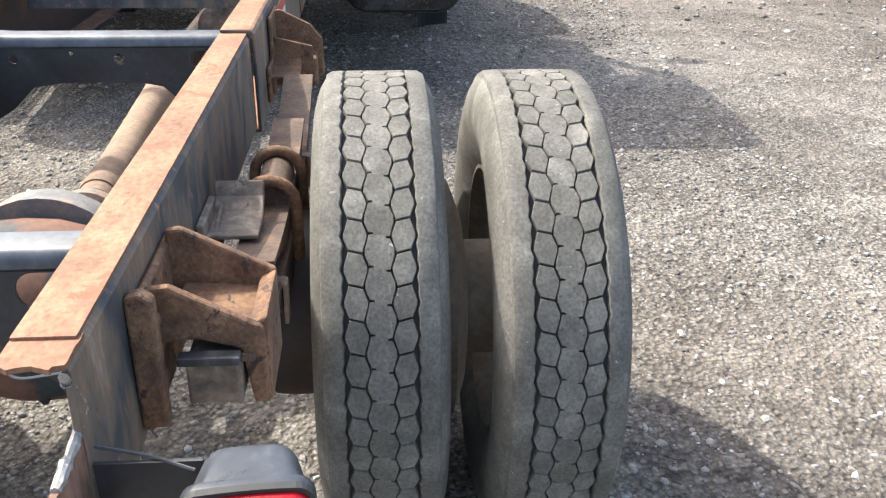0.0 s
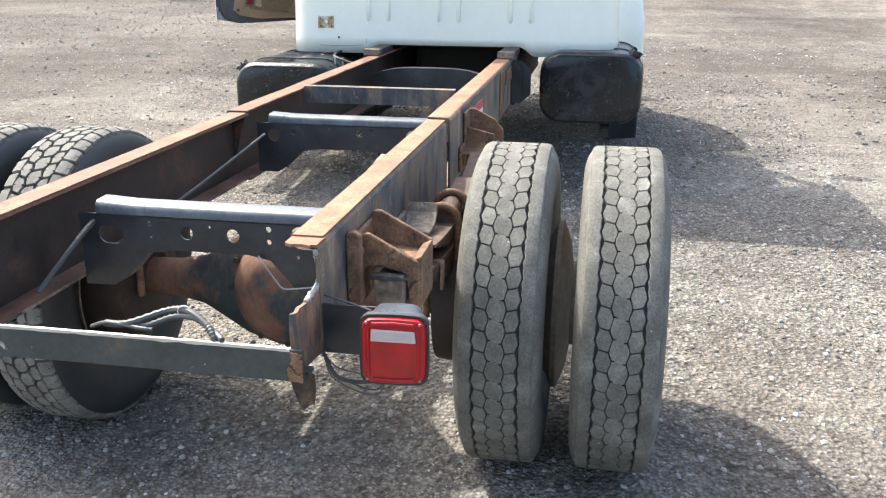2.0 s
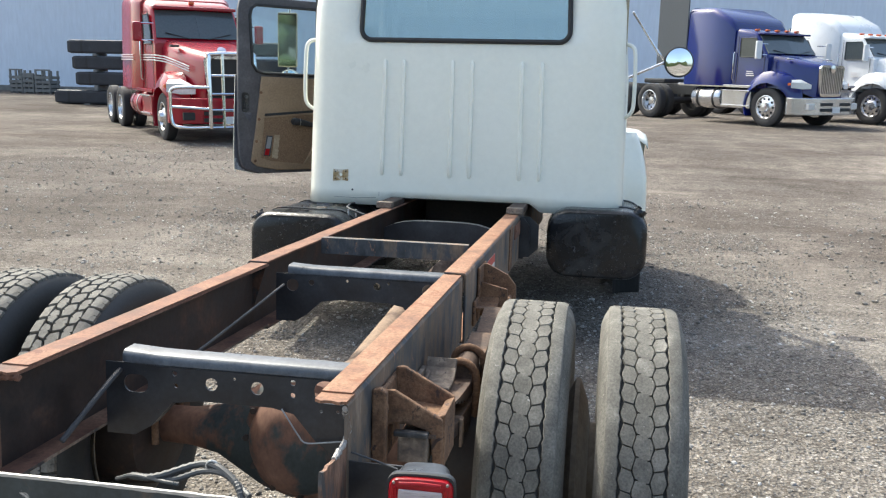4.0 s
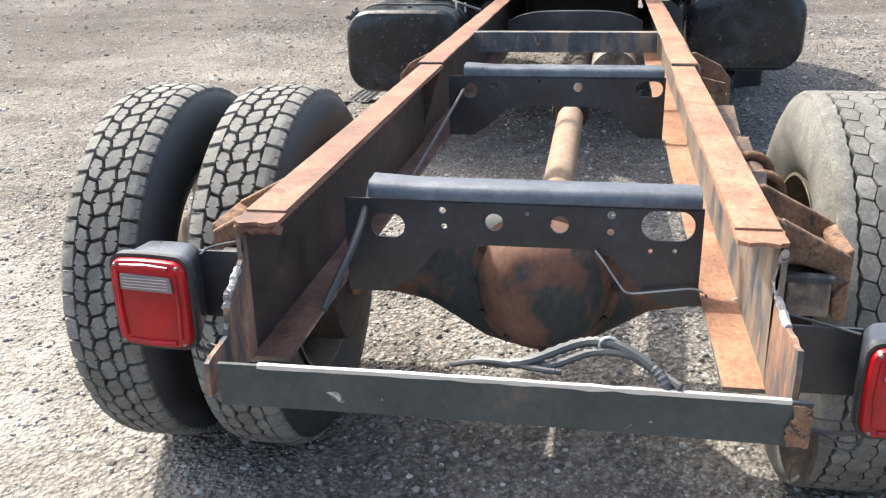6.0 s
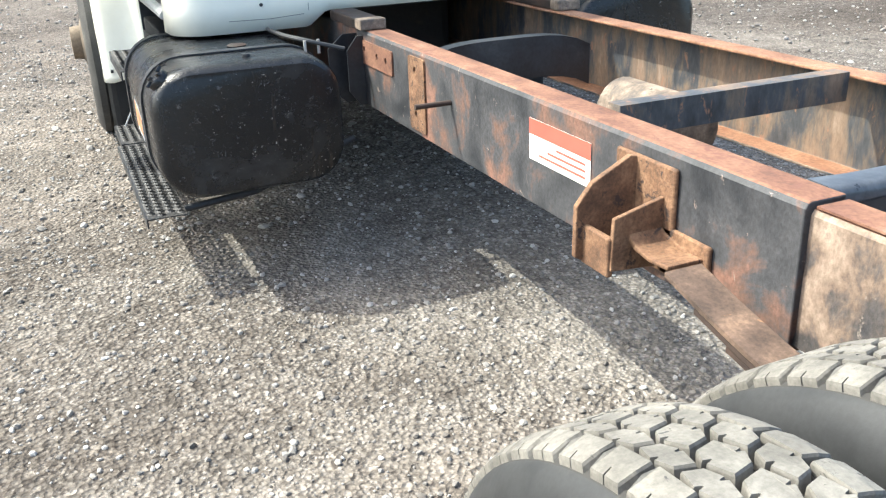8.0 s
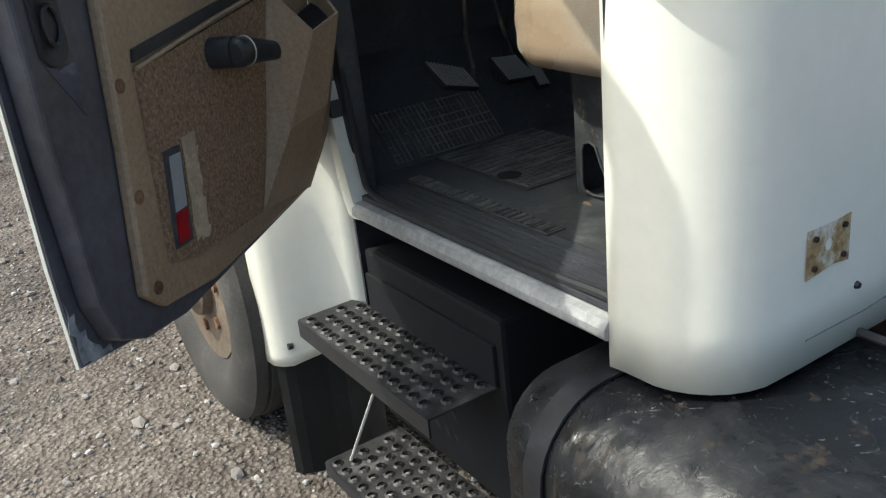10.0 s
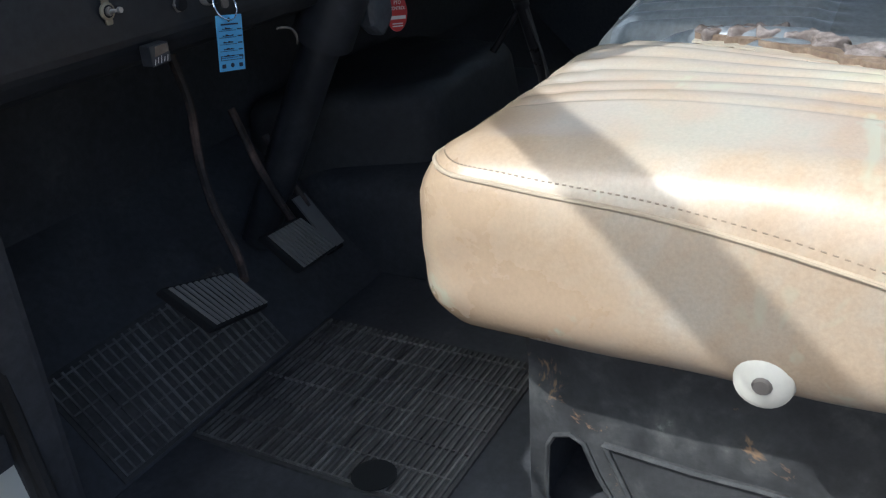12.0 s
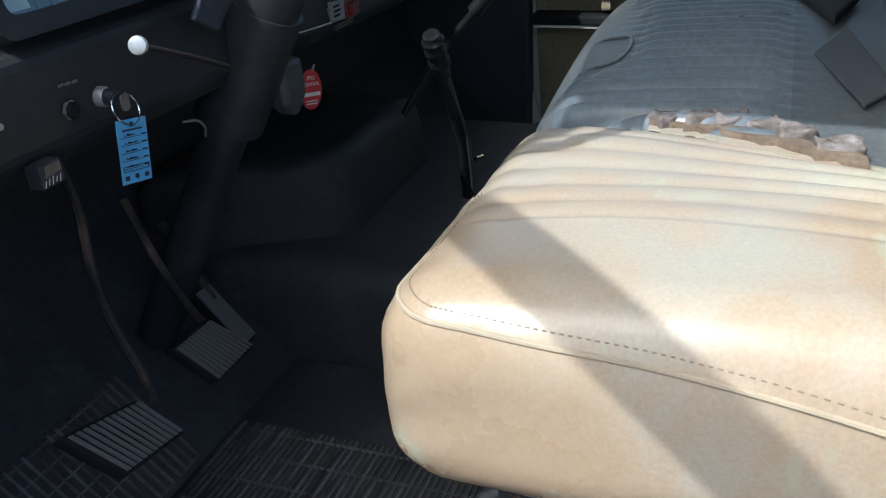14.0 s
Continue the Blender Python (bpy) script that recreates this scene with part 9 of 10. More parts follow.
def tractor(name, at, heading, paint, colour, label, red=False, back=-5.35):
    """A conventional sleeper tractor. Local axes: x to its right, y forward from the front axle, z up."""
    f = Vector((heading[0], heading[1], 0)).normalized()
    m = Matrix(((f.y, f.x, 0, at[0]), (-f.x, f.y, 0, at[1]), (0, 0, 1, at[2]), (0, 0, 0, 1)))
    t = empty(name, label, "truck", m=m)
    for s in (-1, 1):
        part("frame_rail", box(bmesh.new(), s * 0.42 - 0.04, s * 0.42 + 0.04, back - 1.3, 0.9, 0.72, 0.98), FAR_BLACK, t)
        far_wheel(t, s, 0.0, False)
        for y in (back, back + 1.32):
            far_wheel(t, s, y, True)
    for y in (back, back + 1.32):
        part("axle", tube(bmesh.new(), [(-0.95, y, 0.515), (0.95, y, 0.515)], 0.10, 12), FAR_BLACK, t, "", True)
    part("fifth_wheel", box(bmesh.new(), -0.48, 0.48, back + 0.3, back + 1.2, 1.02, 1.16, 0.04), FAR_BLACK, t, "black coupling plate")
    # hood and fenders
    nose = 1.02
    rings = [section(-0.95, 0.98, 1.0, 2.17, 0.22, 0.12), section(-0.4, 0.94, 1.0, 2.09, 0.22, 0.14), section(0.1, 0.84, 1.0, 2.01, 0.22, 0.12), section(0.6, 0.66, 0.9, 1.92, 0.2, 0.08), section(nose - 0.06, 0.52, 0.8, 1.84, 0.16, 0.04), section(nose, 0.48, 0.8, 1.78, 0.12, 0.02)]
    part("hood", loft(bmesh.new(), rings), paint, t, colour + " sloping hood", True)
    for s in (-1, 1):
        rings = []
        for k in range(13):
            a = radians(205 - 200 * k / 12)
            r0, r1 = 0.60, 0.60 + 0.20 * max(0.0, math.sin(a)) ** 0.5
            y = math.cos(a)
            z = 0.53 + math.sin(a) * 0.62
            wide = 1.20 if y < 0.55 else 1.20 - 0.16 * (y - 0.55) / 0.45
            lift = 0.36 * max(0.0, math.sin(a)) ** 0.7
            rings.append([(s * wide, y * 0.66, z), (s * (wide - 0.02), y * 0.72, z + lift * 0.35), (s * (wide - 0.14), y * 0.80, z + lift * 0.85), (s * 0.72, y * 0.84, z + lift), (s * 0.55, y * 0.62, z)])
        part("fender", loft(bmesh.new(), rings), paint, t, colour + " rounded front fender", True)
        bm = loft(bmesh.new(), [[(s * 1.17, 0.60, 1.06), (s * 1.17, 0.60, 1.24), (s * 1.10, 0.52, 1.32)], [(s * 0.93, 0.86, 1.02), (s * 0.92, 0.85, 1.24), (s * 0.90, 0.72, 1.34)], [(s * 0.66, 0.98, 1.03), (s * 0.65, 0.97, 1.17), (s * 0.65, 0.86, 1.20)]])
        part("headlight", bm, LAMP_GLASS, t, "cloudy swept headlight", True)
        part("turn_lamp", box(bmesh.new(), s * 1.185 - 0.02, s * 1.185 + 0.02, 0.46, 0.58, 1.14, 1.22, 0.01), AMBER, t)
        # tanks, steps, fairing
        bm = lathe(bmesh.new(), [(0.0, -2.95), (0.26, -2.95), (0.30, -2.90), (0.30, -1.95), (0.26, -1.90), (0.0, -1.90)], 28, "y", (s * 0.92, 0, 0.70), False)
        tank = part("fuel_tank", bm, RED_PAINT if red else POLISHED, t, "red-skirted fuel tank" if red else "polished aluminium fuel tank", True)
        for y in (-2.72, -2.15):
            part("tank_strap", lathe(bmesh.new(), [(0.304, y), (0.312, y), (0.312, y + 0.07), (0.304, y + 0.07)], 28, "y", (s * 0.92, 0, 0.70)), POLISHED if red else FAR_BLACK, tank, "", True)
        steps = part("step_box", box(bmesh.new(), s * 0.72 - 0.44 * (s < 0), s * 0.72 + 0.44 * (s > 0), -1.85, -0.85, 0.45, 0.92, 0.03), paint if red else POLISHED, t, "side step box under the door")
        for z in (0.50, 0.90):
            part("step_tread", box(bmesh.new(), s * 1.16 - 0.03, s * 1.16 + 0.05, -1.83, -0.87, z, z + 0.035, 0.006), POLISHED, steps)
        part("skirt", box(bmesh.new(), s * 1.16 - 0.02, s * 1.16 + 0.02, -3.5, -0.72, 1.0, 1.07, 0.008), POLISHED if not red else paint, t)
        # mirror
        bm = box(bmesh.new(), s * 1.42 - 0.10, s * 1.42 + 0.10, -0.98, -0.88, 2.0, 2.62, 0.03) if not red else box(bmesh.new(), s * 1.40 - 0.10, s * 1.40 + 0.10, -0.98, -0.86, 2.12, 2.55, 0.05)
        mir = part("mirror", bm, TRUCK_WHITE if not red else paint, t, "tall door mirror")
        part("mirror_arm", tube(bmesh.new(), [(s * 1.02, -1.0, 2.15), (s * 1.34, -0.95, 2.15)], 0.02, 6), CHROME, mir)
        part("mirror_arm", tube(bmesh.new(), [(s * 1.02, -1.0, 2.52), (s * 1.34, -0.95, 2.52)], 0.02, 6), CHROME, mir)
        # side window, door outline, handle
        bm = prism(bmesh.new(), [(-1.88, 2.08), (-1.12, 2.08), (-1.16, 2.30), (-1.36, 2.74), (-1.88, 2.74)], "x", s * 1.035, s * 1.052)
        win = part("side_window", bm, FAR_GLASS, t, "dark door window")
        part("window_seal", tube(bmesh.new(), [(s * 1.05, y, z) for y, z in ((-1.88, 2.08), (-1.12, 2.08), (-1.16, 2.30), (-1.36, 2.74), (-1.88, 2.74))], 0.014, 6, True), FAR_BLACK, win)
        bm = bmesh.new()
        tube(bm, [(s * 1.046, y, z) for y, z in ((-1.96, 1.05), (-1.96, 2.8), (-1.30, 2.8))], 0.006, 6)
        tube(bm, [(s * 1.046, y, z) for y, z in ((-1.04, 1.05), (-1.04, 2.1))], 0.006, 6)
        part("door_gap", bm, FAR_BLACK, t)
        part("grab_handle", tube(bmesh.new(), [(s * 1.06, -2.06, 1.25), (s * 1.10, -2.06, 1.3), (s * 1.10, -2.06, 2.2), (s * 1.06, -2.06, 2.25)], 0.018, 8), CHROME, t, "", True)
    # cab and sleeper
    tall = 0.0 if red else 1.0
    rings = [section(-0.92, 1.02, 1.0, 2.10, 0.1), section(-0.98, 1.03, 1.0, 2.16, 0.1), section(-1.40, 1.04, 1.0, 2.88, 0.16, 0.05), section(-1.5, 1.04, 1.0, 2.98, 0.16, 0.05), section(-2.1, 1.05, 1.0, 3.10, 0.16, 0.04)]
    part("cab", loft(bmesh.new(), rings), paint, t, colour + " cab body", True)
    rings = [section(-2.1, 1.06, 1.05, 3.12, 0.16), section(-2.3, 1.19, 1.05, 3.20 + 0.25 * tall, 0.2, 0.05), section(-2.9, 1.2, 1.05, 3.24 + 0.61 * tall, 0.24, 0.06), section(-3.75, 1.2, 1.05, 3.24 + 0.66 * tall, 0.24, 0.06), section(-3.82, 1.17, 1.05, 3.20 + 0.66 * tall, 0.2, 0.06)]
    part("sleeper", loft(bmesh.new(), rings), paint, t, colour + " tall sleeper box", True)
    for s in (-1, 1):
        a, b = (s * 0.96, -1.015, 2.20), (s * 0.001, -0.975, 2.20)
        c, d = (s * 0.001, -1.36, 2.83), (s * 0.90, -1.395, 2.82)
        bm = bmesh.new()
        front = [bm.verts.new(Vector(p) + Vector((0, 0.035, 0.016))) for p in (a, b, c, d)]
        rear = [bm.verts.new(Vector(p) + Vector((0, -0.02, 0.0))) for p in (a, b, c, d)]
        bm.faces.new(front), bm.faces.new(rear[::-1])
        for k in range(4):
            bm.faces.new((front[k], front[(k + 1) % 4], rear[(k + 1) % 4], rear[k]))
        pane = part("windshield_pane", bm, FAR_GLASS, t, "dark half of the windshield")
        part("wiper", tube(bmesh.new(), [(s * 0.2, -0.95, 2.2), (s * 0.75, -1.02, 2.33)], 0.012, 6), FAR_BLACK, pane)
        part("cowl_vent", box(bmesh.new(), s * 0.80 - 0.09, s * 0.80 + 0.09, -0.16, 0.0, 2.0, 2.05, 0.01), CHROME if not red else FAR_BLACK, t)
    part("visor", box(bmesh.new(), -0.95, 0.95, -1.42, -1.2, 2.86, 2.93, 0.02), paint, t)
    for k in range(5) if not red else (2,):
        part("roof_marker", box(bmesh.new(), -0.8 + 0.4 * k - 0.06, -0.8 + 0.4 * k + 0.06, -1.62, -1.52, 3.0, 3.06, 0.015), AMBER, t)
    for s in (-1, 1):
        part("air_cleaner", lathe(bmesh.new(), [(0.0, 1.4), (0.085, 1.4), (0.085, 3.3), (0.0, 3.32)], 18, "z", (s * 0.9, -4.0, 0), False), CHROME, t, "upright chrome exhaust stack", True)
    # front: grille, bumper
    bm = plate(bmesh.new(), [(x * (1.0 - 0.12 * (z < 1.0)), z) for x, z in rounded(0.98, 1.0, 0.12, 4, 0, 1.33)], [rounded(0.84, 0.86, 0.08, 4, 0, 1.33)], lambda u, v, w: Vector((u, nose + 0.02 + w, v)), 0.05)
    g = part("grille", bm, CHROME, t, "chrome-framed grille")
    part("grille_core", box(bmesh.new(), -0.42, 0.42, nose, nose + 0.02, 0.9, 1.76), FAR_BLACK, g)
    for k in range(12):
        x = -0.385 + 0.07 * k
        if red:
            z = 0.93 + 0.07 * k
            part("grille_bar", box(bmesh.new(), -0.42, 0.42, nose + 0.025, nose + 0.04, z - 0.008, z + 0.008), FAR_BLACK, g)
        else:
            part("grille_bar", box(bmesh.new(), x - 0.018, x + 0.018, nose + 0.025, nose + 0.055, 0.9, 1.76, 0.006), CHROME, g)
    bm = lathe(bmesh.new(), [(0.0, 0.0), (0.10, 0.0), (0.10, 0.02), (0.0, 0.03)], 20, "y", (0, 0, 0), False)
    badge = part("badge", bm, CHROME, t, "plain round chrome badge", True, Matrix.Translation((0, 0.72 if red else nose + 0.07, 1.93 if red else 1.72)) @ Matrix.Rotation(radians(40 if red else 0), 4, "X"))
    half = [(0.0, 1.30), (0.62, 1.27), (1.0, 1.12), (1.20, 0.86), (1.20, 0.70)]
    plan = [(-x, y) for x, y in half[::-1]] + half[1:]
    inner = [(x * 0.93, y - 0.10) for x, y in plan[::-1]]
    bum = part("bumper", prism(bmesh.new(), plan + inner, "z", 0.36 if not red else 0.42, 0.80 if not red else 0.95), paint if red else POLISHED, t, (colour if red else "polished chrome") + " front bumper", False, None, 0.02)
    for s in (-1, 1):
        part("fog_lamp", box(bmesh.new(), s * 0.86 - 0.13, s * 0.86 + 0.13, 1.13, 1.22, 0.5, 0.66, 0.02, Matrix.Identity(4)), LAMP_GLASS if not red else FAR_BLACK, bum)
        for z in (0.46, 0.60):
            part("bumper_slot", box(bmesh.new(), s * 0.36 - 0.22, s * 0.36 + 0.22, 1.24, 1.305, z, z + 0.08, 0.01), FAR_BLACK, bum)
    part("plate", box(bmesh.new(), -0.15, 0.15, 1.30, 1.312, 0.42, 0.57), TRUCK_WHITE, bum)
    if red:
        guard = part("grille_guard", tube(bmesh.new(), smooth_line([(-0.50, 1.5, 0.34), (-0.50, 1.5, 1.0), (-0.48, 1.42, 1.75), (-0.40, 1.40, 1.86), (0.40, 1.40, 1.86), (0.48, 1.42, 1.75), (0.50, 1.5, 1.0), (0.50, 1.5, 0.34)]), 0.045, 10), CHROME, t, "chrome tubular grille guard", True)
        for s in (-1, 1):
            part("guard_loop", tube(bmesh.new(), smooth_line([(s * 0.5, 1.5, 0.36), (s * 1.0, 1.34, 0.36), (s * 1.20, 1.16, 0.46), (s * 1.22, 1.12, 1.0), (s * 1.18, 1.14, 1.14), (s * 1.0, 1.3, 1.18), (s * 0.5, 1.5, 1.18)]), 0.038, 10), CHROME, guard, "", True)
            part("guard_bar", tube(bmesh.new(), [(s * 0.5, 1.5, 0.74), (s * 1.21, 1.16, 0.78)], 0.032, 8), CHROME, guard, "", True)
            part("guard_post", tube(bmesh.new(), [(s * 0.22, 1.52, 0.36), (s * 0.20, 1.42, 1.86)], 0.035, 8), CHROME, guard, "", True)
        for z in (0.36, 0.72, 1.05, 1.42):
            part("guard_bar", tube(bmesh.new(), [(-0.5, 1.5 - 0.05 * (z > 1.2), z), (0.5, 1.5 - 0.05 * (z > 1.2), z)], 0.032, 8), CHROME, guard, "", True)
        for s in (-1, 1):
            for k in range(3):
                bm = sweep(bmesh.new(), smooth_line([(s * 1.212, -3.7, 1.72 + 0.055 * k), (s * 1.212, -2.35, 1.72 + 0.055 * k)], 2), [(-0.006, -0.011), (0.006, -0.011), (0.006, 0.011), (-0.006, 0.011)])
                part("stripe", bm, STRIPE, t, "white painted pinstripe")
                bm = sweep(bmesh.new(), [(s * 1.04, -2.05, 1.72 + 0.055 * k), (s * 1.04, -1.0, 1.72 + 0.055 * k), (s * 0.95, -0.4, 1.69 + 0.055 * k), (s * 0.85, 0.1, 1.62 + 0.05 * k), (s * 0.68, 0.6, 1.50 + 0.05 * k)], [(-0.012, -0.011), (0.012, -0.011), (0.012, 0.011), (-0.012, 0.011)])
                part("stripe", bm, STRIPE, t, "white painted pinstripe")
    else:
        for s in (-1, 1):
            if "blue" in name and s > 0:
                part("side_extender", box(bmesh.new(), s * 1.15 - 0.02, s * 1.15 + 0.02, -5.0, -3.80, 1.75, 4.6, 0.015), EXTENDER, t, "dark grey side panel behind the sleeper")
            for k in range(3):
                part("door_lettering", box(bmesh.new(), s * 1.05 - 0.004, s * 1.05 + 0.004, -1.62, -1.40 + 0.03 * k, 1.56 - 0.07 * k, 1.59 - 0.07 * k), STRIPE, t, "small white unreadable lettering")
        set_back = ("hood", "cab", "sleeper", "windshield_pane", "wiper", "visor", "roof_marker", "side_window", "window_seal", "door_gap", "grab_handle", "mirror", "mirror_arm", "cowl_vent", "air_cleaner", "door_lettering", "grille", "grille_core", "grille_bar", "headlight", "turn_lamp", "side_extender")
        for ob in t.children_recursive:
            kind = ob.name.split(".")[0]
            if kind in set_back:
                for v in ob.data.vertices:
                    v.co = cab_forward(v.co)
            elif kind in ("fuel_tank", "tank_strap", "step_box", "step_tread", "skirt"):
                for v in ob.data.vertices:
                    v.co.y += 0.35
        badge.matrix_basis = Matrix.Translation((0, nose + 0.07, 1.53))
    return t


tractor("red_tractor", (-7.75, 17.25, 0.0), (0.654, -0.757), RED_PAINT, "glossy red", "glossy red sleeper tractor with a chrome grille guard", True, -5.6)
tractor("blue_tractor", (5.9, 24.0, 0.285), (0.66, -0.75), BLUE_PAINT, "deep blue", "deep blue sleeper tractor with chrome grille and bumper", False, -5.6)
tractor("white_tractor", (9.15, 26.4, 0.30), (0.66, -0.75), TRUCK_WHITE, "white", "white sleeper tractor parked beside the blue one", False, -5.6)

# the building behind
bm = bmesh.new()
box(bm, -46, 46, 36.0, 36.3, -0.3, 9.0)
wall = part("wall_building", bm, WALL_PANEL)
tagged(wall, "pale blue-grey smooth metal building wall behind the yard", "wall", kind="structure")
seam = prism(bmesh.new(), [(-0.02, 36.0), (-0.012, 35.992), (0.012, 35.992), (0.02, 36.0)], "z", -0.3, 9.0)
seam_first = part("wall_seam", seam, WALL_PANEL, wall)
for k in range(1, 16):
    ob = new("wall_seam", seam_first.data)
    ob.parent = wall
    ob.matrix_basis = Matrix.Translation((-45 + k * 6.0, 0, 0))
seam_first.matrix_basis = Matrix.Translation((-45, 0, 0))
part("down_pipe", tube(bmesh.new(), [(12.7, 35.9, -0.2), (12.7, 35.9, 9.0)], 0.11, 10), FAR_BLACK, wall, "dark rain pipe", True)
part("wall_footing", box(bmesh.new(), -46, 46, 35.75, 36.0, -0.3, 0.42), CRATE_GREY, wall)

# long dark beams in a stack, propped on timbers
for k, (x, z) in enumerate(((-18.2, 0.14), (-17.35, 0.78), (-17.45, 1.32), (-17.6, 1.86))):
    b = empty("stacked_beam", "long dark round-edged beam in a stack on timbers", "beam", "stack of beams", Matrix.Translation((x, 27.3, z + 0.02)))
    part("beam_body", box(bmesh.new(), 0.06, 8.0, -0.30, 0.30, 0.0, 0.455, 0.07), BEAM_DARK, b)
    part("end_cap", box(bmesh.new(), 0.0, 0.10, -0.27, 0.27, 0.03, 0.42, 0.045), BEAM_DARK, b)
    for q in range(3):
        part("strap", box(bmesh.new(), 0.55 + 1.5 * q, 0.60 + 1.5 * q, -0.304, 0.304, -0.004, 0.459, 0.07), FAR_BLACK, b, "thin black strap")
for x in (-16.6, -11.5):
    for z in (0.62, 1.26, 1.80):
        ob = part("packing_timber", box(bmesh.new(), x, x + 0.14, 26.95, 27.65, z, z + (0.18 if z < 1 else 0.08), 0.01), CRATE_GREY)
        tagged(ob, "grey weathered packing timber between stacked beams", "timber", "packing timbers")
for x in (-17.0, -11.5):
    ob = part("packing_timber", box(bmesh.new(), x, x + 0.2, 26.9, 27.7, 0.02, 0.165, 0.01), CRATE_GREY)
    tagged(ob, "grey weathered timber under the lowest beam", "timber", "packing timbers")


# slatted crates against the wall
def crate(x, y, w, h, open_top):
    c = empty("crate", "grey weathered slatted crate standing by the wall", "crate", "crates by the wall", Matrix.Translation((x, y, yard_height(x, y) - 0.02)))
    for px in (0.0, w * 0.5 - 0.035, w - 0.07):
        for py in (0.0, 0.6):
            part("post", box(bmesh.new(), px, px + 0.07, py, py + 0.07, 0, h, 0.005), CRATE_GREY, c)
    n = 4
    for k in range(n):
        z = 0.08 + (h * (0.72 if open_top else 0.95) - 0.16) * k / (n - 1)
        for py in (-0.02, 0.67):
            part("slat", box(bmesh.new(), 0, w, py, py + 0.02, z, z + 0.12), CRATE_GREY, c)
        for px in (-0.02, w):
            part("slat", box(bmesh.new(), px, px + 0.02, 0, 0.69, z, z + 0.12), CRATE_GREY, c)
    part("filling", box(bmesh.new(), 0.08, w - 0.08, 0.05, 0.62, 0.05, h * 0.5, 0.02), BEAM_DARK, c)
    part("top_rail", box(bmesh.new(), 0, w, 0, 0.07, h, h + 0.06), CRATE_GREY, c)


for x, w, h, o in ((-24.25, 0.60, 0.97, True), (-23.6, 0.48, 0.80, False), (-23.05, 0.70, 0.97, True)):
    crate(x, 33.0, w, h, o)


# ---- loose stones over the gravel, past counting ----
def stone_material():
    m, n, l, b = shader("loose_stone")
    geo = n.new("ShaderNodeNewGeometry")
    colour = ramp(n, l, geo.outputs["Random Per Island"], [(0.0, (0.13, 0.118, 0.107)), (0.3, (0.205, 0.192, 0.177)), (0.65, (0.285, 0.271, 0.252)), (0.9, (0.37, 0.355, 0.333)), (1.0, (0.52, 0.505, 0.48))])
    tc = n.new("ShaderNodeTexCoord")
    f = noise_node(n, l, 160.0, 4, 0.6, tc.outputs["Object"])
    l.new(mixed(n, l, 0.6, colour, ramp(n, l, f, [(0.3, (0.7, 0.69, 0.68)), (0.7, (1.2, 1.2, 1.2))]), "MULTIPLY"), b.inputs["Base Color"])
    b.inputs["Roughness"].default_value = 0.9
    b.inputs["Specular IOR Level"].default_value = 0.25
    bumped(n, l, b, f, 0.4, 0.002)
    return m


def scatter_stones(name, count, x0, x1, y0, y1, small, large, seed, label):
    rng = np.random.default_rng(seed)
    g = (1 + 5 ** 0.5) / 2
    base = np.array([(-1, g, 0), (1, g, 0), (-1, -g, 0), (1, -g, 0), (0, -1, g), (0, 1, g), (0, -1, -g), (0, 1, -g), (g, 0, -1), (g, 0, 1), (-g, 0, -1), (-g, 0, 1)]) / math.hypot(1, g)
    tris = np.array([(0, 11, 5), (0, 5, 1), (0, 1, 7), (0, 7, 10), (0, 10, 11), (1, 5, 9), (5, 11, 4), (11, 10, 2), (10, 7, 6), (7, 1, 8), (3, 9, 4), (3, 4, 2), (3, 2, 6), (3, 6, 8), (3, 8, 9), (4, 9, 5), (2, 4, 11), (6, 2, 10), (8, 6, 7), (9, 8, 1)])
    px, py = rng.uniform(x0, x1, count), rng.uniform(y0, y1, count)
    size = small * (large / small) ** (rng.uniform(0, 1, count) ** 2.6)
    shape = base[None] * rng.uniform(0.72, 1.25, (count, 12, 1)) * (size[:, None] * np.stack([rng.uniform(0.8, 1.3, count), rng.uniform(0.7, 1.1, count), rng.uniform(0.5, 0.85, count)], 1))[:, None, :]
    a = rng.uniform(0, 2 * math.pi, count)
    c, s = np.cos(a)[:, None], np.sin(a)[:, None]
    x, y, z = shape[..., 0], shape[..., 1], shape[..., 2]
    pts = np.stack([x * c - y * s + px[:, None], x * s + y * c + py[:, None], z + size[:, None] * 0.22], 2)
    me = bpy.data.meshes.new(name)
    faces = (tris[None] + 12 * np.arange(count)[:, None, None]).reshape(-1, 3)
    me.from_pydata(pts.reshape(-1, 3).tolist(), [], faces.tolist())
    me.materials.append(STONE)
    ob = new(name, me)
    tagged(ob, label, "gravel", kind="stuff")


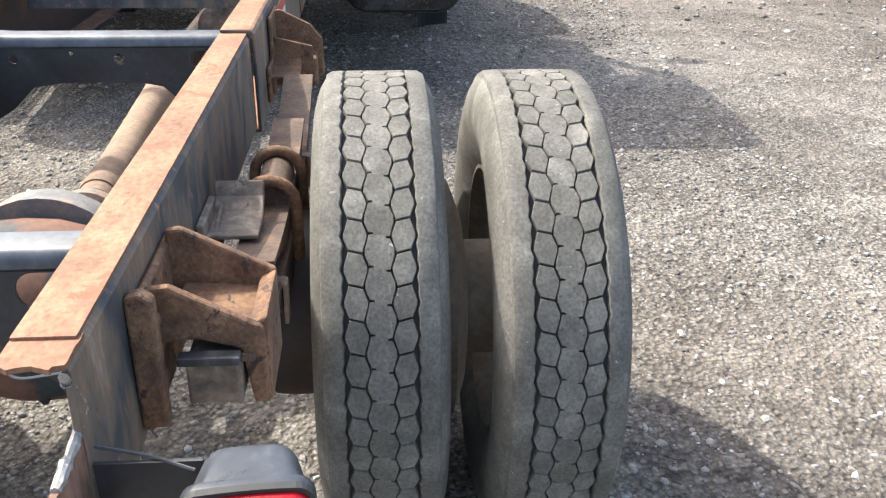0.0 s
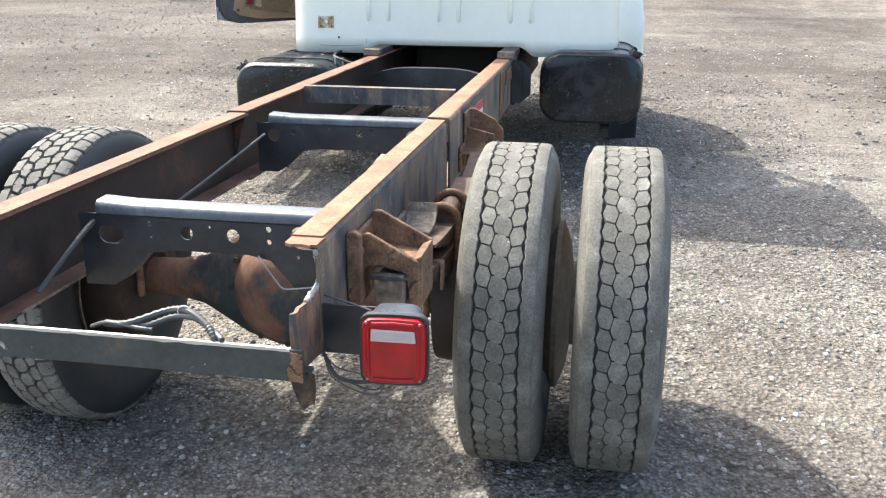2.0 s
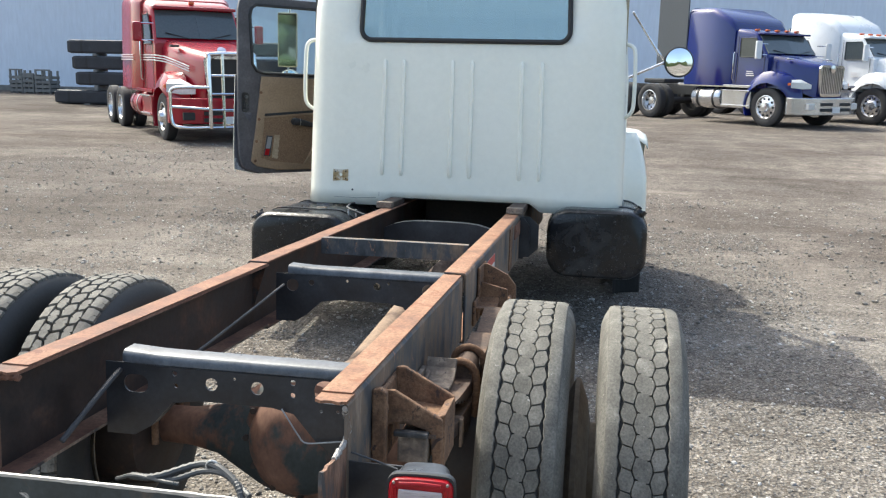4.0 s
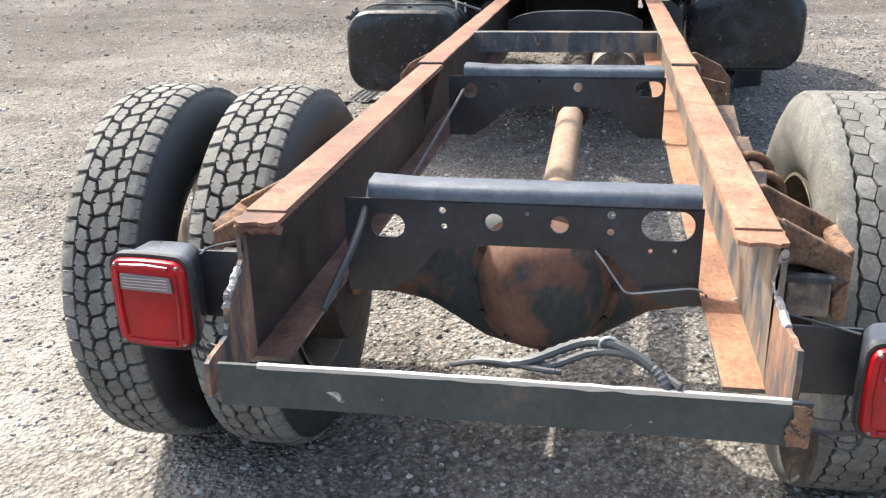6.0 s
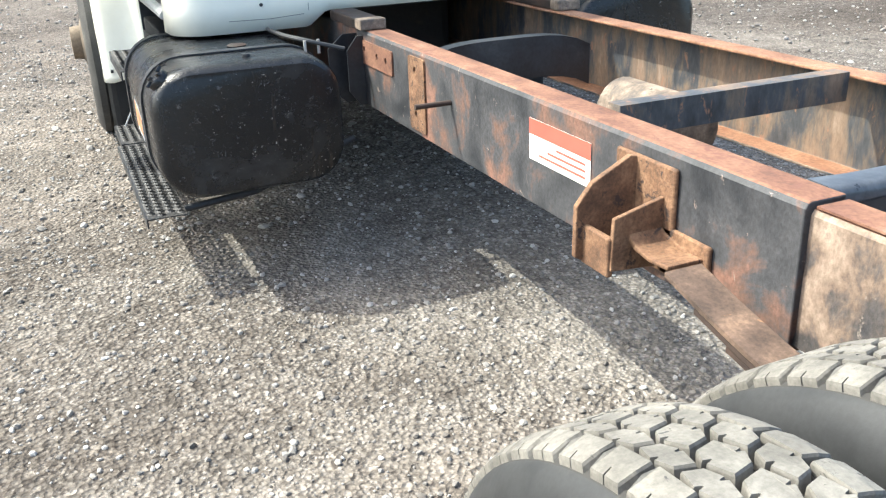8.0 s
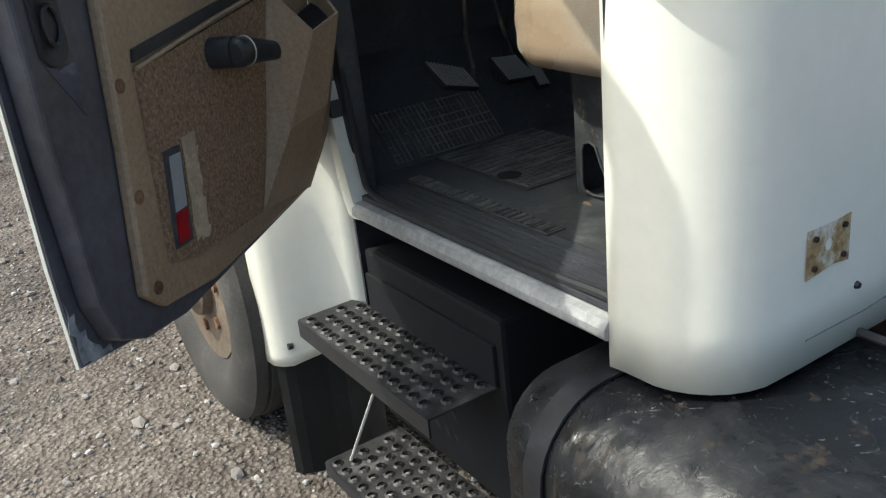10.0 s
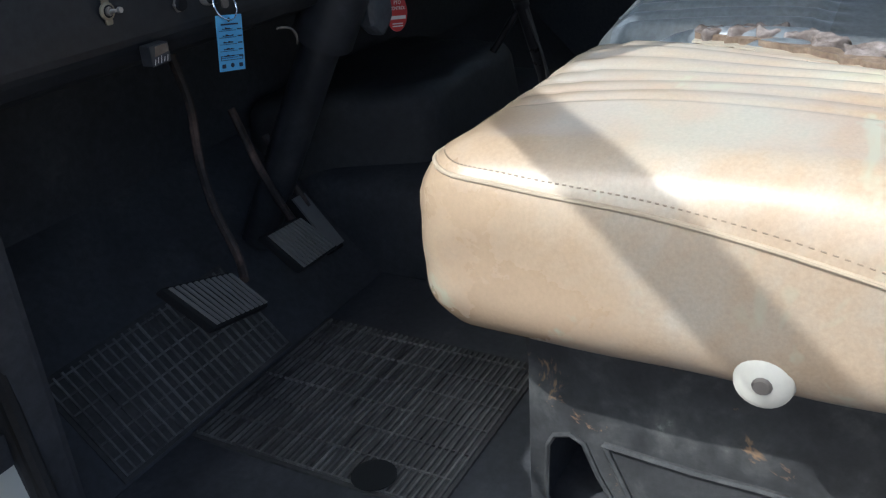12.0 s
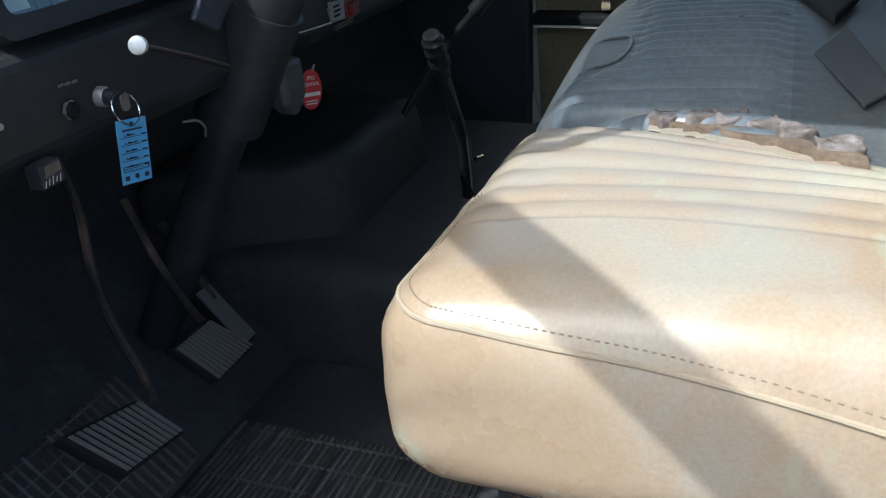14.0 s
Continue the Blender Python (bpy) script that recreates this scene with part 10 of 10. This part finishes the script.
STONE = stone_material()
scatter_stones("loose_gravel", 36000, -3.6, 2.6, -1.6, 8.2, 0.0042, 0.014, 5, "crushed pale and brown stones lying loose on the yard")
scatter_stones("loose_gravel", 12000, -9.0, 7.0, 4.0, 16.0, 0.007, 0.024, 6, "loose pale stones scattered over the yard beyond the truck")


def far_woods(count, seed):
    """A dense belt of trees far behind the yard: many leaf clumps heaped to an uneven outline."""
    rng = np.random.default_rng(seed)
    g = (1 + 5 ** 0.5) / 2
    base = np.array([(-1, g, 0), (1, g, 0), (-1, -g, 0), (1, -g, 0), (0, -1, g), (0, 1, g), (0, -1, -g), (0, 1, -g), (g, 0, -1), (g, 0, 1), (-g, 0, -1), (-g, 0, 1)]) / math.hypot(1, g)
    tris = np.array([(0, 11, 5), (0, 5, 1), (0, 1, 7), (0, 7, 10), (0, 10, 11), (1, 5, 9), (5, 11, 4), (11, 10, 2), (10, 7, 6), (7, 1, 8), (3, 9, 4), (3, 4, 2), (3, 2, 6), (3, 6, 8), (3, 8, 9), (4, 9, 5), (2, 4, 11), (6, 2, 10), (8, 6, 7), (9, 8, 1)])
    x = rng.uniform(-70, 70, count)
    top = 8 + 3 * np.sin(x * 0.21) + 2 * np.sin(x * 0.57 + 1) + rng.uniform(-1, 1, count)
    z = top * rng.uniform(0, 1, count) ** 0.7
    at = np.stack([x, -62 + rng.uniform(-3, 3, count), z], 1)
    size = rng.uniform(0.6, 1.3, (count, 1, 1))
    pts = at[:, None, :] + base[None] * size * rng.uniform(0.6, 1.3, (count, 12, 1))
    me = bpy.data.meshes.new("far_woods")
    me.from_pydata(pts.reshape(-1, 3).tolist(), [], (tris[None] + 12 * np.arange(count)[:, None, None]).reshape(-1, 3).tolist())
    me.materials.append(surface("dull_green_leaves", [(0.3, (0.025, 0.04, 0.014)), (0.7, (0.07, 0.10, 0.035))], 0.6, (0.7, 0.9), 0.0, 0.3, 4.0))
    tagged(new("far_woods", me), "belt of dull green trees beyond the yard", "trees", kind="stuff")


far_woods(2600, 11)
